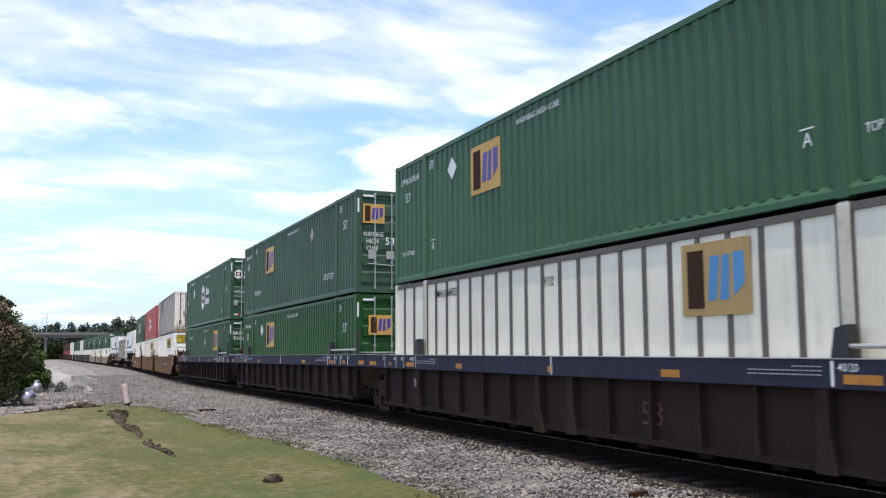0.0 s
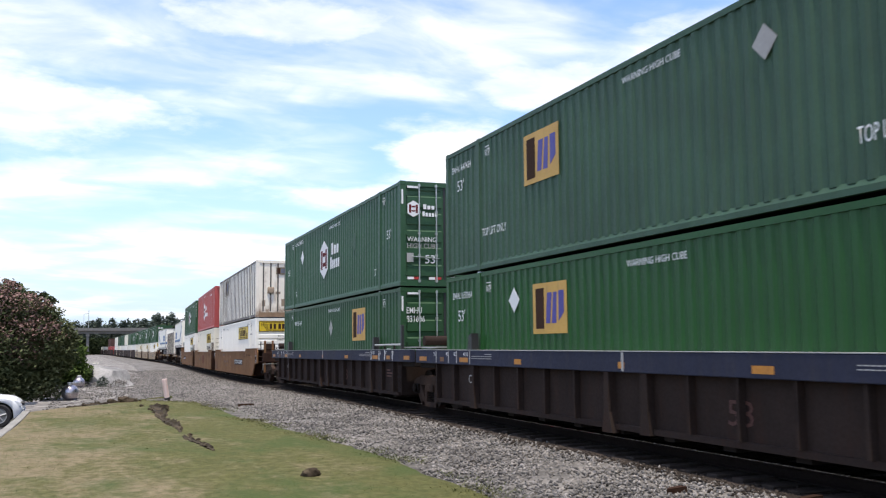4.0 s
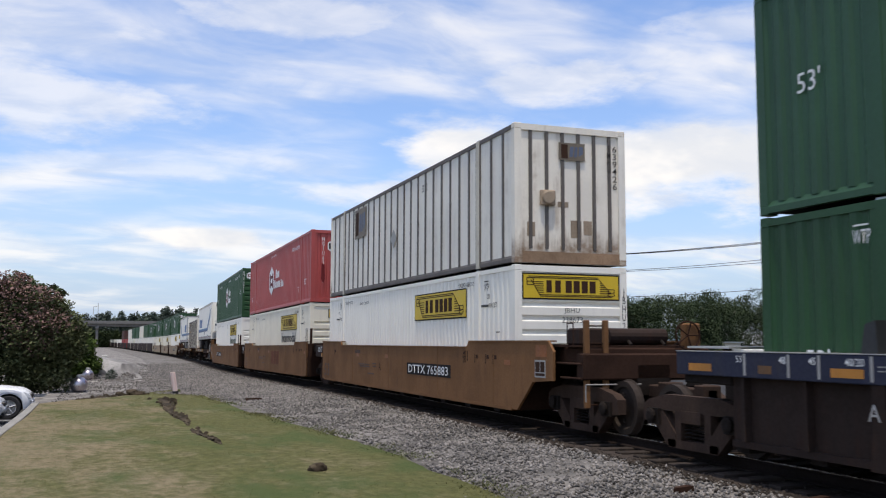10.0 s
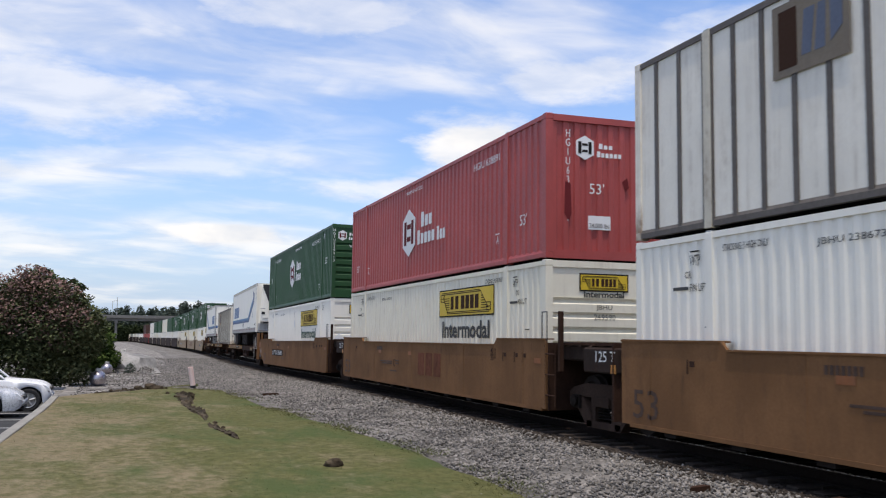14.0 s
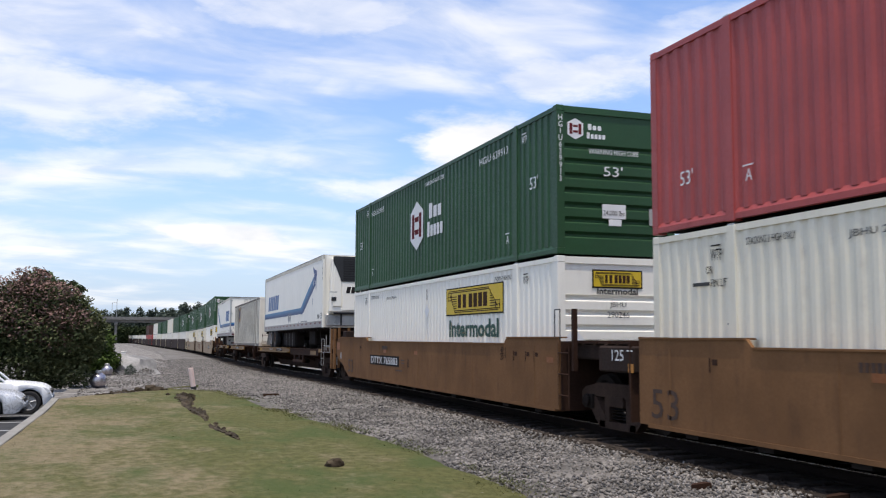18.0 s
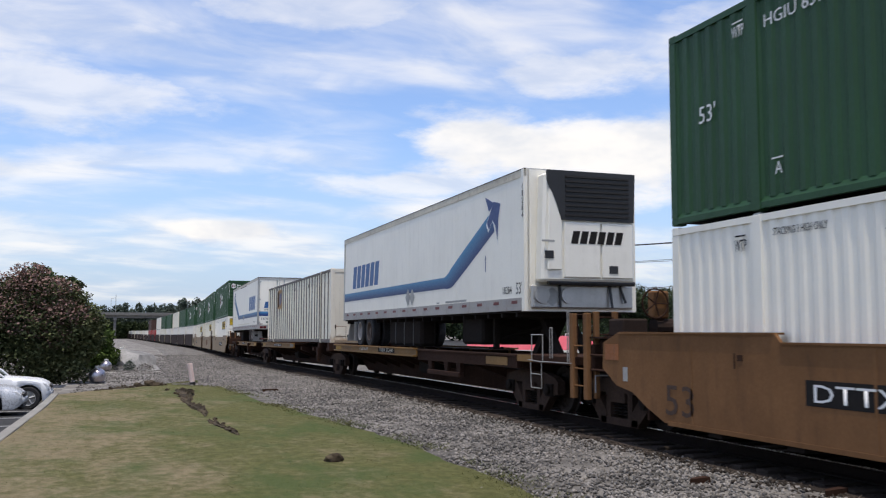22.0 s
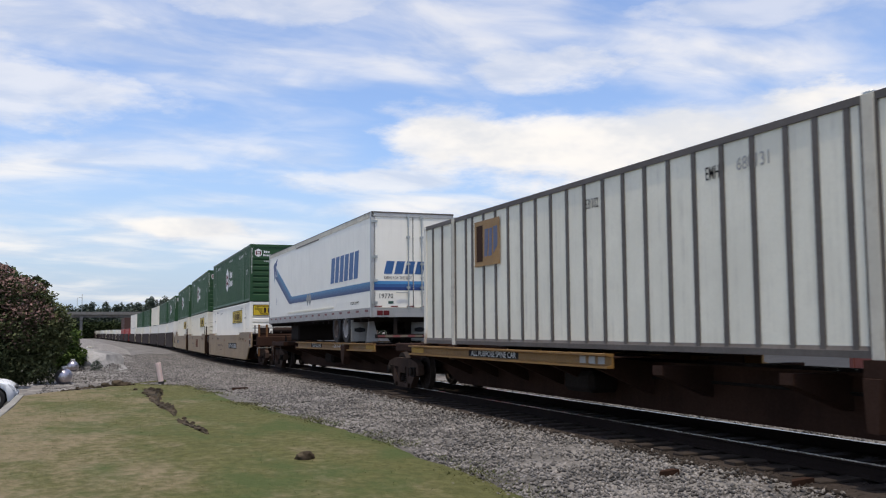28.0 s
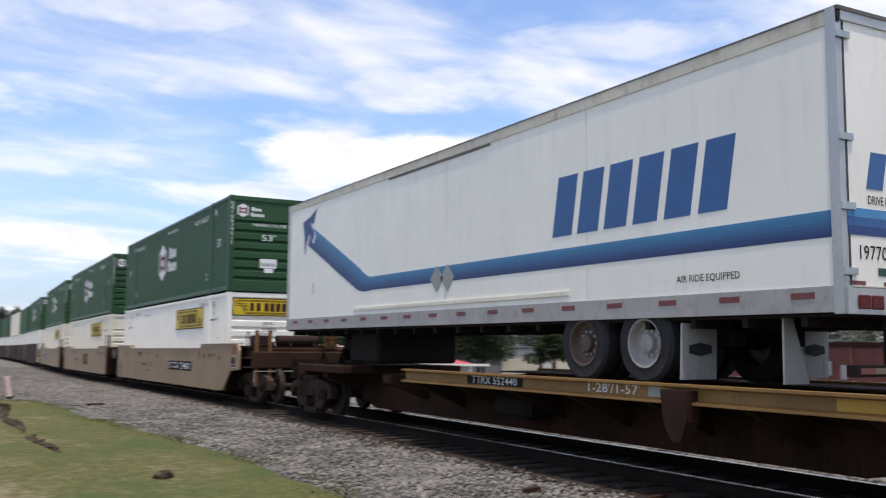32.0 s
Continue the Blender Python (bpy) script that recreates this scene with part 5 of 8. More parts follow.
def spine(y0, kind):
    """A bare centre beam with outrigger platforms; kind 'nose', 'box' or 'tail' by what it carries."""
    e = on_train(thing("spine_car", "rusty spine car with worn yellow platform edges", "rail car", "spine cars"), y0)
    ya, yb = {"nose": (-2.9, 18.3), "box": (-0.2, 18.5), "tail": (-2.1, 15.2)}[kind]
    bm = bmesh.new()
    prism(bm, [(ya, 0.72), (ya, 1.08), (yb, 1.08), (yb, 0.72), (yb - 1.5, 0.62), (yb - 2.4, 0.335), (ya + 2.6, 0.335), (ya + 1.7, 0.62)], "x", -0.40, 0.40)
    part("centre_beam", bm, BEAM_RUST, e)
    box_part("beam_cap", RUSTY, e, -0.46, 0.46, ya, yb, 1.08, 1.12)
    plat = {"nose": (6.8, 16.6), "box": (7.1, 16.6), "tail": (-0.85, 9.2)}[kind]
    for s in (-1, 1):
        o = lambda a, b: sorted((s * a, s * b))
        bm = bmesh.new()
        prism(bm, [(s * 1.42, 1.04), (s * 1.55, 1.04), (s * 1.55, 1.07), (s * 1.46, 1.09), (s * 1.46, 1.22), (s * 1.56, 1.24), (s * 1.56, 1.27), (s * 1.42, 1.27)], "y", *plat)
        part("platform_edge", bm, YELLOW, e, "worn yellow channel edge")
        yy = (plat[0], plat[0] + 0.85) if kind == "tail" else (plat[1] - 0.85, plat[1])
        bm = bmesh.new()
        prism(bm, [(s * 1.458, 1.095), (s * 1.468, 1.095), (s * 1.468, 1.215), (s * 1.458, 1.215)], "y", *yy)
        part("painted_end", bm, YELLOW_FRESH, e, "brighter yellow end of the channel")
        for y in np.arange(plat[0] + 0.5, plat[1], 1.55):
            bm = bmesh.new()
            prism(bm, [(s * 0.34, 0.55), (s * 1.44, 1.02), (s * 1.44, 1.22), (s * 0.34, 1.1)], "y", y - 0.06, y + 0.06)
            part("outrigger", bm, RUSTY, e)
        box_part("platform_deck", RUSTY, e, *o(0.55, 1.44), plat[0], plat[1], 1.20, 1.225)
        if kind == "tail":
            bm = bmesh.new()
            prism(bm, [(1.85, 1.20), (2.3, 1.20), (2.25, 0.82), (2.12, 0.62), (1.98, 0.62), (1.88, 0.85)], "x", *o(1.42, 1.62))
            part("stake_bracket", bm, RUSTY, e, "rusty hanging bracket")
        for y in ((0.2, 3.2, 6.0) if kind == "nose" else (0.6, 3.4, 6.1) if kind == "box" else (10.4, 13.5)):
            bm = bmesh.new()
            prism(bm, [(s * 0.34, 0.62), (s * 1.30, 0.98), (s * 1.30, 1.12), (s * 0.34, 1.1)], "y", y - 0.12, y + 0.12)
            part("outrigger", bm, RUSTY, e)
    if kind == "box":
        for y in (0.1, POST_Y, CL - POST_Y, CL - 0.1):
            for s in (-1, 1):
                box_part("pedestal", RUSTY, e, *sorted((s * 1.0, s * 1.36)), y - 0.16, y + 0.16, 1.0, 1.312)
        box_part("cross_bolster", RUSTY, e, -1.36, 1.36, POST_Y - 0.16, POST_Y + 0.16, 0.98, 1.12)
        box_part("cross_bolster", RUSTY, e, -1.36, 1.36, CL - POST_Y - 0.16, CL - POST_Y + 0.16, 0.98, 1.12)
        bm = bmesh.new()
        prism(bm, [(POST_Y - 0.12, 1.12), (POST_Y + 0.12, 1.12), (POST_Y + 0.08, 0.55), (POST_Y - 0.08, 0.55)], "x", -1.42, -1.28)
        part("guide_post", bm, RUSTY, e)
        lettering("ALL PURPOSE SPINE CAR", INK_WHITE, e, "side", -1.461, (12.75, 1.105), 0.115, 2.2)
        decal("black_band", [rect(10.45, 12.9, 1.092, 1.232)], INK_BLACK, e, "side", -1.4605, depth=0.001)
        decal("pale_stencil", [rect(7.3 + k * 0.3, 7.5 + k * 0.3, 1.10, 1.22) for k in range(3)], INK_PALE, e, "side", -1.461)
    if kind == "nose":
        lettering("TTRX 552440", INK_WHITE, e, "side", -1.461, (10.55, 1.105), 0.115, 1.5)
        decal("black_band", [rect(8.9, 10.7, 1.092, 1.232)], INK_BLACK, e, "side", -1.4605, depth=0.001)
        lettering("1-28'/1-57'", INK_WHITE, e, "side", -1.461, (13.0, 1.11), 0.12, 1.1)
        # the lower side sill between the platform and the end, with a step frame hung under it
        box_part("side_sill", RUSTY, e, -1.42, -1.32, 0.12, 6.78, 0.96, 1.20, label="rusty red-brown side sill")
        box_part("side_sill", RUSTY, e, 1.32, 1.42, 0.12, 6.78, 0.96, 1.20, label="rusty red-brown side sill")
        box_part("sill_cap", RUSTY, e, -1.46, -1.0, 0.12, 6.78, 1.20, 1.235)
        decal("yellow_patch", [rect(0.60, 1.80, 1.0, 1.17)], YELLOW, e, "side", -1.421, "worn yellow painted edge")
        box_part("step_beam", RUSTY, e, -1.44, -1.30, 3.5, 5.9, 0.62, 0.74, soft=0.015)
        for y in (3.6, 4.5, 5.75):
            bm = bmesh.new()
            prism(bm, [(y - 0.06, 0.62), (y + 0.10, 0.62), (y + 0.22, 0.97), (y - 0.10, 0.97)], "x", -1.40, -1.32)
            part("step_hanger", bm, RUSTY, e)
    if kind == "tail":
        lettering("TTRX 552440", INK_WHITE, e, "side", -1.461, (6.85, 1.105), 0.115, 1.3)
        decal("black_band", [rect(5.4, 7.0, 1.092, 1.232)], INK_BLACK, e, "side", -1.4605, depth=0.001)
        lettering("1-28'/1-57'", INK_WHITE, e, "side", -1.461, (3.85, 1.11), 0.12, 1.02)
        decal("pale_patch", [rect(2.45, 2.68, 1.10, 1.22)], CHALK, e, "side", -1.461)
    if kind in ("nose", "tail"):
        # the hitch that holds the trailer's kingpin
        h = 1.15 if kind == "nose" else 14.6
        bm = bmesh.new()
        prism(bm, [(h - 0.95, 1.12), (h - 0.7, 1.12), (h + 0.12, 2.0), (h - 0.12, 2.0)], "x", -0.38, -0.24)
        prism(bm, [(h - 0.95, 1.12), (h - 0.7, 1.12), (h + 0.12, 2.0), (h - 0.12, 2.0)], "x", 0.24, 0.38)
        prism(bm, [(h + 0.75, 1.12), (h + 1.0, 1.12), (h + 0.12, 2.0), (h - 0.12, 2.0)], "x", -0.2, 0.2)
        part("hitch_leg", bm, UNDER, e)
        box_part("hitch_plate", UNDER, e, -0.55, 0.55, h - 0.4, h + 0.4, 1.98, 2.06, soft=0.015)
    end = ya if kind == "nose" else yb
    if kind in ("nose", "tail"):
        s = -1 if kind == "nose" else 1
        y0_, y1_ = sorted((end, end - s * 0.3))
        box_part("end_sill", RUSTY, e, -1.30, 1.30, y0_, y1_, 0.98, 1.26, soft=0.02)
        box_part("end_platform", BEAM_RUST, e, -1.42, 1.42, *sorted((end - s * 0.4, end - s * 3.0)), 1.09, 1.25, soft=0.015)
        if kind == "nose":
            decal("yellow_patch", [rect(-0.66, 0.09, 1.11, 1.24)], YELLOW, e, "side", -1.421, "worn yellow painted edge")
        coupler(e, *sorted((end, end + s * 0.8)))
        if kind == "nose":
            grab_loop(e, -1.45, -1.18, 1.15, 1.64, GRAB, 0.5)
            grab_loop(e, -1.45, -1.60, 1.20, 1.77, GRAB, 0.10)
            grab_loop(e, -1.45, -2.30, 1.15, 2.04, GRAB, 0.07)
            rod_part("hand_rail", GRAB, e, [((-1.46, -0.53, 1.15), (-1.46, -1.2, 1.12)), ((-1.46, -1.17, 1.13), (-1.46, -2.41, 1.13))], 0.011, n=6)
            rod_part("step_rod", GRAB, e, [((-1.46, -0.65, 1.1), (-1.46, -0.68, 0.62)), ((-1.46, -1.15, 1.1), (-1.46, -1.15, 0.62)), ((-1.46, -0.67, 0.89), (-1.46, -1.15, 0.88)), ((-1.46, -0.68, 0.62), (-1.46, -1.15, 0.62))], 0.011, n=6)
            for y in (-2.46, -2.98):
                box_part("end_post", BROWN, e, -1.46, -1.36, y, y + 0.13, 0.52, 2.02, soft=0.01)
            for z in (0.75, 1.05, 1.45):
                rod_part("rung", BROWN, e, [((-1.42, -2.4, z), (-1.42, -2.95, z))], 0.014, n=6)
        else:
            for x, y in ((-1.42, end - s * 0.6), (-1.42, end - s * 1.9)):
                grab_loop(e, x, y, 0.45, 0.85, RUSTY, 0.28)
            box_part("end_post", RUSTY, e, -1.25, -1.17, end + s * 0.02, end + s * 0.1, 0.5, 1.3)
        for k, x in enumerate((-0.8, -0.3, 0.4, 0.9)):
            rod_part("air_hose", UNDER, e, [((x, end - s * 0.5, 1.25), (x + 0.05, end - s * 0.2, 1.5 + 0.08 * k)), ((x + 0.05, end - s * 0.2, 1.5 + 0.08 * k), (x + 0.1, end + s * 0.2, 1.1))], 0.03, n=6)
    else:
        for y in (-2.0, 16.9):
            box_part("joint_platform", BEAM_RUST, e, -1.30, 1.30, y, y + 1.5, 1.10, 1.30, soft=0.02)
    box_part("brake_reservoir", UNDER, e, -0.95, -0.36, (ya + yb) / 2 - 0.5, (ya + yb) / 2 + 0.5, 0.55, 0.92, soft=0.08)
    rod_part("brake_pipe", UNDER, e, [((-0.42, ya + 2, 0.86), (-0.42, yb - 2, 0.86))], 0.025, n=6)
    return e


spine(128.88, "nose")
spine(147.21, "box")
spine(167.87, "tail")
for y in (129.08, 146.85, 165.68, 182.85):
    bogie_at(y)


# ---- road trailers on the spine cars ----
RIM_PALE = paint("dusty_rim", (0.30, 0.28, 0.26), 0.6, var=0.12, grime=0.6, grime_col=(0.12, 0.09, 0.07))
RIM_RUST = paint("rusty_rim", (0.095, 0.065, 0.048), 0.7, var=0.2, grime=0.6)
FLAP_CREAM = paint("cream_mudflap", (0.36, 0.345, 0.31), 0.8, var=0.1, grime=0.4)


def axle_pair(e, y, flip):
    """One axle of a trailer: four tyres with their rims and a hub each side."""
    for s in (-1, 1):
        for k in (0, 1):
            x = s * (1.12 - 0.34 * k)
            bm = bmesh.new()
            lathe(bm, [(0.30, x - 0.13), (0.46, x - 0.14), (0.51, x - 0.10), (0.515, x), (0.51, x + 0.10), (0.46, x + 0.14), (0.30, x + 0.13), (0.29, x), (0.30, x - 0.13)], (0, y, 1.74), 28, "x", True, True)
            tyre = part("tyre", bm, RUBBER, e, "dusty black tyre", smooth_faces=False)
            bm = bmesh.new()
            lathe(bm, [(0.31, x + s * 0.142), (0.285, x + s * 0.135), (0.255, x + s * 0.05), (0.20, x + s * 0.02), (0.12, x + s * 0.03), (0.11, x + s * 0.10), (0.05, x + s * 0.11)], (0, y, 1.74), 24, "x", True)
            rim = part("rim", bm, RIM_PALE if flip else RIM_RUST, tyre, "pale dusty wheel rim" if flip else "rusty dark wheel rim")
            if k == 0:
                bm = bmesh.new()
                for a in range(10):
                    c, sn = 0.16 * math.cos(a * 0.628), 0.16 * math.sin(a * 0.628)
                    rod(bm, (x + s * 0.01, y + c, 1.74 + sn), (x + s * 0.05, y + c, 1.74 + sn), 0.018, 6)
                part("wheel_nuts", bm, GALV, rim)
    rod_part("axle", UNDER, e, [((-1.1, y, 1.74), (1.1, y, 1.74))], 0.07)
    rod_part("air_spring", RUBBER, e, [((-0.5, y + 0.3, 1.78), (-0.5, y + 0.3, 2.05)), ((0.5, y + 0.3, 1.78), (0.5, y + 0.3, 2.05))], 0.13, n=12)


def trailer(y0, nose_first, z0, z1, label):
    """The van body: y = 0 is the end towards the front of the train."""
    e = on_train(thing("road_trailer", label, "trailer", "road trailers"), y0)
    for s in (-1, 1):
        o = lambda a, b: sorted((s * a, s * b))
        for k in range(4):
            a, b = 0.12 + k * (CL - 0.24) / 4, 0.12 + (k + 1) * (CL - 0.24) / 4 - 0.012
            box_part("side_panel", WHITE, e, *o(HALF - 0.04, HALF - 0.012), a, b, z0 + 0.28, z1 - 0.17)
        box_part("top_rail", RAIL_SCUFF, e, *o(HALF - 0.06, HALF), 0.0, CL, z1 - 0.17, z1 - 0.022, label="pale grey roof rail")
        box_part("roof_edge", RIB, e, *o(HALF - 0.05, HALF + 0.004), 0.0, CL, z1 - 0.022, z1, label="thin dark roof edge")
        box_part("bottom_rail", RAIL_GREY, e, *o(HALF - 0.06, HALF + 0.004), 0.05, CL - 0.05, z0 + 0.02, z0 + 0.28, label="scuffed bare bottom rail")
        for y in (0.06, CL - 0.06):
            box_part("corner_post", ALU if not nose_first or y > 1 else WHITE, e, *o(HALF - 0.12, HALF + 0.006), y - 0.06, y + 0.06, z0, z1 - 0.01)
        if s < 0:
            for k in range(16):
                y = 0.35 + k * 1.0
                decal("reflective_tape", [rect(y, y + 0.30, z0 + 0.16, z0 + 0.225)], TAPE_DIM, e, "side", -HALF - 0.005)
            tagged(decal("rivets", [rect(y, y + 0.02, z0 + 0.24, z0 + 0.26) for y in np.arange(0.2, CL, 0.16)], CHALK, e, "side", -HALF - 0.005), kind="stuff")
    box_part("roof_sheet", ALU, e, -HALF + 0.01, HALF - 0.01, 0.02, CL - 0.02, z1 - 0.02, z1 + 0.006)
    box_part("floor", UNDER, e, -HALF + 0.05, HALF - 0.05, 0.03, CL - 0.03, z0 - 0.02, z0 + 0.1)
    for k in range(20):
        box_part("floor_beam", UNDER, e, -HALF + 0.06, HALF - 0.06, 0.5 + k * 0.8, 0.58 + k * 0.8, z0 - 0.12, z0 - 0.02)
    # running gear under the rear
    r = 3.60 if not nose_first else CL - 2.95
    for d in (-0.62, 0.62):
        axle_pair(e, r + d, d > 0 if nose_first else d < 0)
    box_part("slider_frame", UNDER, e, -0.62, -0.42, r - 1.5, r + 1.5, z0 - 0.32, z0 - 0.02)
    box_part("slider_frame", UNDER, e, 0.42, 0.62, r - 1.5, r + 1.5, z0 - 0.32, z0 - 0.02)
    q = 1 if nose_first else -1
    if nose_first:
        tank = box_part("carrier_box", UNDER, e, -1.02, -0.55, 7.75, 11.0, 1.30, z0 - 0.02, soft=0.08, label="black box slung under the floor")
        for y in (8.4, 9.3, 10.2):
            box_part("strap", BLACK, tank, -1.035, -1.02, y, y + 0.06, 1.33, z0 - 0.05)
    for s in (-1, 1):
        x0, x1 = sorted((s * 0.72, s * 1.28))
        bm = bmesh.new()
        yy = r + q * 1.32
        prism(bm, [(yy - 0.01, z0 - 0.05), (yy + 0.02, z0 - 0.05), (yy + 0.05, z0 - 0.72), (yy + 0.02, z0 - 0.72)], "x", x0, x1)
        flap = part("mud_flap", bm, MUDFLAP, e, "pale grey hanging mud flap")
        decal("flap_badge", [hexagon((x0 + x1) / 2, z0 - 0.36, 0.36, 0.16)], RUBBER, flap, "end", yy - 0.012)
        # a second pair hangs at the rear end, narrow at the top
        bm = bmesh.new()
        ye = yy + q * 1.34
        prism(bm, [(s * 1.10, z0 - 0.02), (s * 0.96, z0 - 0.02), (s * 0.82, z0 - 0.72), (s * 1.20, z0 - 0.72)], "y", ye - 0.015, ye + 0.015)
        for v in bm.verts:
            v.co.y += q * 0.12 * max(0.0, z0 - v.co.z)
        part("rear_flap", bm, FLAP_CREAM if s < 0 else UNDER, e, "cream mud flap at the rear end" if s < 0 else "")
    e_end = CL - 0.1 if nose_first else 0.02
    for s in (-1, 1):
        box_part("bumper_leg", UNDER, e, s * 0.55 - 0.05, s * 0.55 + 0.05, e_end, e_end + 0.08, z0 - 0.55, z0)
    box_part("rear_bumper", UNDER, e, -1.15, 1.15, e_end - 0.02, e_end + 0.1, z0 - 0.62, z0 - 0.50)
    decal("bumper_tape", [rect(-1.1 + k * 0.46, -0.88 + k * 0.46, z0 - 0.59, z0 - 0.53) for k in range(5)], TAPE_DIM, e, "end", e_end - 0.021)
    decal("pale_bumper_tape", [rect(-0.88 + k * 0.46, -0.64 + k * 0.46, z0 - 0.59, z0 - 0.53) for k in range(4)], GREY_FADED, e, "end", e_end - 0.021)
    # legs near the nose
    g = 2.9 if nose_first else CL - 2.9
    for s in (-1, 1):
        box_part("landing_leg", UNDER, e, s * 0.72 - 0.06, s * 0.72 + 0.06, g - 0.06, g + 0.06, 1.35, z0)
        box_part("landing_foot", UNDER, e, s * 0.72 - 0.14, s * 0.72 + 0.14, g - 0.13, g + 0.13, 1.30, 1.35)
    rod_part("leg_brace", UNDER, e, [((-0.72, g, 1.5), (0.72, g, 1.9)), ((0.72, g, 1.5), (-0.72, g, 1.9)), ((-0.72, g, 1.5), (-0.5, g + (0.9 if nose_first else -0.9), z0))], 0.03, n=6)
    box_part("gear_box", UNDER, e, -0.95, 0.95, *sorted((g + (0.3 if nose_first else -0.3), g + (1.7 if nose_first else -1.7))), z0 - 0.72, z0 - 0.05, soft=0.06)
    return e


def name_bars(e, face, at, a0, a1, z0, z1, lean, ink, s):
    """Slanting blocks in place of a painted name."""
    n = 6
    w = (a1 - a0) / n

    def px(u, v):
        q_ = a0 + u + lean * v if s > 0 else a1 - u - lean * v
        return (q_, z0 + (z1 - z0) * v)
    for k in range(n):
        u0, u1 = k * w + 0.10 * w, (k + 1) * w - 0.12 * w
        decal("name_block", [[px(u0, 0), px(u1, 0), px(u1, 1), px(u0, 1)]], ink, e, face, at, "slanted block shape")


SWEEP = [paint("sweep_blue", (0.012 + 0.024 * f, 0.034 + 0.155 * f, 0.130 + 0.225 * f), 0.5, var=0.05, bump=0) for f in (0.0, 0.12, 0.28, 0.46, 0.64, 0.82, 1.0)]


def blue_sweep(e, at, ends, bend, tip, zb, zt):
    """A shaded blue band along the side that bends upward in a curve and ends in a bird-like arrow."""
    d = 1 if tip[0] > bend else -1
    zc, w0, w1 = (zb + zt) / 2, zt - zb, (zt - zb) * 1.75
    b, t = Vector((bend, zc)), Vector((tip[0] - d * 0.30, tip[1] - 0.30))
    along = (t - b).normalized()
    pts = [Vector((ends, zc)), Vector((bend - d * 0.30, zc))]
    c0, c1 = pts[1], b + along * 0.30
    for k in range(1, 9):
        u = k / 8
        pts.append(c0 * (1 - u) ** 2 + b * 2 * u * (1 - u) + c1 * u * u)
    pts += [c1.lerp(t, u) for u in (0.35, 0.7, 1.0)]
    edge = []
    for k, p in enumerate(pts):
        v = (pts[min(k + 1, len(pts) - 1)] - pts[max(k - 1, 0)]).normalized()
        n = Vector((-v.y, v.x)) * (1 if d > 0 else -1)
        u = max(0.0, min(1.0, (k - 1) / 9))
        edge.append((p, n * (w0 + (w1 - w0) * u)))
    m = len(SWEEP)
    for k, ink in enumerate(SWEEP):
        lo, hi = k / m - 0.5, (k + 1) / m - 0.5
        quads = [[(p + n * lo)[:], (q + r * lo)[:], (q + r * hi)[:], (p + n * hi)[:]] for (p, n), (q, r) in zip(edge, edge[1:])]
        decal("blue_band", quads, ink, e, "side", at)
    y, z = tip

    def bird(f, o):
        return [(y + d * (a * f + o), z + c * f) for a, c in ((0.16, 0.06), (-0.28, 0.16), (-0.42, -0.02), (-0.72, -0.34), (-0.58, -0.52), (-0.34, -0.30), (-0.16, -0.46), (-0.02, -0.85), (0.04, -0.30))]
    decal("arrow_outline", [bird(1.0, 0.02)], INK_WHITE, e, "side", at - 0.002, "white outline of the arrow figure")
    decal("arrow_bird", [bird(0.88, 0.0)], INK_NAVY, e, "side", at - 0.005, "navy bird-like arrow head")
    decal("arrow_wing", [[(y - d * 0.26, z + 0.12), (y - d * 0.74, z + 0.30), (y - d * 0.52, z - 0.05), (y - d * 0.38, z + 0.0)]], INK_NAVY, e, "side", at - 0.005)


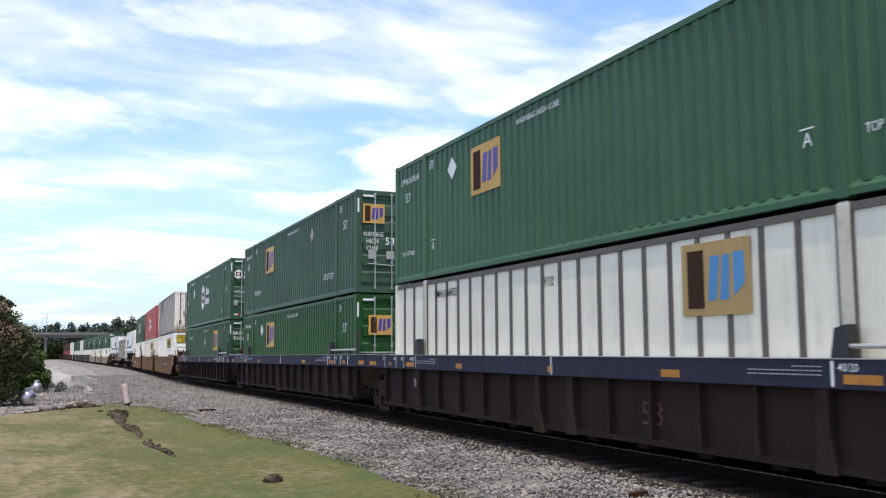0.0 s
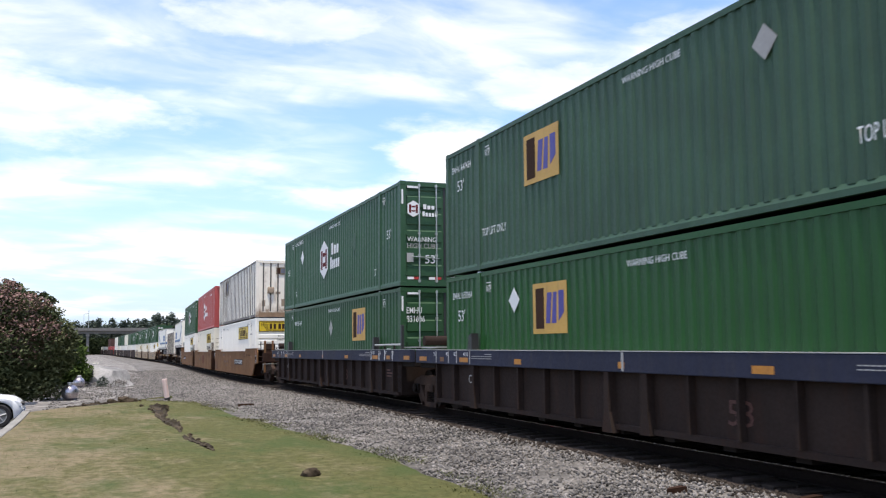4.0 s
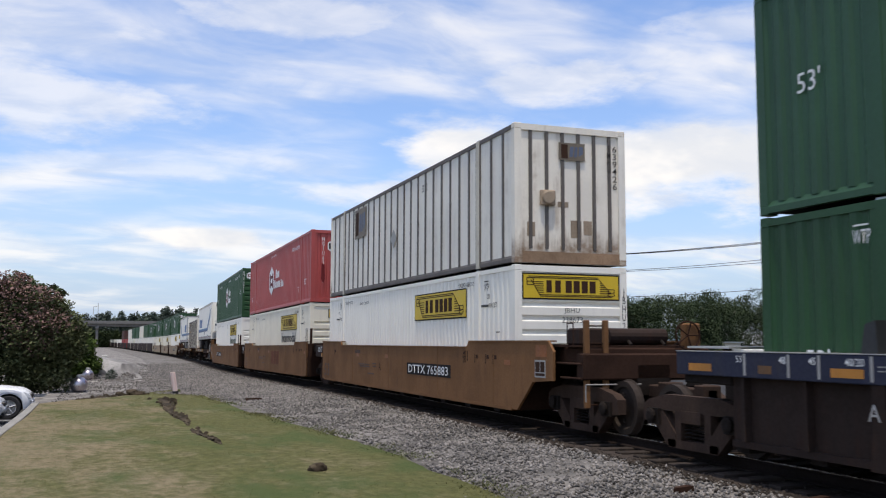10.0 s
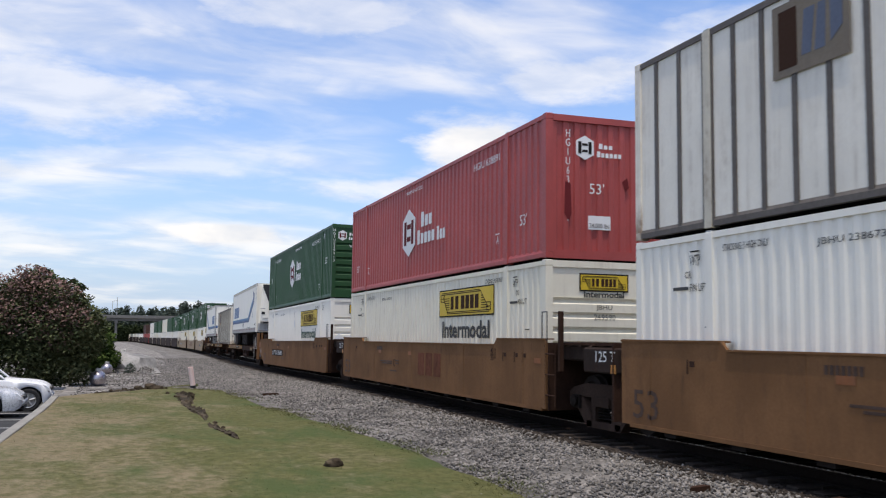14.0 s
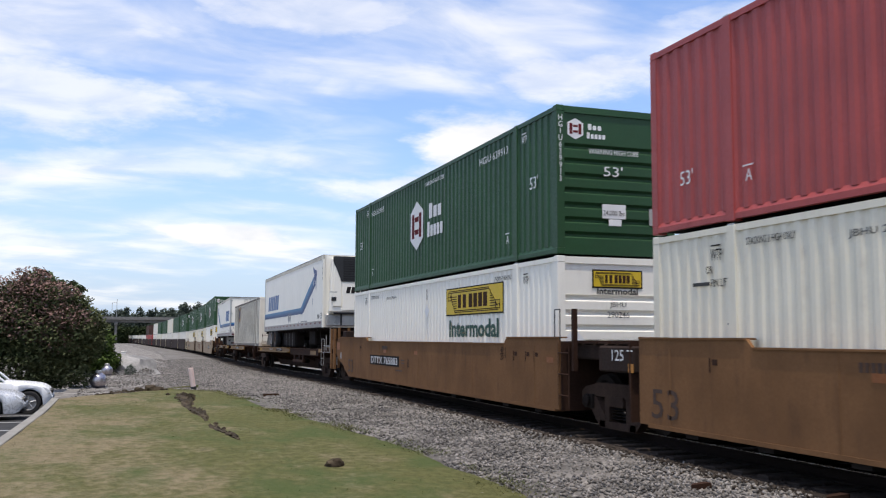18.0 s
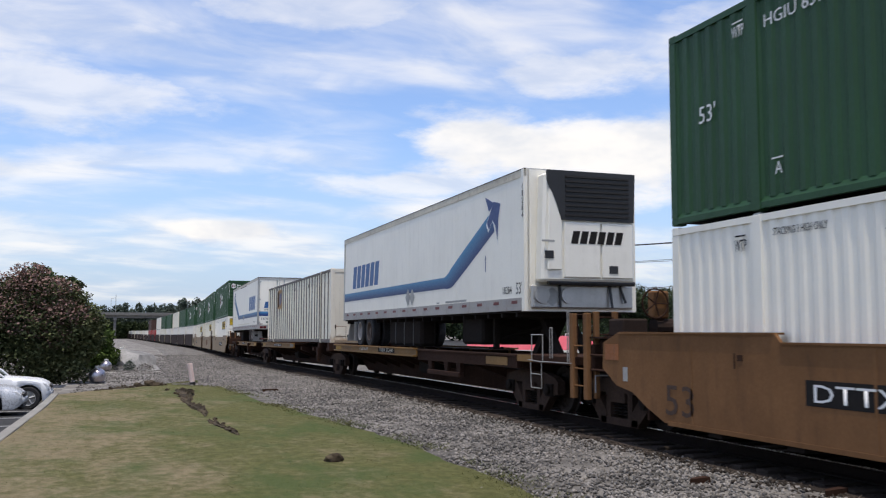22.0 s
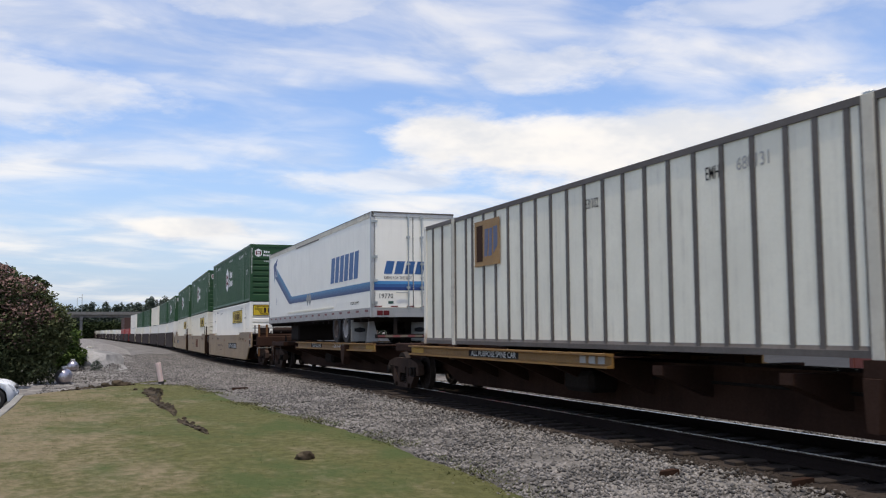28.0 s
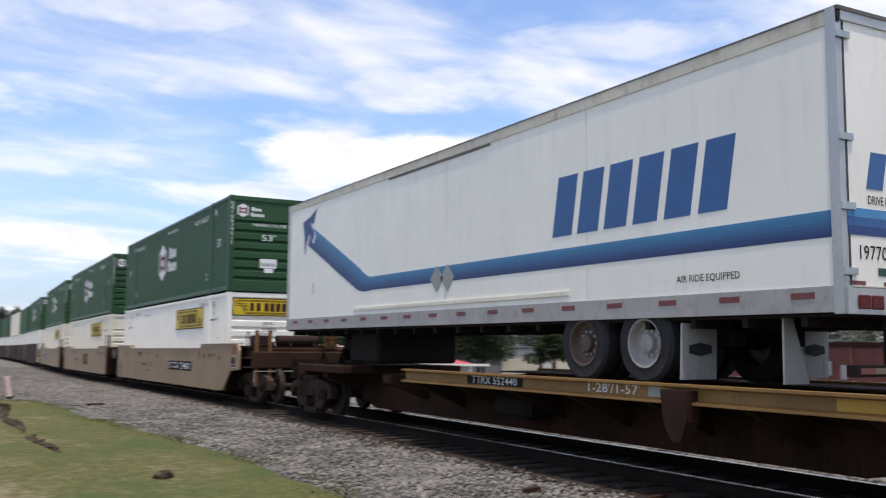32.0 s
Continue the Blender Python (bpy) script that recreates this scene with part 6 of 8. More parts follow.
def build_trailers():
    # the refrigerated trailer, nose towards the front
    e = trailer(128.88, True, 2.12, 5.08, "white refrigerated road trailer with blue sweep, on spine car")
    at = -HALF + 0.011
    blue_sweep(e, at, CL - 0.1, 4.7, (1.42, 4.45), 2.80, 3.08)
    name_bars(e, "side", at, 11.4, 14.9, 3.22, 3.98, 0.16, INK_BLUE, -1)
    lettering("18284", INK_BLACK, e, "side", at, (1.15, 2.50), 0.16, 0.48)
    lettering("53'", INK_BLACK, e, "side", at, (0.44, 2.48), 0.25, 0.30)
    lettering("18284", INK_BLACK, e, "side", -HALF - 0.008, (0.10, 4.05), 0.72, 0.085, vertical=True)
    diamond(e, "side", at - 0.005, 7.75, 2.68, 0.24, CHALK)
    diamond(e, "side", at - 0.005, 8.15, 2.68, 0.24, CHALK)
    decal("small_print", [rect(3.4, 4.9, 2.42, 2.47), rect(5.4, 5.6, 2.42, 2.46)], CHALK, e, "side", at)
    decal("side_slot", [rect(2.15, 2.18, 3.05, 3.42)], INK_NAVY, e, "side", at)
    box_part("nose_wall", WHITE, e, -HALF + 0.08, HALF - 0.08, 0.0, 0.06, 2.12, 5.06)
    # the cooling unit
    bm = bmesh.new()
    prism(bm, [(-HALF + 0.22, 2.72), (HALF - 0.22, 2.72), (HALF - 0.22, 4.95), (-HALF + 0.30, 4.95)], "y", -0.36, 0.0)
    unit = part("cooling_unit", bm, WHITE, e, "white moulded cooling unit", soft=0.05)
    bm = bmesh.new()
    prism(bm, [(-0.62, 3.98), (HALF - 0.26, 3.98), (HALF - 0.22, 5.0), (-HALF + 0.34, 5.0), (-HALF + 0.34, 4.80)], "y", -0.41, -0.35)
    grille = part("grille", bm, BLACK, unit, "black air grille")
    for k in range(9):
        box_part("grille_slat", RUBBER, grille, -0.55, HALF - 0.38, -0.44, -0.41, 4.06 + k * 0.10, 4.10 + k * 0.10)
    bm = bmesh.new()
    prism(bm, [(-HALF + 0.34, 2.95), (-0.62, 2.95), (-0.62, 3.96), (-0.80, 4.55), (-HALF + 0.38, 4.62)], "y", -0.40, -0.355)
    part("unit_panel", bm, WHITE, unit, soft=0.02)
    for x0, x1 in ((-0.58, 0.26), (0.29, HALF - 0.28)):
        box_part("unit_door", WHITE, unit, x0, x1, -0.40, -0.355, 2.80, 3.94, soft=0.02)
    for x, z in ((-0.92, 3.26), (0.55, 2.98)):
        box_part("inspection_window", BLACK, unit, x - 0.1, x + 0.1, -0.41, -0.398, z - 0.08, z + 0.08)
    name_bars(e, "end", -0.402, -0.45, 0.75, 3.50, 3.76, 0.06, INK_BLACK, 1)
    decal("small_print", [rect(-1.08, -0.8, 3.52, 3.56)], CHALK, e, "end", -0.40)
    box_part("skid_guard", ALU, e, -HALF + 0.12, HALF - 0.12, -0.10, 0.0, 2.18, 2.66, label="bare aluminium lower nose panel", soft=0.03)
    for p, q in (((-0.55, -0.12, 2.70), (-0.55, -0.14, 2.2)), ((0.6, -0.12, 2.70), (0.62, -0.2, 2.2)), ((0.85, -0.12, 2.65), (0.95, -0.18, 2.3))):
        rod_part("air_line", BLACK, e, [(p, q)], 0.03, n=6)
    rod_part("unit_pipe", BLACK, e, [((-0.9, -0.28, 2.70), (1.1, -0.28, 2.70))], 0.05)
    for x in (-0.95, -0.35):
        rod_part("connector", ALU, e, [((x, -0.11, 2.45), (x, -0.14, 2.45))], 0.17, n=12)
    diamond(e, "end", -0.102, -0.72, 2.42, 0.2, CHALK, 0.26)
    # the dry van, doors towards the front
    e = trailer(167.87, False, 2.03, 5.14, "white road trailer with blue stripe and rear doors, on spine car")
    blue_sweep(e, at, 0.12, 11.5, (15.0, 4.55), 2.80, 3.07)
    name_bars(e, "side", at, 1.45, 4.95, 3.25, 4.10, 0.16, INK_BLUE, -1)
    lettering("AIR RIDE EQUIPPED", INK_BLACK, e, "side", at, (2.35, 2.44), 0.10, 1.0)
    diamond(e, "side", at - 0.005, 8.0, 2.86, 0.24, CHALK)
    diamond(e, "side", at - 0.005, 8.38, 2.86, 0.24, CHALK)
    decal("side_slot", [rect(14.4, 14.43, 2.85, 3.12)], INK_NAVY, e, "side", at)
    box_part("rub_rail", CREAM, e, -HALF - 0.012, -HALF + 0.012, 4.5, 12.0, 2.40, 2.46)
    box_part("dark_rail", RIB, e, -HALF - 0.006, -HALF + 0.012, 6.6, 10.4, 4.93, 4.97)
    box_part("nose_wall", WHITE, e, -HALF + 0.08, HALF - 0.08, CL - 0.06, CL, 2.03, 5.1)
    for s in (-1, 1):
        x0, x1 = sorted((s * 0.012, s * (HALF - 0.07)))
        door = box_part("door", WHITE, e, x0, x1, 0.0, 0.05, 2.30, 5.02, soft=0.012)
        x = s * 0.14 - (0.02 if s < 0 else -0.25)
        for xx in ((-0.16,) if s < 0 else (0.26,)):
            bm = bmesh.new()
            rod(bm, (xx, -0.04, 2.25), (xx, -0.04, 5.06), 0.022)
            for z in (2.3, 2.9, 3.6, 4.4, 5.0):
                box(bm, xx - 0.05, xx + 0.05, -0.06, 0.0, z - 0.03, z + 0.03)
            part("lock_rod", bm, GALV, door, "galvanised lock rod")
        for z in (2.45, 3.1, 3.8, 4.85):
            xh = s * (HALF - 0.1)
            box_part("hinge", GALV, door, xh - 0.12, xh + 0.08, -0.03, 0.0, z - 0.035, z + 0.035)
    box_part("door_gap", BLACK, e, -0.012, 0.012, 0.01, 0.04, 2.3, 5.02)
    box_part("rear_header", ALU, e, -HALF + 0.06, HALF - 0.06, -0.02, 0.06, 5.0, 5.10)
    box_part("roof_edge", RIB, e, -HALF, HALF, -0.03, 0.06, 5.10, 5.142, label="thin dark roof edge")
    box_part("rear_sill", ALU, e, -HALF + 0.02, HALF - 0.02, -0.03, 0.06, 2.03, 2.29)
    for x in (-0.95, 0.95):
        for k in (-0.1, 0.1):
            box_part("tail_lamp", LAMP_RED, e, x + k - 0.09, x + k + 0.09, -0.05, -0.03, 2.08, 2.22, soft=0.01)
    for k, ink in enumerate((INK_NAVY, INK_BLUE, INK_LIGHT)):
        decal("blue_band", [rect(-HALF + 0.08, -0.02, 2.82 + 0.09 * k, 2.91 + 0.09 * k), rect(0.02, HALF - 0.08, 2.82 + 0.09 * k, 2.91 + 0.09 * k)], ink, e, "end", -0.002)
    name_bars(e, "end", -0.002, -0.95, 0.98, 3.30, 3.68, 0.09, INK_BLUE, 1)
    lettering("DRIVE FOR THE BEST", INK_BLACK, e, "end", -0.002, (-0.90, 3.14), 0.09, 0.85)
    decal("number_bar", [rect(0.24 + k * 0.09, 0.30 + k * 0.09, 3.14, 3.22) for k in range(10)], INK_BLACK, e, "end", -0.002)
    lettering("19770", INK_BLACK, e, "end", -0.002, (-1.05, 2.58), 0.14, 0.42)
    decal("green_label", [rect(-0.78, -0.62, 2.42, 2.50)], INK_GREEN, e, "end", -0.002)
    for a in (0.62, 1.02):
        diamond(e, "end", -0.004, a, 2.62, 0.22, ALU)
        diamond(e, "end", -0.010, a, 2.62, 0.17, WHITE_OLD)
    decal("red_tape", [rect(-1.2 + k * 0.5, -0.98 + k * 0.5, 2.32, 2.36) for k in range(5)], TAPE_DIM, e, "end", -0.002)
    rod_part("door_handle", GALV, e, [((-0.16, -0.06, 2.75), (-0.55, -0.06, 2.75)), ((0.26, -0.06, 2.75), (0.55, -0.06, 2.75))], 0.014, n=6)


build_trailers()

# ---- ground, line and yard ----
GRAVEL = paint("grey_ballast_stone", (0.160, 0.149, 0.138), 0.9, var=0.25, island=0.72, bump=0.3, grain=40)
BALLAST = paint("packed_ballast", (0.178, 0.165, 0.151), 0.95, spec=0.15, var=0.5, grain=14, bump=0.9, grime=0.5, grime_col=(0.10, 0.080, 0.062))
HEAP = paint("pale_crushed_stone", (0.27, 0.26, 0.245), 0.95, var=0.35, grain=9, bump=0.6)
YARD = paint("crushed_stone_yard", (0.235, 0.218, 0.199), 0.95, spec=0.12, var=0.5, grain=11, bump=0.6, grime=0.35, grime_col=(0.13, 0.12, 0.10))
ASPHALT = paint("asphalt", (0.05, 0.05, 0.051), 0.95, spec=0.08, var=0.15, grain=60, bump=0.3)
CONCRETE = paint("weathered_concrete", (0.25, 0.235, 0.205), 0.85, var=0.12, grime=0.5, grime_col=(0.13, 0.12, 0.11), bump=0.15)
BRIDGE = paint("stained_bridge_concrete", (0.150, 0.145, 0.135), 0.9, var=0.15, grime=0.6, grime_col=(0.07, 0.065, 0.06))
# oil stain taken darker, with the train's shade painted into the colour
OILY_SHADE = paint("oil_and_painted_shade_ballast", (0.046, 0.036, 0.030), 0.95, spec=0.1, var=0.35, grain=16, bump=0.9)
OILY_SHADE_STONE = paint("oil_and_painted_shade_stone", (0.044, 0.036, 0.030), 0.95, spec=0.1, var=0.25, island=0.5, bump=0.3, grain=40)
TIE = paint("creosoted_tie_wood", (0.038, 0.030, 0.025), 0.95, spec=0.1, var=0.3, grime=0.4, bump=0.5, grain=12)
RAIL_SIDE = paint("brown_rail_steel", (0.016, 0.011, 0.009), 0.95, spec=0.1, var=0.2)
RAIL_TOP = paint("polished_rail_head", (0.55, 0.55, 0.55), 0.25, metal=1.0, var=0.05, bump=0)
DIRT = paint("dry_clod_earth", (0.062, 0.047, 0.032), 0.95, spec=0.1, var=0.5, grain=9, bump=1.0, grime=0.9, grime_col=(0.135, 0.115, 0.065), streak=4.0)
BARK = paint("bark", (0.10, 0.075, 0.055), 0.9, var=0.3, bump=0.6)
CHROME = paint("polished_steel_ball", (0.42, 0.39, 0.42), 0.33, metal=1.0, var=0.05, bump=0.02)
PINK_PIPE = paint("sun_bleached_pink_pipe", (0.82, 0.62, 0.55), 0.6, var=0.08)


def grass_material():
    m = bpy.data.materials.new("lawn_grass")
    m.use_nodes = True
    t = m.node_tree
    b = t.nodes["Principled BSDF"]
    co = t.nodes.new("ShaderNodeTexCoord").outputs["Object"]
    sep = t.nodes.new("ShaderNodeSeparateXYZ")
    t.links.new(co, sep.inputs[0])
    broad = noise_node(t, mapped(t, co, (1, 0.55, 1)), 0.42, 4, 0.6)
    mid = noise_node(t, mapped(t, co, (1, 0.6, 1), (4, 1, 0)), 1.9, 6, 0.68)
    lush = noise_node(t, mapped(t, co, (1, 0.6, 1), (13, 5, 2)), 0.8, 6, 0.65)
    clump = noise_node(t, mapped(t, co, (1, 0.7, 1), (2, 9, 0)), 7.0, 5, 0.7)
    fine = noise_node(t, co, 34, 4, 0.7)
    # drier towards the middle of the lawn, greener along the ballast
    bias = math_node(t, "MULTIPLY", math_node(t, "SUBTRACT", sep.outputs["X"], 1.1), -0.040)
    dry = math_node(t, "ADD", math_node(t, "MULTIPLY", broad, 0.62), math_node(t, "MULTIPLY", mid, 0.42))
    dry = smooth(t, math_node(t, "ADD", math_node(t, "ADD", dry, bias), math_node(t, "MULTIPLY", clump, 0.20)), 0.545, 0.780)
    col = mixed(t, smooth(t, clump, 0.28, 0.72), (0.065, 0.068, 0.022), (0.119, 0.115, 0.045))
    col = mixed(t, smooth(t, lush, 0.44, 0.66, 0.0, 0.85), col, (0.060, 0.082, 0.026))
    straw = mixed(t, smooth(t, clump, 0.3, 0.7), (0.170, 0.131, 0.080), (0.250, 0.195, 0.130))
    col = mixed(t, math_node(t, "MULTIPLY", dry, 0.75), col, straw)
    grain = mixed(t, smooth(t, fine, 0.25, 0.75), (0.82, 0.82, 0.80), (1.18, 1.18, 1.16))
    col = mixed(t, 1.0, col, grain, "MULTIPLY")
    t.links.new(col, b.inputs["Base Color"])
    b.inputs["Roughness"].default_value = 0.95
    b.inputs["Specular IOR Level"].default_value = 0.15
    bp = t.nodes.new("ShaderNodeBump")
    bp.inputs["Strength"].default_value, bp.inputs["Distance"].default_value = 0.6, 0.03
    t.links.new(math_node(t, "ADD", fine, clump), bp.inputs["Height"])
    t.links.new(bp.outputs[0], b.inputs["Normal"])
    return m


GRASS = grass_material()


def blades_material(name, lo, hi):
    m = bpy.data.materials.new(name)
    m.use_nodes = True
    t = m.node_tree
    b = t.nodes["Principled BSDF"]
    geo = t.nodes.new("ShaderNodeNewGeometry")
    co = t.nodes.new("ShaderNodeTexCoord").outputs["Object"]
    patch = noise_node(t, co, 0.5, 3, 0.5)
    f = math_node(t, "ADD", math_node(t, "MULTIPLY", geo.outputs["Random Per Island"], 0.65), math_node(t, "MULTIPLY", smooth(t, patch, 0.35, 0.65), 0.35))
    t.links.new(mixed(t, f, lo, hi), b.inputs["Base Color"])
    b.inputs["Roughness"].default_value = 0.8
    b.inputs["Specular IOR Level"].default_value = 0.10
    return m


def lawn_edge(y):
    """Where the lawn gives way to the ballast."""
    base = 4.48 if y < 14 else 4.48 - (y - 14) * 0.077
    if y > 31:
        base -= (y - 31) * 0.75
    return base + 0.22 * noise.noise(Vector((y * 0.45, 3.3, 0))) + 0.10 * noise.noise(Vector((y * 1.7, 8.1, 0)))


def kerb_x(y):
    """The line of the kerb between lawn and car park."""
    return -1.62 - max(0.0, 24 - y) * 0.028


def lawn_left(y):
    """The lawn runs along the kerb and ends in a slanting far edge."""
    return kerb_x(y) + 0.16 + max(0.0, y - 28.2) * 0.62 + (0.15 * noise.noise(Vector((y * 1.1, 2.2, 0))) if y > 28.2 else 0)


def park_z(y):
    """The car park falls away from the camera."""
    return -0.17 - max(0.0, y - 12) * 0.0206


def height_lawn(x, y):
    return 0.03 * noise.noise(Vector((x * 0.35, y * 0.3, 1.0))) + 0.012 * noise.noise(Vector((x * 1.9, y * 1.9, 5.0))) - 0.02


def grid_sheet(name, us, vs, place, m, label, category):
    verts = [place(u, v) for v in vs for u in us]
    n = len(us)
    faces = [(j * n + i, j * n + i + 1, (j + 1) * n + i + 1, (j + 1) * n + i) for j in range(len(vs) - 1) for i in range(n - 1)]
    me = bpy.data.meshes.new(name)
    me.from_pydata(verts, [], faces)
    me.materials.append(m)
    me.polygons.foreach_set("use_smooth", [True] * len(me.polygons))
    return tagged(new(name, me), label, category, kind="structure")


grid_sheet("ground", (-1500, -300, 0, 300, 1500), [-900, -200, 0] + [30 + 20 * k for k in range(25)] + [600, 1000, 2600], lambda u, v: (u, v, -0.72 + line_z(v)), YARD, "pale stony ground that reaches the horizon", "ground")


def yard_place(u, v):
    z = -0.06 + 0.05 * noise.noise(Vector((u * 0.2, v * 0.2, 2))) + 0.02 * noise.noise(Vector((u * 0.9, v * 0.9, 7)))
    # it dips under the ballast and falls with the line
    w = min(1.0, max(0.0, (u - 1.0) / 1.6))
    late = min(1.0, max(0.0, (v - 50) / 25))
    return (u + line_x(v) * (0.5 + u / 12), v, z - 0.13 * min(1.0, max(0.0, (u - 2.6) / 0.8)) + line_z(v) * (w + (1 - w) * late))


grid_sheet("yard", np.linspace(-1.5, 6.0, 31), np.concatenate([np.linspace(27.8, 33.4, 16), np.linspace(33.6, 60, 56), np.linspace(62, 600, 40)]), yard_place, YARD, "crushed stone yard beside the railway line", "gravel yard")
grid_sheet("lawn", np.linspace(0, 1, 48), np.linspace(-14, 35.0, 130),
           lambda u, v: (lambda x: (x, v, height_lawn(x, v) - (0.10 if u > 0.985 else 0.0)))(lawn_left(v) + u * (max(lawn_edge(v), lawn_left(v) + 0.05) - lawn_left(v))),
           GRASS, "mown lawn with dry straw-coloured patches", "lawn")


def ballast_z(x):
    """The cross-section of the ballast bed."""
    pts = ((3.0, -0.20), (3.5, -0.07), (4.6, -0.05), (6.4, -0.045), (7.3, -0.035), (7.7, -0.055), (8.0, -0.065), (10.3, -0.065), (11.2, -0.03), (13.5, -0.26), (16.5, -0.34))
    for (a, za), (b, zb) in zip(pts, pts[1:]):
        if x <= b:
            return za + (zb - za) * (x - a) / (b - a)
    return pts[-1][1]


grid_sheet("ballast_bed", np.concatenate([np.linspace(3.0, 11.5, 36), np.linspace(12, 16.5, 8)]), np.concatenate([np.linspace(-200, -22, 40), np.linspace(-20, 60, 200), np.linspace(62, 700, 60)]),
           lambda u, v: (u + line_x(v), v, ballast_z(u) + line_z(v) + 0.03 * noise.noise(Vector((u * 1.1, v * 1.1, 0))) + (0.015 * noise.noise(Vector((u * 4, v * 4, 3))) if v < 60 else 0)),
           BALLAST, "grey stone ballast bed of the railway line", "ballast")


# wider than the stain alone: the strip also paints the train's shade
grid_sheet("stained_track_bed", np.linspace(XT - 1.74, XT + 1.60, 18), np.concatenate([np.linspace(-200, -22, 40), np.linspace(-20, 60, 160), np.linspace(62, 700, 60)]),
           lambda u, v: (u + line_x(v) + 0.16 * noise.noise(Vector((v * 2.2, u, 0))), v, ballast_z(u) + line_z(v) + 0.022 - 0.03 * (abs(u - XT) > 1.58) + 0.03 * noise.noise(Vector((u * 1.1, v * 1.1, 0)))), OILY_SHADE, "dark oil-stained ballast along the rails, train shade painted in", "ballast")


def along_line(profile):
    """A bar of the given cross-section that follows the line."""
    bm = bmesh.new()
    rings = [[bm.verts.new((x + line_x(y), y, z + line_z(y))) for x, z in profile] for y in [-190, 0, 30, 40] + list(range(50, 721, 10))]
    for a, b in zip(rings, rings[1:]):
        for k in range(len(profile)):
            bm.faces.new((a[k - 1], a[k], b[k], b[k - 1]))
    bm.faces.new(rings[0]), bm.faces.new(rings[-1])
    bmesh.ops.recalc_face_normals(bm, faces=bm.faces[:])
    return bm


def build_track():
    e = tagged(new("railway_track"), "railway track of steel rails on dark wooden ties", "track", kind="structure")
    for x in (XT - 0.7525, XT + 0.7525):
        foot = [(x - 0.07, ZT - 0.172), (x + 0.07, ZT - 0.172), (x + 0.07, ZT - 0.155), (x + 0.012, ZT - 0.13), (x + 0.012, ZT - 0.04), (x + 0.036, ZT - 0.03), (x + 0.036, ZT - 0.006), (x - 0.036, ZT - 0.006), (x - 0.036, ZT - 0.03), (x - 0.012, ZT - 0.04), (x - 0.012, ZT - 0.13), (x - 0.07, ZT - 0.155)]
        rail = part("rail", along_line(foot), RAIL_SIDE, e)
        part("rail_head", along_line([(x - 0.034, ZT - 0.005), (x + 0.034, ZT - 0.005), (x + 0.034, ZT), (x - 0.034, ZT)]), RAIL_TOP, rail)
    bm = bmesh.new()
    box(bm, -1.36, 1.30, -0.115, 0.115, -0.18, 0.0)
    bmesh.ops.bevel(bm, geom=bm.edges[:], offset=0.012, segments=1, affect="EDGES")
    me = bpy.data.meshes.new("tie")
    bm.to_mesh(me), bm.free()
    me.materials.append(TIE)
    rnd = random.Random(5)
    for k in range(260):
        t = new("tie", me)
        t.parent = e
        y = -6 + k * 0.52 + rnd.uniform(-0.03, 0.03)
        t.location = (XT + line_x(y) + rnd.uniform(-0.10, 0.05), y, ZT - 0.166 + line_z(y) + rnd.uniform(-0.010, 0.006))
        t.rotation_euler = (0, 0, rnd.uniform(-0.02, 0.02))
    far = bmesh.new()
    for k in range(600):
        y = 129.5 + k * 0.8
        x, z = XT + line_x(y), ZT + line_z(y)
        box(far, x - 1.3, x + 1.3, y - 0.11, y + 0.11, z - 0.3, z - 0.172)
    tagged(part("far_ties", far, TIE, e), kind="stuff")


build_track()


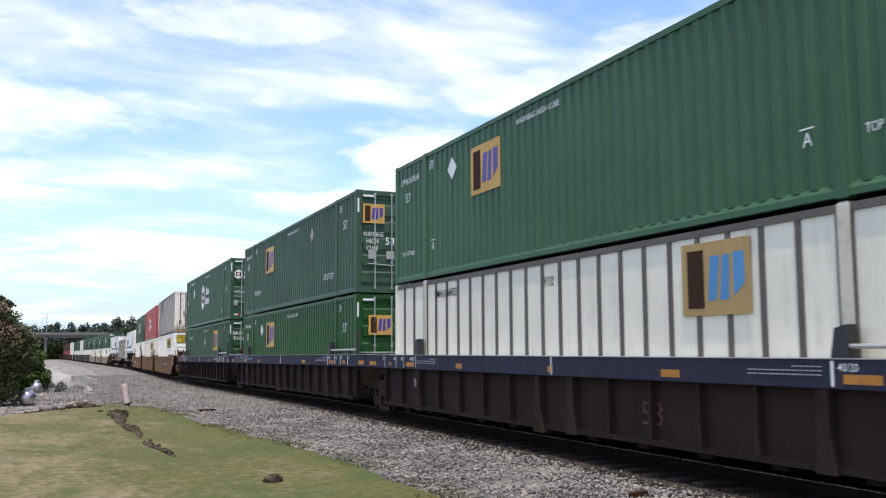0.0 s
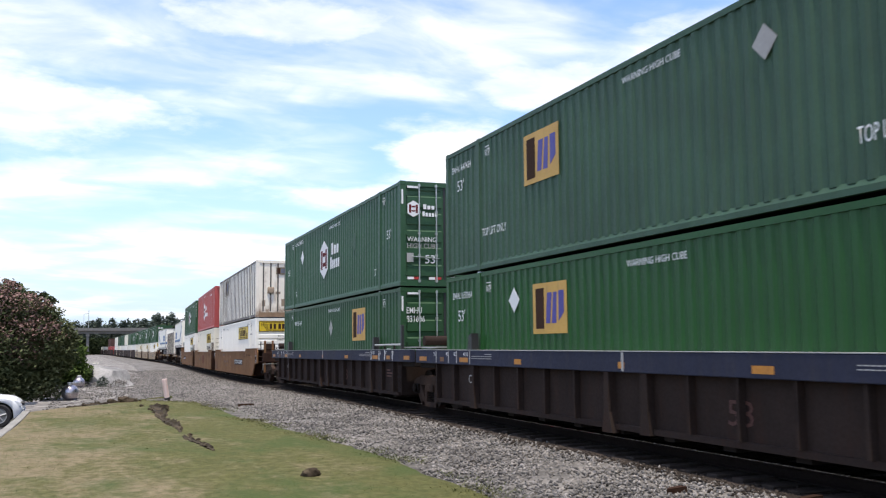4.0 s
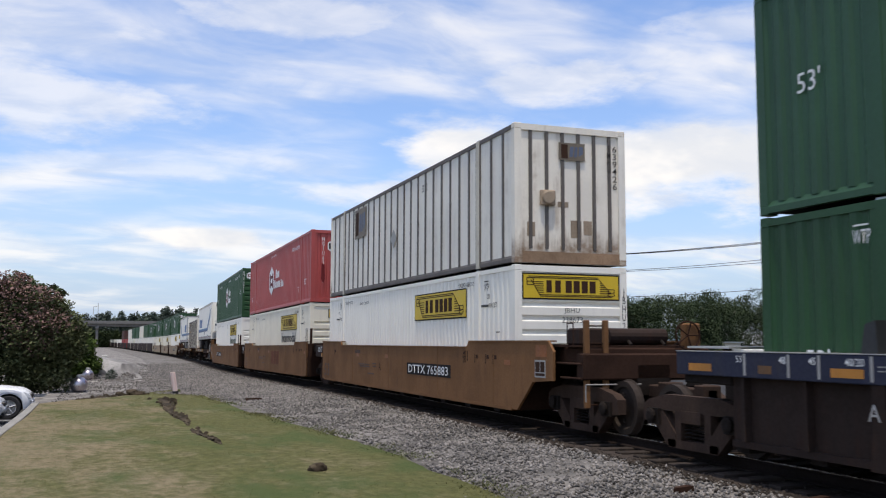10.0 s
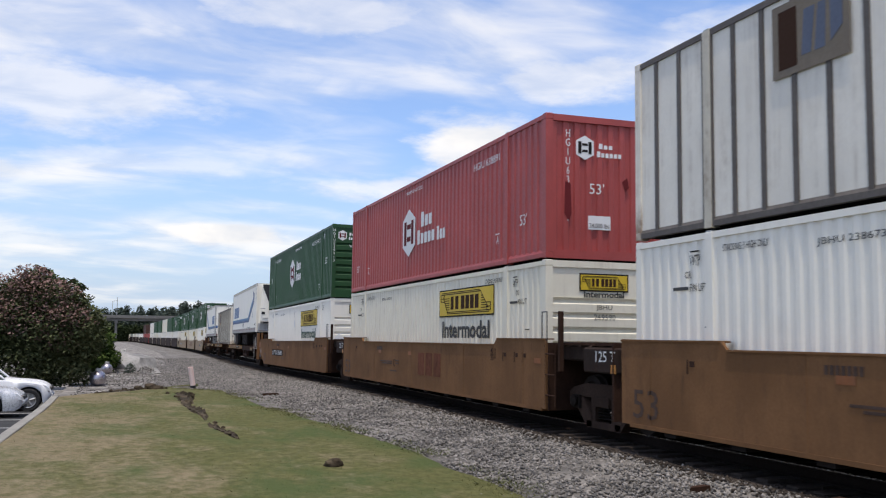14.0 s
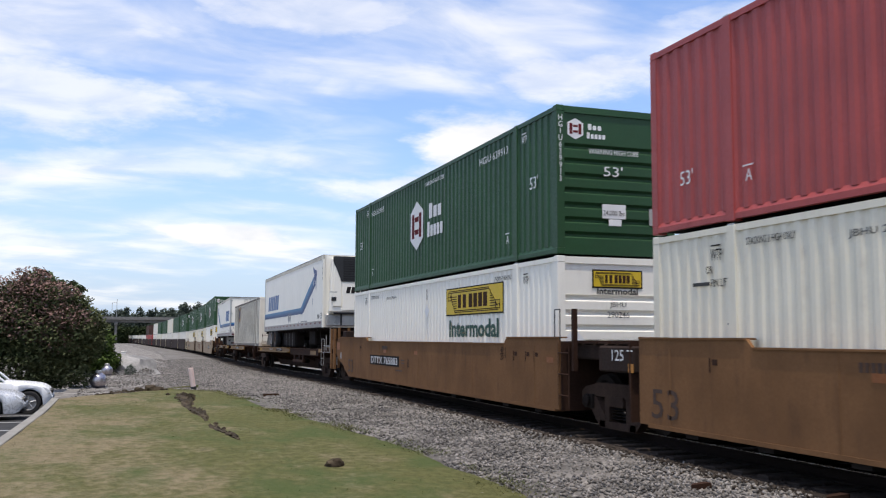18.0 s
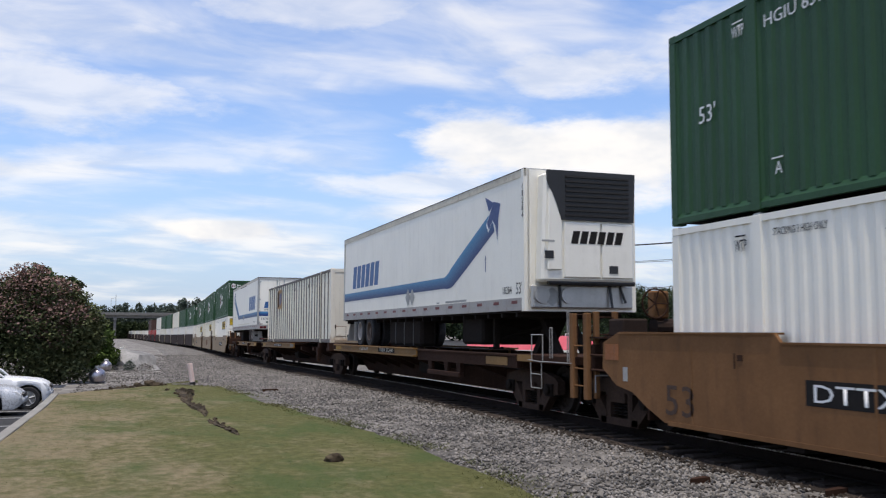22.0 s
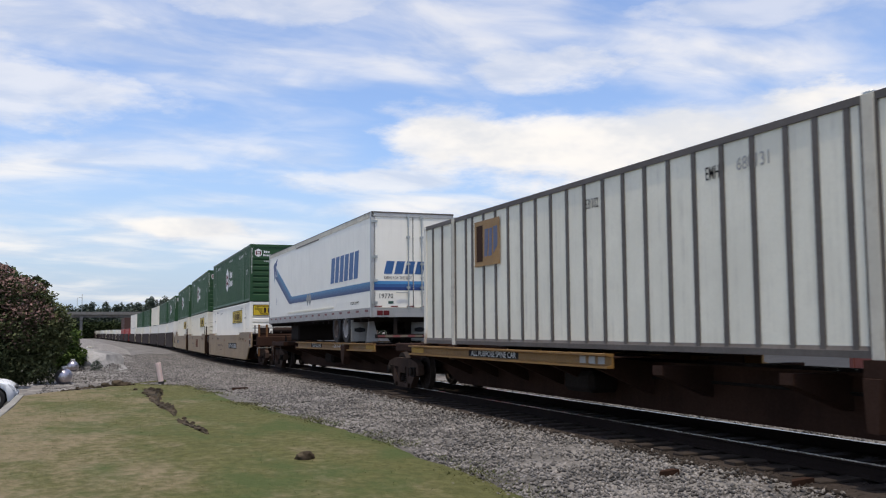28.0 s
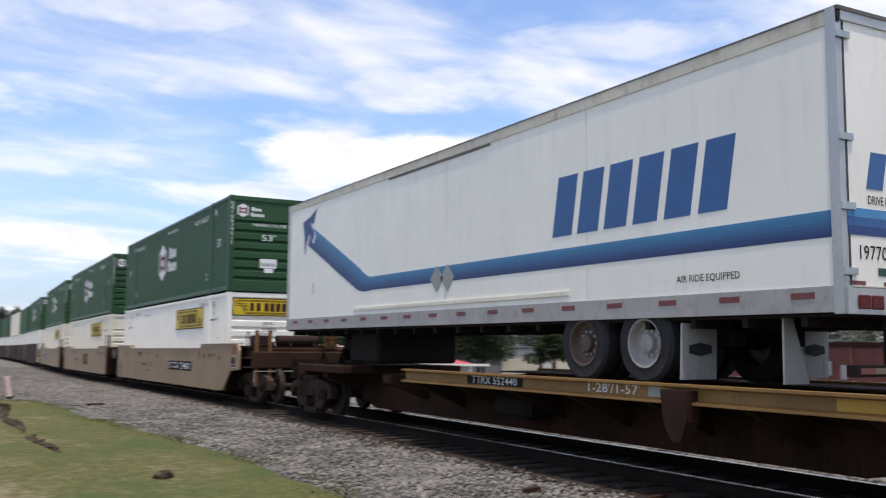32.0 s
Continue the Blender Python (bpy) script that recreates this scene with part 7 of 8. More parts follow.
def build_stones():
    """Loose ballast stones: small angular lumps, joined."""
    rng = np.random.default_rng(3)
    n = 74000
    y = 4.5 + rng.random(n) ** 1.7 * 44
    x0 = np.where(y > 31, 2.9, 4.0)
    x = x0 + rng.random(n) ** 0.9 * (12.2 - x0)
    far = np.clip(y / 40, 0.35, 1)
    edge = np.array([lawn_edge(v) for v in y])
    keep = (x > np.where(y > 34, 0.0, edge) - 0.05 + rng.normal(0, 0.36, n))
    # bare between the rails and over the ties, thicker on the shoulder
    keep &= (x < XT - 1.38) | (rng.random(n) < 0.55)
    # the ends of the ties stay bare
    over = np.abs((y + 6) / 0.52 - np.round((y + 6) / 0.52)) * 0.52 < 0.12
    keep &= ~(over & (x > XT - 1.44) & (x < XT + 1.3) & (rng.random(len(x)) < 0.72))
    x, y, far = x[keep], y[keep], far[keep]
    n = len(x)
    z = np.array([ballast_z(a) for a in x])
    ny = 52000
    yx, yy = -1.2 + rng.random(ny) ** 0.8 * 8.6, 29 + rng.random(ny) ** 1.3 * 62
    bare = np.array([noise.noise(Vector((a * 0.5, b * 0.25, 6.0))) for a, b in zip(yx, yy)])
    ok = (yx > np.array([lawn_edge(v) if v < 36 else -9 for v in yy])) | (yx < np.array([lawn_left(v) for v in yy]))
    ok &= (yx > 3.0) | (rng.random(ny) < 0.60 + 0.8 * bare)
    x, y, far = np.concatenate([x, yx[ok]]), np.concatenate([y, yy[ok]]), np.concatenate([far, rng.uniform(0.0, 0.8, ok.sum())])
    z = np.concatenate([z, np.array([max(yard_place(a, b)[2] - line_z(b), ballast_z(a) if a > 3.0 else -9) for a, b in zip(yx[ok], yy[ok])])])
    x, z = x + np.array([line_x(b) for b in y]), z + np.array([line_z(b) for b in y])
    # the heap of crushed stone
    hr, ha = rng.random(3500) ** 0.5, rng.random(3500) * 6.283
    x, y = np.concatenate([x, 0.25 + hr * 1.75 * np.cos(ha)]), np.concatenate([y, 48.5 + hr * 3.0 * np.sin(ha)])
    z = np.concatenate([z, -0.1 + 0.92 * (1 - hr) ** 0.8])
    far = np.concatenate([far, np.full(3500, 0.6)])
    n = len(x)
    base = np.array([[1, 0, 0], [-1, 0, 0], [0, 1, 0], [0, -1, 0], [0, 0, 1], [0, 0, -1]], float)
    faces = np.array([[0, 2, 4], [2, 1, 4], [1, 3, 4], [3, 0, 4], [2, 0, 5], [1, 2, 5], [3, 1, 5], [0, 3, 5]])
    size = rng.uniform(0.016, 0.038, n) * (1 + 0.4 * far)
    v = base[None] * rng.uniform(0.6, 1.25, (n, 6, 1)) * size[:, None, None] + rng.normal(0, 0.15, (n, 6, 3)) * size[:, None, None]
    a = rng.random(n) * 6.283
    c, s = np.cos(a), np.sin(a)
    vx, vy = v[:, :, 0] * c[:, None] - v[:, :, 1] * s[:, None], v[:, :, 0] * s[:, None] + v[:, :, 1] * c[:, None]
    tilt = rng.normal(0, 0.5, n)
    vz = v[:, :, 2] * 0.75 * np.cos(tilt)[:, None] + vx * np.sin(tilt)[:, None]
    co = np.stack([vx + x[:, None], vy + y[:, None], vz + (z + size * 0.3)[:, None]], -1).reshape(-1, 3)
    fc = (faces[None] + (np.arange(n) * 6)[:, None, None]).reshape(-1, 3)
    # stones in this band take the stain and the painted train shade
    oily_shaded = np.abs(x - XT - np.array([line_x(b) for b in y])) + rng.normal(0, 0.22, n) < 1.82
    me = bpy.data.meshes.new("ballast_stones")
    me.vertices.add(len(co)), me.loops.add(fc.size), me.polygons.add(len(fc))
    me.vertices.foreach_set("co", co.ravel())
    me.loops.foreach_set("vertex_index", fc.ravel().astype(np.int32))
    me.polygons.foreach_set("loop_start", np.arange(0, fc.size, 3, dtype=np.int32))
    me.update(calc_edges=True)
    me.materials.append(GRAVEL), me.materials.append(OILY_SHADE_STONE)
    me.polygons.foreach_set("material_index", np.repeat(oily_shaded, 8).astype(np.int32))
    tagged(new("ballast_stones", me), "loose angular grey ballast stones beside the rails", "stones", kind="stuff")


def build_blades():
    """Short mown grass lying over the lawn, ragged and longer along its edge."""
    rng = np.random.default_rng(8)
    n = 5000
    y = 6.0 + rng.random(n) ** 1.5 * 25
    lo = np.array([lawn_left(v) for v in y])
    hi = np.array([lawn_edge(v) for v in y])
    x = lo + rng.random(n) * (np.maximum(hi, lo + 0.3) + rng.normal(0, 0.22, n) - lo)
    # tufts that creep out on to the stones
    m = 9000
    ye = 6.0 + rng.random(m) ** 1.5 * 27
    he = np.array([lawn_edge(v) for v in ye])
    xe = he + rng.normal(0, 0.20, m) - 0.05
    x, y, hi = np.concatenate([x, xe]), np.concatenate([y, ye]), np.concatenate([hi, he])
    dens = np.array([noise.noise(Vector((a * 1.3, b * 0.9, 9))) for a, b in zip(x, y)])
    edge = hi - x < 0.45
    keep = ~edge | (rng.random(len(x)) < 0.45 + 1.2 * dens)
    x, y, dens, edge = x[keep], y[keep], dens[keep], edge[keep]
    n = len(x)
    z = np.array([height_lawn(a, b) for a, b in zip(x, y)])
    h = rng.uniform(0.007, 0.016, n) * (1 + 0.6 * dens) * np.where(edge, 2.3, 1.0)
    w = rng.uniform(0.003, 0.006, n) * (0.8 + y / 16)
    a = rng.random(n) * 6.283
    lean = rng.normal(0, 1.5, (n, 2)) * h[:, None]
    c, s = np.cos(a) * w, np.sin(a) * w
    p0 = np.stack([x - c, y - s, z - 0.003], -1)
    p1 = np.stack([x + c, y + s, z - 0.003], -1)
    p2 = np.stack([x + lean[:, 0], y + lean[:, 1], z + h], -1)
    co = np.stack([p0, p1, p2], 1).reshape(-1, 3)
    fc = np.arange(n * 3, dtype=np.int32)
    me = bpy.data.meshes.new("grass_blades")
    me.vertices.add(len(co)), me.loops.add(len(fc)), me.polygons.add(n)
    me.vertices.foreach_set("co", co.ravel())
    me.loops.foreach_set("vertex_index", fc)
    me.polygons.foreach_set("loop_start", np.arange(0, n * 3, 3, dtype=np.int32))
    me.update(calc_edges=True)
    me.materials.append(GRASS)
    tagged(new("grass_blades", me), "short green and straw-coloured grass blades", "grass", kind="stuff")


# ---- car park ----
def build_car_park():
    grid_sheet("car_park", np.linspace(-40, 0, 20), np.linspace(-14, 36, 40), lambda u, v: (kerb_x(v) + u, v, park_z(v)), ASPHALT, "dark asphalt car park with painted bay lines", "car park")
    ys = np.linspace(-10, 28.3, 14)
    e = tagged(new("kerb"), "pale concrete kerb between lawn and car park", "kerb", kind="structure")
    for a, b in zip(ys, ys[1:]):
        bm = bmesh.new()
        prism(bm, [(kerb_x(a) - 0.02, a + 0.01), (kerb_x(a) + 0.17, a + 0.01), (kerb_x(b) + 0.17, b - 0.01), (kerb_x(b) - 0.02, b - 0.01)], "z", park_z(b) - 0.12, 0.012)
        part("kerb_stone", bm, CONCRETE, e, soft=0.012)
    # the kerb turns away at its far end
    for k in range(9):
        bm = bmesh.new()
        x0, x1 = kerb_x(31) - 0.02 - k * 1.2, kerb_x(31) - 0.02 - (k + 1) * 1.2 + 0.02
        prism(bm, [(x1, 32.8 + k * 0.05), (x0, 32.8 + k * 0.05), (x0, 32.99 + k * 0.05), (x1, 32.99 + k * 0.05)], "z", -0.75, -0.35)
        part("kerb_stone", bm, CONCRETE, e, soft=0.012)
    lines = tagged(new("bay_lines"), "white painted parking bay lines on asphalt", "marking", kind="structure")
    for y in (17.8, 20.6, 23.4, 26.2, 29.0):
        box_part("bay_line", INK_PALE, lines, kerb_x(y) - 5.2, kerb_x(y) - 0.25, y - 0.05, y + 0.05, park_z(y) - 0.01, park_z(y) + 0.006)


CAR_SILVER = paint("silver_car_paint", (0.55, 0.56, 0.57), 0.3, metal=0.35, var=0.03, bump=0)
CAR_WHITE = paint("white_car_paint", (0.72, 0.73, 0.74), 0.3, var=0.03, bump=0)
GLASS = paint("tinted_car_glass", (0.025, 0.055, 0.042), 0.08, var=0.05, bump=0)
LAMP_GLASS = paint("clear_lamp_glass", (0.62, 0.63, 0.64), 0.12, var=0.05, bump=0)


def loft(bm, rings):
    vs = [[bm.verts.new(p) for p in r] for r in rings]
    n = len(vs[0])
    for a, b in zip(vs, vs[1:]):
        for i in range(n):
            bm.faces.new((a[i], a[(i + 1) % n], b[(i + 1) % n], b[i]))
    bm.faces.new(vs[0][::-1])
    bm.faces.new(vs[-1])


def parked_car(name, m, tall, m4, label):
    """A car whose nose points along +x; origin on the ground under its middle."""
    e = thing(name, label, "car", "parked cars")
    deck = 0.96 if tall else 0.90
    hood = 0.90 if tall else 0.78
    roof = 1.66 if tall else 1.40
    low = 0.26 if tall else 0.19
    r = 0.335 if tall else 0.315
    half = 0.87
    fx = 1.66 if tall else 1.42

    top = [(-2.27, deck - 0.22), (-2.20, deck - 0.06), (-2.05, deck + 0.01), (-1.0, deck + 0.03), (0.5, deck + 0.01), (0.98, deck - 0.02), (1.55, hood), (1.95, hood - 0.05), (2.15, hood - 0.13), (2.24, hood - 0.24), (2.27, hood - 0.34)]
    rings = []
    for x in sorted(set(np.round(np.concatenate([np.linspace(-2.27, 2.27, 46), np.linspace(fx - r - 0.06, fx + r + 0.06, 17), np.linspace(-1.38 - r - 0.06, -1.38 + r + 0.06, 17)]), 3))):
        up = float(np.interp(x, [p[0] for p in top], [p[1] for p in top]))
        lo = low + 0.30 * max(0.0, (abs(x) - 2.12) / 0.15) ** 1.5
        for c in (-1.38, fx):
            if abs(x - c) < r + 0.055:
                lo = max(lo, r + math.sqrt((r + 0.055) ** 2 - (x - c) ** 2))
        f = max(0.0, abs(x) - 1.70) / 0.57
        w = half * (1 - 0.05 * f - 0.15 * f ** 3)
        lo = min(lo, up - 0.06)
        m1 = lo + (up - lo) * 0.30
        m2 = lo + (up - lo) * 0.72
        rings.append([(x, -w * 0.97, lo), (x, w * 0.97, lo), (x, w, m1), (x, w * 0.985, m2), (x, w * 0.93, up - min(0.05, (up - lo) * 0.15)), (x, w * 0.84, up), (x, 0, up + 0.025), (x, -w * 0.84, up), (x, -w * 0.93, up - min(0.05, (up - lo) * 0.15)), (x, -w * 0.985, m2), (x, -w, m1)])
    bm = bmesh.new()
    loft(bm, rings)
    body = part("body", bm, m, e, smooth_faces=True)
    box_part("wheel_well", BLACK, body, -1.85, 1.90, -0.60, 0.60, low + 0.03, r * 2 - 0.02)
    x_tail = -2.05 if tall else -1.75
    cab = [(x_tail, 0.70, deck + 0.02), (-1.85 if tall else -1.1, 0.62, roof - 0.05), (-0.7, 0.63, roof), (0.15, 0.62, roof - 0.03), (0.98, 0.72, deck - 0.01)]
    bm = bmesh.new()
    loft(bm, [[(x, -0.77, deck - 0.05), (x, 0.77, deck - 0.05), (x, w, max(z, deck - 0.02)), (x, -w, max(z, deck - 0.02))] for x, w, z in cab])
    part("cabin_glass", bm, GLASS, e, "green-tinted windows")
    bm = bmesh.new()
    loft(bm, [[(x, -w * 1.0, z - 0.01), (x, w * 1.0, z - 0.01), (x, w * 0.86, z + 0.04), (x, -w * 0.86, z + 0.04)] for x, w, z in cab[1:4]])
    part("roof", bm, m, e)
    for x0, z0, x1, z1 in ((cab[0][0], deck, cab[1][0], roof - 0.04), (0.99, deck - 0.02, 0.15, roof - 0.02), (-0.55, deck, -0.62, roof)):
        for s in (-1, 1):
            rod_part("window_pillar", m, e, [((x0, s * 0.75, z0), (x1, s * 0.635, z1))], 0.035, n=6)
    for x in (-1.38, fx):
        for s in (-1, 1):
            c0 = s * 0.765
            bm = bmesh.new()
            lathe(bm, [(0.20, c0 - 0.10), (r - 0.03, c0 - 0.105), (r, c0 - 0.07), (r, c0 + 0.07), (r - 0.03, c0 + 0.105), (0.20, c0 + 0.10), (0.20, c0 - 0.10)], (x, 0, r), 28, "y", True, True)
            w = part("tyre", bm, RUBBER, e)
            bm = bmesh.new()
            lathe(bm, [(0.215, c0 + s * 0.106), (0.20, c0 + s * 0.10), (0.19, c0 + s * 0.03), (0.06, c0 + s * 0.035), (0.05, c0 + s * 0.09), (0.01, c0 + s * 0.092)], (x, 0, r), 24, "y", True, True)
            for a in range(5):
                c, sn = math.cos(a * 1.2566 + 0.3), math.sin(a * 1.2566 + 0.3)
                rod(bm, (x + c * 0.04, c0 + s * 0.085, r + sn * 0.04), (x + c * 0.20, c0 + s * 0.085, r + sn * 0.20), 0.026, 6)
            part("rim", bm, ALU, w, "silver spoked rim")
    for s in (-1, 1):
        bm = bmesh.new()
        prism(bm, [(1.95, hood - 0.10), (2.12, hood - 0.13), (2.22, hood - 0.21), (2.24, hood - 0.33), (2.02, hood - 0.29)], "y", *sorted((s * 0.44, s * 0.762)))
        part("headlamp", bm, LAMP_GLASS, e, "clear headlamp", soft=0.02)
        box_part("mirror", m, e, 0.62, 0.78, *sorted((s * 0.80, s * 0.98)), deck + 0.02, deck + 0.15, soft=0.03)
        box_part("door_handle", BLACK, e, -0.5, -0.32, *sorted((s * 0.845, s * 0.862)), deck - 0.20, deck - 0.16)
        box_part("side_trim", BLACK if tall else m, e, -0.90, 0.92, *sorted((s * 0.86, s * 0.882)), low + 0.16, low + 0.24, soft=0.008)
        for x in (-0.62, 0.52):
            box_part("door_seam", BLACK, e, x, x + 0.012, *sorted((s * 0.85, s * 0.8715)), low + 0.1, deck - 0.30)
    box_part("bumper", m, e, 2.12, 2.30, -0.60, 0.60, low + 0.12, low + 0.28, soft=0.04)
    box_part("bumper_intake", BLACK, e, 2.20, 2.285, -0.50, 0.50, low + 0.02, low + 0.10, soft=0.015)
    box_part("grille", BLACK, e, 2.18, 2.285, -0.38, 0.38, hood - 0.32, hood - 0.20, soft=0.02)
    e.matrix_basis = m4
    return e


# ---- bush and trees ----
def leaf_cloud(name, blobs, n, size, m, seed, parent=None, label="", flat=0.8):
    """Leaf clumps spread through overlapping irregular lumps (x, y, z, rx, ry, rz), thicker near their skin."""
    rng = np.random.default_rng(seed)
    vol = np.array([b[3] * b[4] * b[5] for b in blobs]) ** 0.67
    pick = rng.choice(len(blobs), n, p=vol / vol.sum())
    b = np.array(blobs)[pick]
    d = rng.normal(size=(n, 3))
    d /= np.linalg.norm(d, axis=1)[:, None]
    r = rng.uniform(0.25, 1.0, n) ** 0.45 * (1 + 0.13 * np.sin(d[:, 0] * 7 + pick) * np.cos(d[:, 2] * 6 + pick * 2)) * rng.uniform(0.9, 1.1, n)
    p = b[:, :3] + d * b[:, 3:] * r[:, None]
    p = p[p[:, 2] > 0.05]
    n = len(p)
    a, t = rng.random(n) * 6.283, rng.normal(0, 0.8, n)
    ux = np.stack([np.cos(a), np.sin(a), np.sin(t) * 0.6], -1)
    uy = np.stack([-np.sin(a) * np.cos(t), np.cos(a) * np.cos(t), np.sin(t) + 0.3], -1)
    s = rng.uniform(0.55, 1.3, n)[:, None] * size
    mid = rng.normal(0, 0.25, (n, 3)) * s
    q = np.stack([p - ux * s, p - uy * s * 0.55 + mid * 0.4, p + ux * s * 0.9, p + uy * s * 0.55 + mid * 0.4], 1).reshape(-1, 3)
    idx = np.arange(n) * 4
    fc = np.stack([idx, idx + 1, idx + 3, idx + 1, idx + 2, idx + 3], -1).reshape(-1, 3).astype(np.int32)
    me = bpy.data.meshes.new(name)
    me.vertices.add(len(q)), me.loops.add(fc.size), me.polygons.add(len(fc))
    me.vertices.foreach_set("co", q.ravel())
    me.loops.foreach_set("vertex_index", fc.ravel())
    me.polygons.foreach_set("loop_start", np.arange(0, fc.size, 3, dtype=np.int32))
    me.update(calc_edges=True)
    me.materials.append(m)
    ob = new(name, me)
    ob.parent = parent
    return tagged(ob, label)


LEAF_DARK = blades_material("dark_bush_leaf", (0.020, 0.034, 0.016), (0.075, 0.095, 0.040))
LEAF_SHRUB = blades_material("brownish_shrub_leaf", (0.038, 0.054, 0.023), (0.140, 0.150, 0.070))
LEAF_BRIGHT = blades_material("bright_shrub_leaf", (0.040, 0.070, 0.015), (0.090, 0.130, 0.034))
LEAF_TREE = blades_material("tree_leaf", (0.030, 0.045, 0.021), (0.050, 0.068, 0.031))
# paler, bluer leaf colour with the haze of distance painted in
LEAF_FAR = blades_material("painted_haze_leaf", (0.050, 0.066, 0.052), (0.085, 0.105, 0.080))
BLOSSOM = blades_material("dusky_pink_blossom", (0.11, 0.070, 0.058), (0.34, 0.215, 0.185))


def tree(name, x, y, h, r, seed, m, n=2200, size=0.35, label="", category="tree"):
    rnd = random.Random(seed)
    e = thing(name, label, category, "trees beyond the line")
    e.location = (x, y, -0.3)
    bm = bmesh.new()
    rod(bm, (0, 0, 0), (rnd.uniform(-0.3, 0.3), 0.1, h * 0.45), h * 0.028, 8, h * 0.016)
    for k in range(5):
        a = rnd.uniform(0, 6.28)
        rod(bm, (0, 0, h * (0.28 + 0.05 * k)), (math.cos(a) * r * 0.6, math.sin(a) * r * 0.6, h * (0.55 + 0.06 * k)), h * 0.012, 6, h * 0.004)
    part("trunk", bm, BARK, e)
    blobs = [(rnd.uniform(-0.55, 0.55) * r, rnd.uniform(-0.55, 0.55) * r, h * rnd.uniform(0.35, 0.86), r * rnd.uniform(0.35, 0.6), r * rnd.uniform(0.35, 0.6), h * rnd.uniform(0.09, 0.17)) for _ in range(13)]
    blobs.append((0, 0, h * 0.86, r * 0.4, r * 0.4, h * 0.13))
    leaf_cloud("crown", blobs, n, size, m, seed, e)
    return e


def build_bush():
    e = thing("flowering_shrub", "large dark-leaved shrub with dusky pink blossom", "shrub")
    e.location = (-2.68, 35.0, -0.1)
    bm = bmesh.new()
    rnd = random.Random(4)
    for k in range(7):
        a = k * 0.9
        rod(bm, (math.cos(a) * 0.3, math.sin(a) * 0.3, 0), (math.cos(a) * 1.2, math.sin(a) * 1.1, 2.6 + 0.2 * (k % 3)), 0.07, 7, 0.02)
    part("stem", bm, BARK, e)
    blobs = [(0.0, 0, 1.9, 1.9, 1.7, 1.4), (1.15, -0.2, 1.95, 1.1, 1.2, 0.95), (-1.6, 0, 1.9, 1.6, 1.5, 1.4), (0.5, 0, 2.85, 1.4, 1.2, 0.75), (-0.9, 0.2, 3.0, 1.3, 1.0, 0.65), (-0.1, 0.1, 3.45, 0.7, 0.7, 0.45),
             (0.6, 0, 1.2, 0.85, 1.0, 0.9), (1.45, 0, 2.25, 0.95, 0.9, 0.75), (-2.6, 0, 1.9, 1.6, 1.2, 1.5), (-3.6, 0, 1.6, 1.5, 1.2, 1.4), (0.75, -0.1, 0.7, 1.05, 1.0, 0.75), (-0.6, -0.4, 0.8, 1.7, 1.2, 0.8), (1.35, 0.2, 1.35, 0.85, 0.8, 0.7), (1.0, 0.1, 0.45, 1.05, 0.9, 0.5), (1.75, 0.3, 1.75, 0.65, 0.8, 0.75)]
    leaf_cloud("foliage", blobs, 68000, 0.062, LEAF_SHRUB, 11, e)
    tips = [(b[0] + rnd.uniform(-0.2, 0.2), b[1] - 0.5, b[2] + 0.45, b[3] * 0.9, b[4] * 0.7, b[5] * 0.6) for b in blobs[:7]]
    leaf_cloud("blossom", tips, 10500, 0.055, BLOSSOM, 12, e, "dusky pink flower heads")
    s = thing("low_shrub", "bright green low shrub beside the dark shrub", "shrub")
    s.location = (-0.72, 46.5, -0.1)
    bm = bmesh.new()
    for k in range(5):
        rod(bm, (0.1 * k - 0.2, 0, 0), (0.35 * k - 0.7, 0.1, 1.3), 0.03, 6, 0.01)
    part("stem", bm, BARK, s)
    leaf_cloud("foliage", [(-0.3, 0, 0.9, 1.0, 0.9, 0.9), (0.35, 0, 0.6, 0.7, 0.8, 0.6), (0.0, 0, 1.5, 0.7, 0.7, 0.6)], 6500, 0.085, LEAF_BRIGHT, 13, s)
    t = tree("tree", -3.4, 47.0, 5.1, 1.9, 21, LEAF_DARK, 5200, 0.15, "dark leafy tree behind the flowering shrub")
    hedge = thing("hedge", "dark clipped hedge behind the car park", "hedge")
    hedge.location = (-14, 33.5, -0.15)
    leaf_cloud("foliage", [(k * 1.6 - 7, 0, 0.8, 1.3, 0.9, 0.9) for k in range(11)], 9000, 0.12, LEAF_DARK, 31, hedge)
    bm = bmesh.new()
    for k in range(10):
        rod(bm, (k * 1.6 - 7, 0, 0), (k * 1.6 - 7, 0, 0.8), 0.04, 6)
    part("stem", bm, BARK, hedge)


# ---- small things on the lawn and in the yard ----
def lump(name, x, y, z, sx, sy, sz, m, seed, label, category):
    bm = bmesh.new()
    bmesh.ops.create_icosphere(bm, subdivisions=3, radius=1)
    off = Vector((seed * 3.1, seed * 1.7, 0))
    for v in bm.verts:
        d = 1 + 0.35 * noise.noise(v.co * 1.7 + off) + 0.18 * noise.noise(v.co * 4.5 + off)
        v.co = Vector((v.co.x * sx * d, v.co.y * sy * d, max(v.co.z * d, -0.35) * sz))
    e = part(name, bm, m, smooth_faces=True)
    e.location = (x, y, z)
    return tagged(e, label, category)


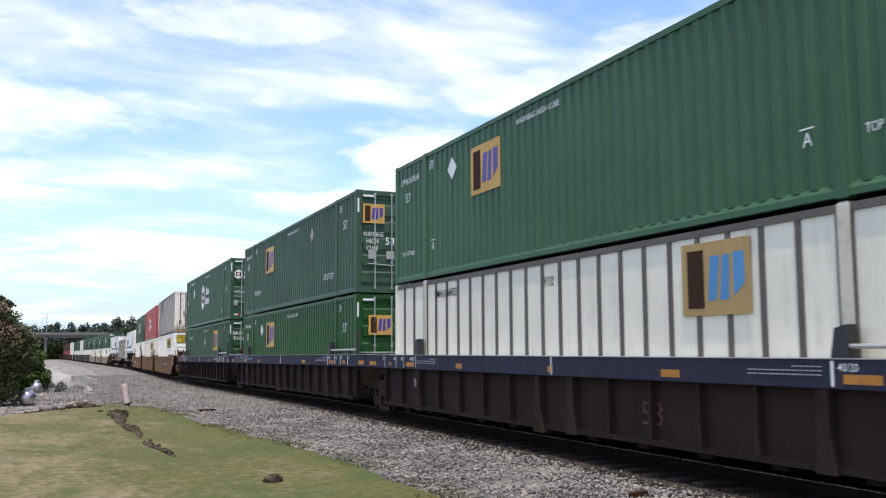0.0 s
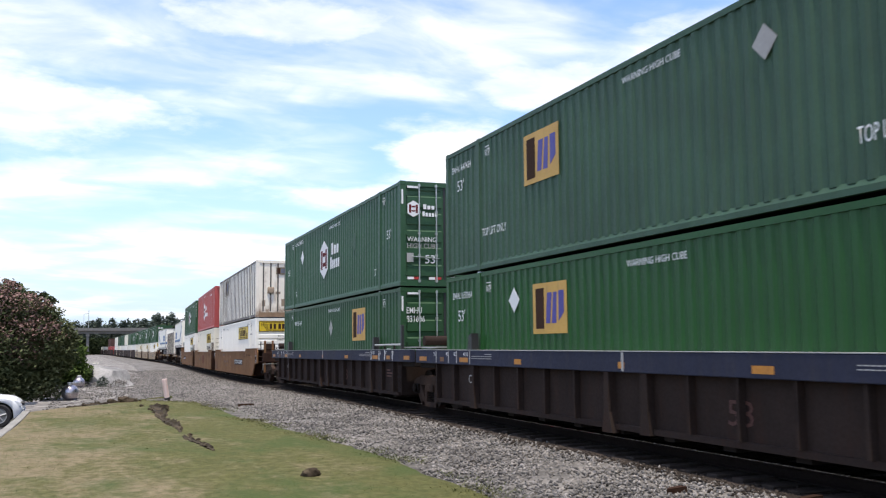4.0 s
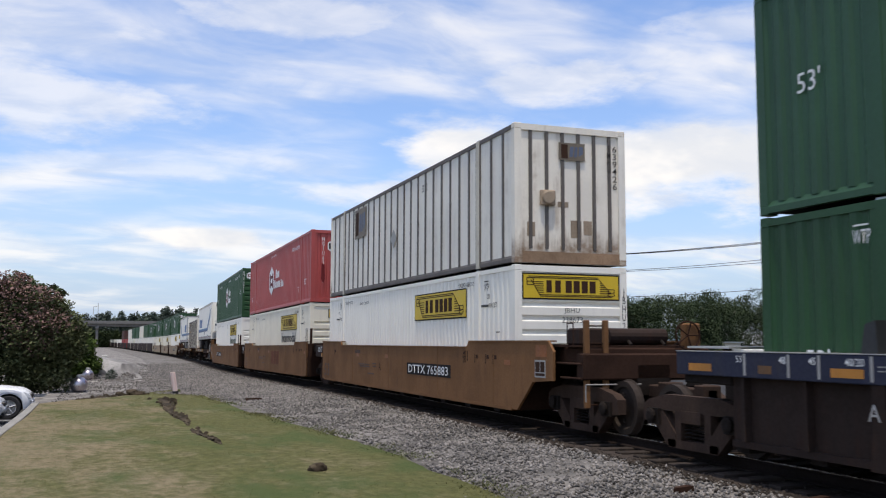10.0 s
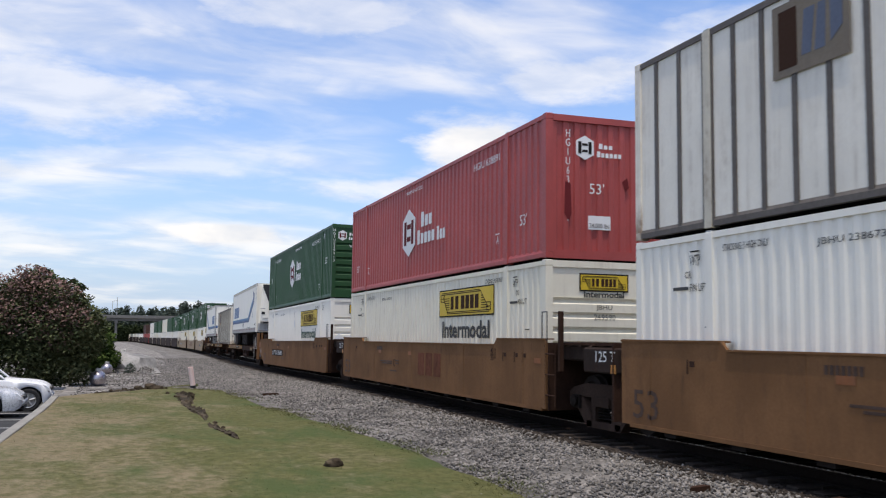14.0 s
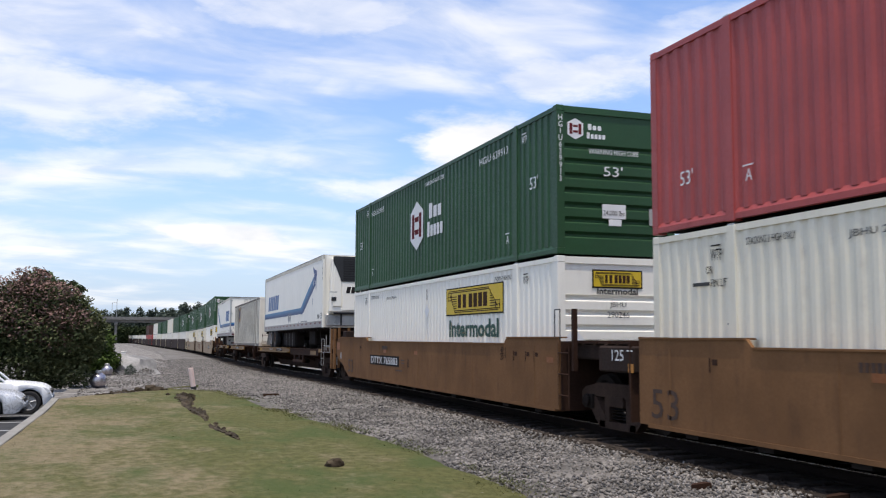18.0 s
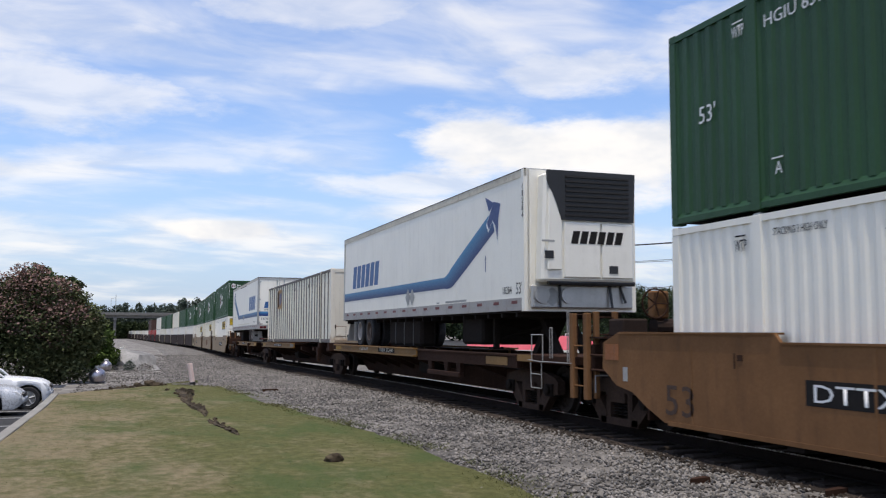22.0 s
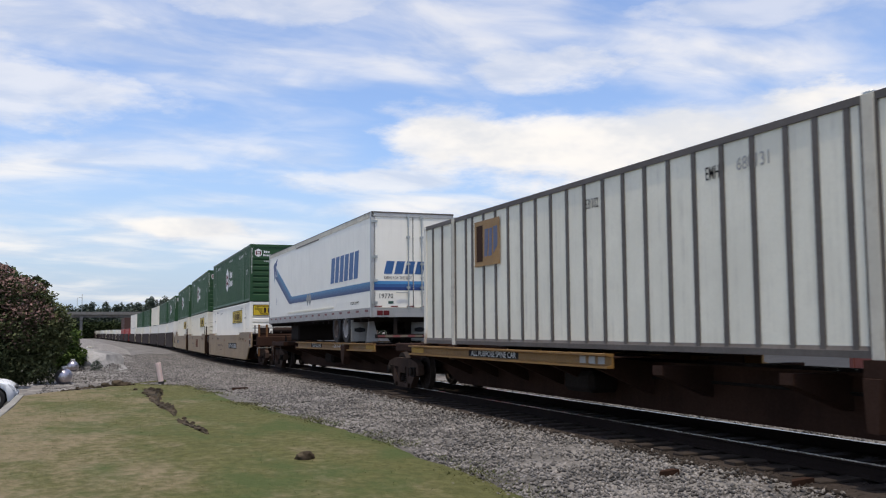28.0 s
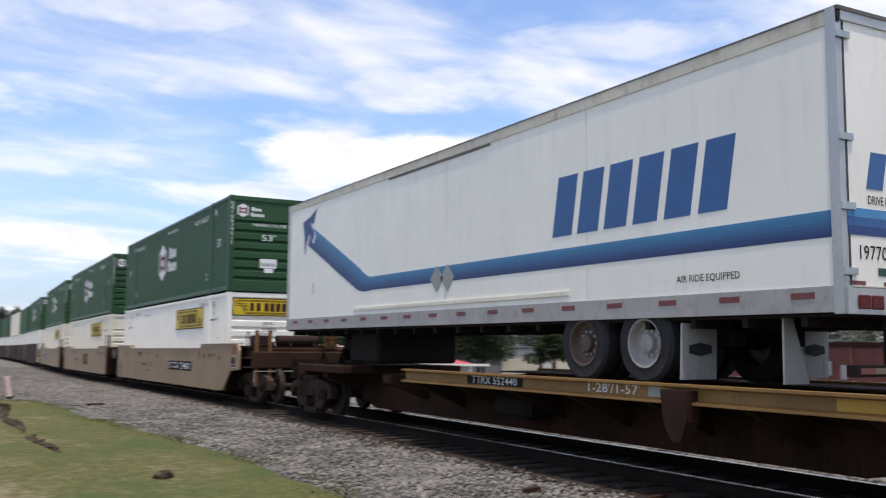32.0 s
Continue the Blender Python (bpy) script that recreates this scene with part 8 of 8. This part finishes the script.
def torn_turf(path, seed, label):
    """Bare broken earth with a raised, ragged rim: rows of (x, y, half width) along its middle."""
    rnd = random.Random(seed)
    rows = []
    n = 7 * (len(path) - 1)
    for k in range(n + 1):
        u = k / 7
        i = min(int(u), len(path) - 2)
        f = u - i
        x, y, w = (path[i][c] * (1 - f) + path[i + 1][c] * f for c in range(3))
        row = []
        for q in (-1.0, -0.72, -0.35, 0.0, 0.35, 0.72, 1.0):
            side = w * q * (1 + 0.55 * rnd.uniform(-1, 1))
            lift = {1.0: -0.02, 0.72: 0.10 if q > 0 else 0.05, 0.35: 0.02, 0.0: 0.008}[abs(q)] * min(1.0, w / 0.12)
            px, py = x + side, y + rnd.uniform(-0.06, 0.06)
            row.append((px, py, height_lawn(px, py) + lift * rnd.uniform(0.35, 1.25) + (0.006 if abs(q) < 0.9 else 0)))
        rows.append(row)
    verts = [p for r in rows for p in r]
    faces = [(a * 7 + b, a * 7 + b + 1, a * 7 + b + 8, a * 7 + b + 7) for a in range(n) for b in range(6)]
    me = bpy.data.meshes.new("torn_turf")
    me.from_pydata(verts, [], faces)
    me.materials.append(DIRT)
    tagged(new("torn_turf", me), label, "bare earth")


def build_small_things():
    for (x, y, r, nm) in ((-0.55, 34.6, 0.28, "dull steel sphere lying on the gravel beside the shrub"), (-0.36, 45.0, 0.25, "shiny steel sphere at the foot of the gravel heap")):
        e = thing("steel_sphere", nm, "sphere", "steel spheres")
        e.location = (x, y, -0.08)
        bm = bmesh.new()
        bmesh.ops.create_uvsphere(bm, u_segments=40, v_segments=24, radius=r, matrix=Matrix.Translation((0, 0, r)))
        part("ball", bm, CHROME, e, smooth_faces=True)
        bm = bmesh.new()
        lathe(bm, [(r * 1.004, -0.012), (r * 1.012, 0), (r * 1.004, 0.012)], (0, 0, r), 40, "z")
        part("seam_ring", bm, ALU, e)
        bm = bmesh.new()
        lathe(bm, [(0.10, 2 * r - 0.02), (0.10, 2 * r + 0.05), (0.07, 2 * r + 0.07)], (0, 0, 0), 14, "z")
        part("neck", bm, ALU, e)
    e = thing("marker_pipe", "leaning sun-bleached pink plastic pipe marker in the lawn", "marker post")
    e.matrix_basis = pose(2.52, 33.0, -0.06, 4, -10, 0)
    bm = bmesh.new()
    lathe(bm, [(0.085, 0.09), (0.085, 0.72), (0.075, 0.73), (0.075, 0.60)], (0, 0, 0), 18, "z")
    part("pipe", bm, PINK_PIPE, e, smooth_faces=False)
    bm = bmesh.new()
    lathe(bm, [(0.095, -0.05), (0.095, 0.09), (0.087, 0.10)], (0, 0, 0), 18, "z")
    part("base_band", bm, BLACK, e, "dark band at the foot")
    lump("earth_clod", 2.87, 12.75, -0.01, 0.125, 0.09, 0.10, DIRT, 1, "dark clod of dry earth on the lawn", "clod")
    torn_turf([(1.78, 29.9, 0.03), (1.92, 28.4, 0.22), (1.86, 26.6, 0.20), (1.74, 24.8, 0.12), (1.70, 23.6, 0.05), (1.78, 22.4, 0.11), (1.86, 21.2, 0.08), (1.82, 20.2, 0.02)], 3, "torn furrow of dark earth running through the lawn")
    torn_turf([(1.80, 19.5, 0.02), (1.84, 18.9, 0.07), (1.92, 17.9, 0.04), (1.99, 17.0, 0.07), (2.03, 16.4, 0.02)], 4, "short torn strip of dark earth in the lawn")
    torn_turf([(-0.55, 29.5, 0.04), (0.2, 31.3, 0.06), (0.75, 32.0, 0.10), (1.3, 32.2, 0.14), (1.6, 32.3, 0.05)], 7, "low bank of crumbled earth at the lawn's far edge")
    rnd = random.Random(9)
    for k in range(46):
        t = k / 45
        x, y = 1.88 - 0.12 * math.sin(t * 3.1) + 0.14 * t, 29.6 - 12.4 * t ** 0.85
        wide = 0.42 * max(0.0, 1 - t * 3.2) + 0.07
        s = rnd.uniform(0.020, 0.062) * (1.35 - 0.75 * t)
        if rnd.random() < (0.6 if t < 0.35 else 0.35):
            lump("earth_clod", x + rnd.uniform(-wide, wide), y + rnd.uniform(-0.2, 0.2), -0.025, s * 1.25, s * 1.9, s * 0.95, DIRT, 20 + k, "dry broken turf clod along a shallow rut", "clod")
    for x, y, s in ((1.15, 33.3, 0.20), (0.72, 32.9, 0.10), (0.30, 32.0, 0.08), (1.35, 33.2, 0.10), (-0.1, 31.4, 0.06)):
        lump("earth_clod", x, y, -0.03, s, s, s * 0.7, DIRT, int(x * 50 + 70), "brown clump of earth at the lawn's edge", "clod")
    lump("gravel_mound", 0.25, 48.5, -0.1, 1.7, 2.8, 0.92, HEAP, 41, "low heap of crushed grey stone", "gravel heap")
    s = thing("weed_tuft", "dry weed tuft beside the gravel heap", "weed")
    s.location = (0.62, 44.6, -0.05)
    leaf_cloud("leaves", [(0, 0, 0.22, 0.26, 0.3, 0.30)], 420, 0.04, LEAF_FAR, 61, s)
    e = thing("utility_cabinet", "pale weathered utility cabinet by the yard", "cabinet")
    box_part("body", WHITE_OLD, e, 0.40, 0.82, 88.0, 88.4, -0.55, 0.30, soft=0.03)
    box_part("cap", WHITE_OLD, e, 0.37, 0.85, 87.97, 88.43, 0.30, 0.35, soft=0.02)
    for x, y, l in ((4.2, 28.6, 0.5), (6.4, 9.6, 0.35), (7.3, 8.4, 0.4)):
        bm = bmesh.new()
        prism(bm, [(x, y), (x + l, y + 0.1), (x + l * 0.9, y + 0.2), (x + 0.1, y + 0.12)], "z", ballast_z(x) - 0.02, ballast_z(x) + 0.07)
        tagged(part("wood_splinter", bm, RUSTY), "brown splinter of wood lying on the ballast", "splinter")


# ---- overpass and distance ----
def build_overpass():
    e = thing("overpass", "grey concrete road overpass across the railway line", "bridge")
    yb = 415.0
    z = 7.25
    for k in range(6):
        box_part("girder", BRIDGE, e, -70, 24, yb - 4 + k * 1.8, yb - 3.3 + k * 1.8, z, z + 1.1)
    box_part("deck", BRIDGE, e, -70, 60, yb - 5, yb + 6, z + 1.1, z + 1.4)
    for y in (yb - 5, yb + 5.8):
        box_part("parapet", BRIDGE, e, -70, 60, y, y + 0.25, z + 1.4, z + 2.3)
    for x in (-32, -0.5, 17.5):
        for y in (yb - 3.4, yb + 0.2, yb + 3.8):
            rod_part("column", BRIDGE, e, [((x, y, -2.3), (x, y, z - 0.9))], 0.55, n=16)
        box_part("pier_cap", BRIDGE, e, x - 0.7, x + 0.7, yb - 4.6, yb + 5.2, z - 0.9, z)
    bm = bmesh.new()
    prism(bm, [(20, -2.3), (60, -2.3), (60, z + 1.1), (24, z + 1.1)], "y", yb - 5, yb + 6)
    part("abutment", bm, BRIDGE, e)
    # dark leaves added to stand in for the deep shade under the deck
    b = thing("underbrush", "dark leaves added for the shade under the overpass", "bushes")
    b.location = (0, 0, -2.2)
    leaf_cloud("foliage", [(k * 2.4 - 50, 434 + (k % 3), 3.9, 2.6, 1.5, 4.3) for k in range(36)], 30000, 0.55, LEAF_DARK, 91, b)
    for x in (-30, -2.2):
        p = thing("street_lamp", "thin street lamp on the overpass", "lamp post", "street lamps")
        p.location = (x, yb - 4.9, z + 1.4)
        rod_part("pole", GALV, p, [((0, 0, 0), (0, 0, 6.5)), ((0, 0, 6.5), (1.4, 0, 6.8))], 0.09)
        box_part("head", GALV, p, 1.2, 1.9, -0.12, 0.12, 6.72, 6.88)
    e = thing("radio_mast", "thin distant lattice mast against the sky", "mast")
    e.location = (-0.4, 440.0, -2.2)
    rod_part("pole", GALV, e, [((0, 0, 0), (0, 0, 20.1))], 0.12)
    for z0 in (5, 9, 13):
        rod_part("cross_arm", GALV, e, [((-0.4, 0, z0), (0.4, 0, z0))], 0.05)


def build_far_woods():
    rnd = random.Random(77)
    blobs = []
    for k in range(170):
        x = -110 + k * 1.35
        h = 15.6 + 3.4 * noise.noise(Vector((x * 0.07, 1.2, 0))) + rnd.uniform(-0.8, 1.3) + 4.0 * min(1.0, max(0.0, (x - 8) / 16))
        y = 520 + rnd.uniform(-20, 40)
        blobs.append((x, y, h * 0.5, rnd.uniform(3, 5.0), 4, h * 0.44))
        if rnd.random() < 0.5:
            blobs.append((x + 1, y, h * 0.92, rnd.uniform(1.2, 2.2), 2, h * 0.13))
        if k % 2 == 0:
            blobs.append((x * 0.6, 446, 2.8, 3.2, 2, 2.9))
    woods = tagged(leaf_cloud("far_woods", blobs, 130000, 0.75, LEAF_FAR, 5, None, "wooded skyline behind the overpass, distance haze painted in"), category="woods", kind="stuff")
    woods.location.z = -2.2
    # the nearer belt along the far side of the line: low and far first, then a wooded rise
    blobs = []
    for k in range(70):
        t = k / 69
        az = radians(4 + t * 22)
        d = 330 - 190 * t + rnd.uniform(-6, 10)
        h = d * (0.026 + 0.010 * t + 0.008 * noise.noise(Vector((t * 14, 0, 4)))) + 1.4
        x, y = d * math.sin(az), d * math.cos(az)
        blobs.append((x, y, h * 0.5, rnd.uniform(2.6, 4.6), rnd.uniform(2.4, 4.2), h * 0.47))
    tagged(leaf_cloud("far_wood_edge", blobs, 50000, 0.42, LEAF_TREE, 6, None, "low dark wood edge along the far line"), category="woods", kind="stuff")
    blobs = []
    for k in range(150):
        t = k / 149
        az = radians(25.5 + t * 40 + rnd.uniform(-0.4, 0.4))
        row = k % 3
        d = 92 + 9 * row + rnd.uniform(-3, 3)
        el = 0.034 + 0.020 * min(1.0, t * 6) + 0.011 * noise.noise(Vector((t * 24, row * 0.4, 4))) - 0.008 * (row == 0)
        h = 1.9 + d * el + rnd.uniform(-0.5, 0.5)
        x, y = d * math.sin(az), d * math.cos(az)
        r = rnd.uniform(1.3, 2.3)
        blobs.append((x, y, h * 0.42, r * 1.15, r * 1.15, h * 0.40))
        for _ in range(4):
            blobs.append((x + rnd.uniform(-1.2, 1.2), y + rnd.uniform(-1, 1), h * rnd.uniform(0.55, 0.92), r * rnd.uniform(0.4, 0.7), r * 0.6, h * rnd.uniform(0.07, 0.12)))
    tagged(leaf_cloud("wooded_rise", blobs, 520000, 0.085, LEAF_TREE, 7, None, "dense dark green wooded rise beyond the line"), category="woods", kind="stuff")
    for k, (x, y, h, r) in enumerate(((26.5, 44.0, 4.6, 1.9), (30.5, 50.0, 4.3, 2.1), (33.5, 47.0, 3.6, 1.5), (44, 60, 6.0, 2.6), (56, 60, 6.5, 2.8), (36, 66, 5.6, 2.4))):
        tree("tree", x, y, h, r, 300 + k, LEAF_TREE, 11000, 0.075 + 0.02 * (h > 6), "leafy green tree on the far side of the line")


def build_far_side():
    grid_sheet("far_lot", np.linspace(16.4, 130, 30), np.linspace(-30, 200, 40), lambda u, v: (u, v, -0.33 + 0.35 * min(1.0, max(0.0, (math.hypot(u, v) - 27) / 8)) + 0.03 * noise.noise(Vector((u * 0.1, v * 0.1, 0)))), ASPHALT, "grey asphalt lot on the far side", "car lot")
    # a low building of which the red roof and the white eave show
    e = thing("red_roofed_shelter", "low shelter with bright red metal roof and white eave", "shelter")
    ROOF_RED = paint("bright_red_roof_metal", (0.50, 0.060, 0.078), 0.5, var=0.06, grime=0.25, grime_col=(0.30, 0.05, 0.05))
    bm = bmesh.new()
    v = [bm.verts.new(p) for p in ((-4.4, 0, 0.97), (3.1, 0, 0.97), (3.1, 4, 0.97), (-4.4, 4, 0.97), (-4.4, 2, 1.58), (0.2, 2, 1.58))]
    for f in ((0, 1, 5, 4), (1, 2, 5), (2, 3, 4, 5), (3, 0, 4), (3, 2, 1, 0)):
        bm.faces.new([v[k] for k in f])
    roof = part("roof", bm, ROOF_RED, e, "bright red metal roof")
    for k in range(14):
        x = -4.1 + k * 0.5
        top = min(1.0, max(0.0, (3.1 - x) / 2.9))
        rod_part("roof_seam", ROOF_RED, roof, [((x, 0.0, 0.985), (x, 2.0 * top, 0.985 + 0.61 * top))], 0.018, n=5)
    box_part("eave", WHITE, e, -4.4, 3.85, -0.05, 0.05, 0.86, 0.965, label="white eave board")
    box_part("wall", CREAM, e, -4.2, 2.9, 0.45, 3.7, 0.0, 0.965)
    for x in (-4.0, -1.7, 0.7, 3.0):
        box_part("post", WHITE, e, x - 0.05, x + 0.05, 0.02, 0.12, 0.0, 0.87)
    for a, b in ((-4.2, -2.3), (0.05, 0.75)):
        rod_part("roof_rail", INK_WHITE, e, [((a, 2, 1.56), (a, 2, 1.68)), ((a, 2, 1.68), (b, 2, 1.68)), ((b, 2, 1.68), (b, 2, 1.50))], 0.022, n=5)
    e.matrix_basis = pose(18.75, 37.6, 0.0, 0, 0, -26.5)
    e = thing("shed", "low cream shed with red-framed doorway and white lean-to", "shed")
    box_part("wall", CREAM, e, 0.0, 5.4, 0.0, 4.0, 0.0, 1.72)
    box_part("roof", GALV, e, -0.15, 5.55, -0.15, 4.15, 1.72, 1.80)
    door = box_part("door", INK_MAROON, e, 2.35, 3.40, -0.05, 0.0, 0.0, 1.62)
    box_part("door_pane", INK_WHITE, door, 2.55, 3.20, -0.06, -0.05, 0.2, 1.42)
    box_part("lean_to", CONCRETE, e, 5.4, 9.4, 0.3, 3.5, 0.0, 1.22)
    box_part("lean_to_roof", WHITE, e, 5.4, 9.6, 0.1, 3.7, 1.22, 1.32, label="white sheet roof")
    e.matrix_basis = pose(32.2, 50.6, -0.02, 0, 0, -35)
    # a brick-red wagon body standing on the far lot
    w = thing("wagon_body", "brick-red steel freight container body on far lot", "container")
    BRICK = paint("brick_red_steel", (0.20, 0.06, 0.045), 0.7, var=0.12, grime=0.5, grime_col=(0.09, 0.04, 0.03))
    w.matrix_basis = pose(22.3, 22.9, -0.33, 0, 0, -90)
    box_part("body", BRICK, w, 0.0, 17.5, 0.0, 2.4, 0.15, 2.2)
    for k in range(19):
        box_part("post", BRICK, w, 0.1 + k * 0.92, 0.2 + k * 0.92, -0.05, 0.0, 0.15, 2.15)
    box_part("top_rail", RUSTY, w, 0.0, 17.5, -0.06, 0.0, 2.15, 2.26)
    box_part("skid", UNDER, w, 0.2, 17.3, 0.2, 2.2, 0.0, 0.15)
    for a, z in ((4.85, 1.34), (5.35, 1.24)):
        decal("pale_mark", [rect(a, a + 0.2, z, z + 0.40)], INK_PALE, w, "end", -0.052)
    # utility poles and wires
    poles = ((53.0, 59.5, 10.6), (88.0, 38.0, 11.0), (28.0, 92.0, 11.0))
    for x, y, h in poles:
        p = thing("utility_pole", "wooden utility pole with cross arms and insulators", "utility pole", "utility poles")
        p.location = (x, y, -0.33)
        rod_part("pole", BARK, p, [((0, 0, 0), (0, 0, h))], 0.15, n=10)
        for z, l in ((h - 0.45, 1.0), (h - 1.9, 1.7)):
            arm = rod_part("cross_arm", BARK, p, [((-l * 0.84, l * 0.54, z), (l * 0.84, -l * 0.54, z))], 0.07)
            for q in (-0.8, 0.0, 0.8):
                rod_part("insulator", GALV, arm, [((q * l, -q * l * 0.64, z + 0.06), (q * l, -q * l * 0.64, z + 0.26))], 0.05)
        rod_part("transformer", GALV, p, [((0.35, 0.1, h - 4.6), (0.35, 0.1, h - 3.7))], 0.24, n=12)
        rod_part("lamp_arm", GALV, p, [((0, 0, h - 3.4), (-1.8, 0.6, h - 3.1)), ((-1.8, 0.6, h - 3.1), (-2.4, 0.8, h - 3.15))], 0.05)
    wires = thing("power_lines", "thin black overhead power lines between poles", "cable")
    for off, zz in ((-0.8, -0.2), (0.0, -0.2), (0.8, -0.2), (-1.4, -1.7), (1.4, -1.7), (0, -4.0)):
        for (x0, y0, h0), (x1, y1, h1) in ((poles[0], poles[1]), (poles[0], poles[2])):
            segs, last = [], None
            for k in range(13):
                t = k / 12
                p = Vector((x0 + (x1 - x0) * t + off * 0.84, y0 + (y1 - y0) * t - off * 0.54, h0 + (h1 - h0) * t + zz - 0.33 - 3.2 * t * (1 - t)))
                if last is not None:
                    segs.append((last, p))
                last = p
            rod_part("wire", BLACK, wires, segs, 0.022, n=4)


build_car_park()
parked_car("parked_car", CAR_WHITE, 1, pose(-4.03, 30.78, -0.555, 0, 0, 1), "white sport utility vehicle parked at the kerb")
parked_car("parked_car", CAR_SILVER, 0, pose(-4.52, 27.75, -0.495, 0, 0, 1), "silver saloon car parked at the kerb")
build_bush()
build_small_things()
build_overpass()
build_far_woods()
build_far_side()
build_stones()
build_blades()


# ---- what moves ----
def motions():
    """The train rolls past, losing a little speed on the way, and its wheels turn."""
    knots = (0, 4, 8, 10, 12, 14, 16, 18, 20, 22, 24, 26, 28, 30, 32)
    lag = (0, 0, 0, 0.03, 0.11, 0.25, 0.41, 0.58, 0.74, 0.89, 1.02, 1.15, 1.27, 1.38, 1.46)
    for e, y0, z0 in TRAIN:
        back, ahead = (-1.0, 1.0) if e.name.startswith("bogie") else (0.0, 16.5)
        walk(e, [(t, line_pose(y0 - V * t + d, ZR + z0, back, ahead)) for t, d in zip(knots, lag)])
    for w, at in SPIN:
        walk(w, [(k * 0.1, pose(*at, math.degrees((V * k * 0.1 - np.interp(k * 0.1, knots, lag)) / 0.457))) for k in range(0, 321)])


motions()
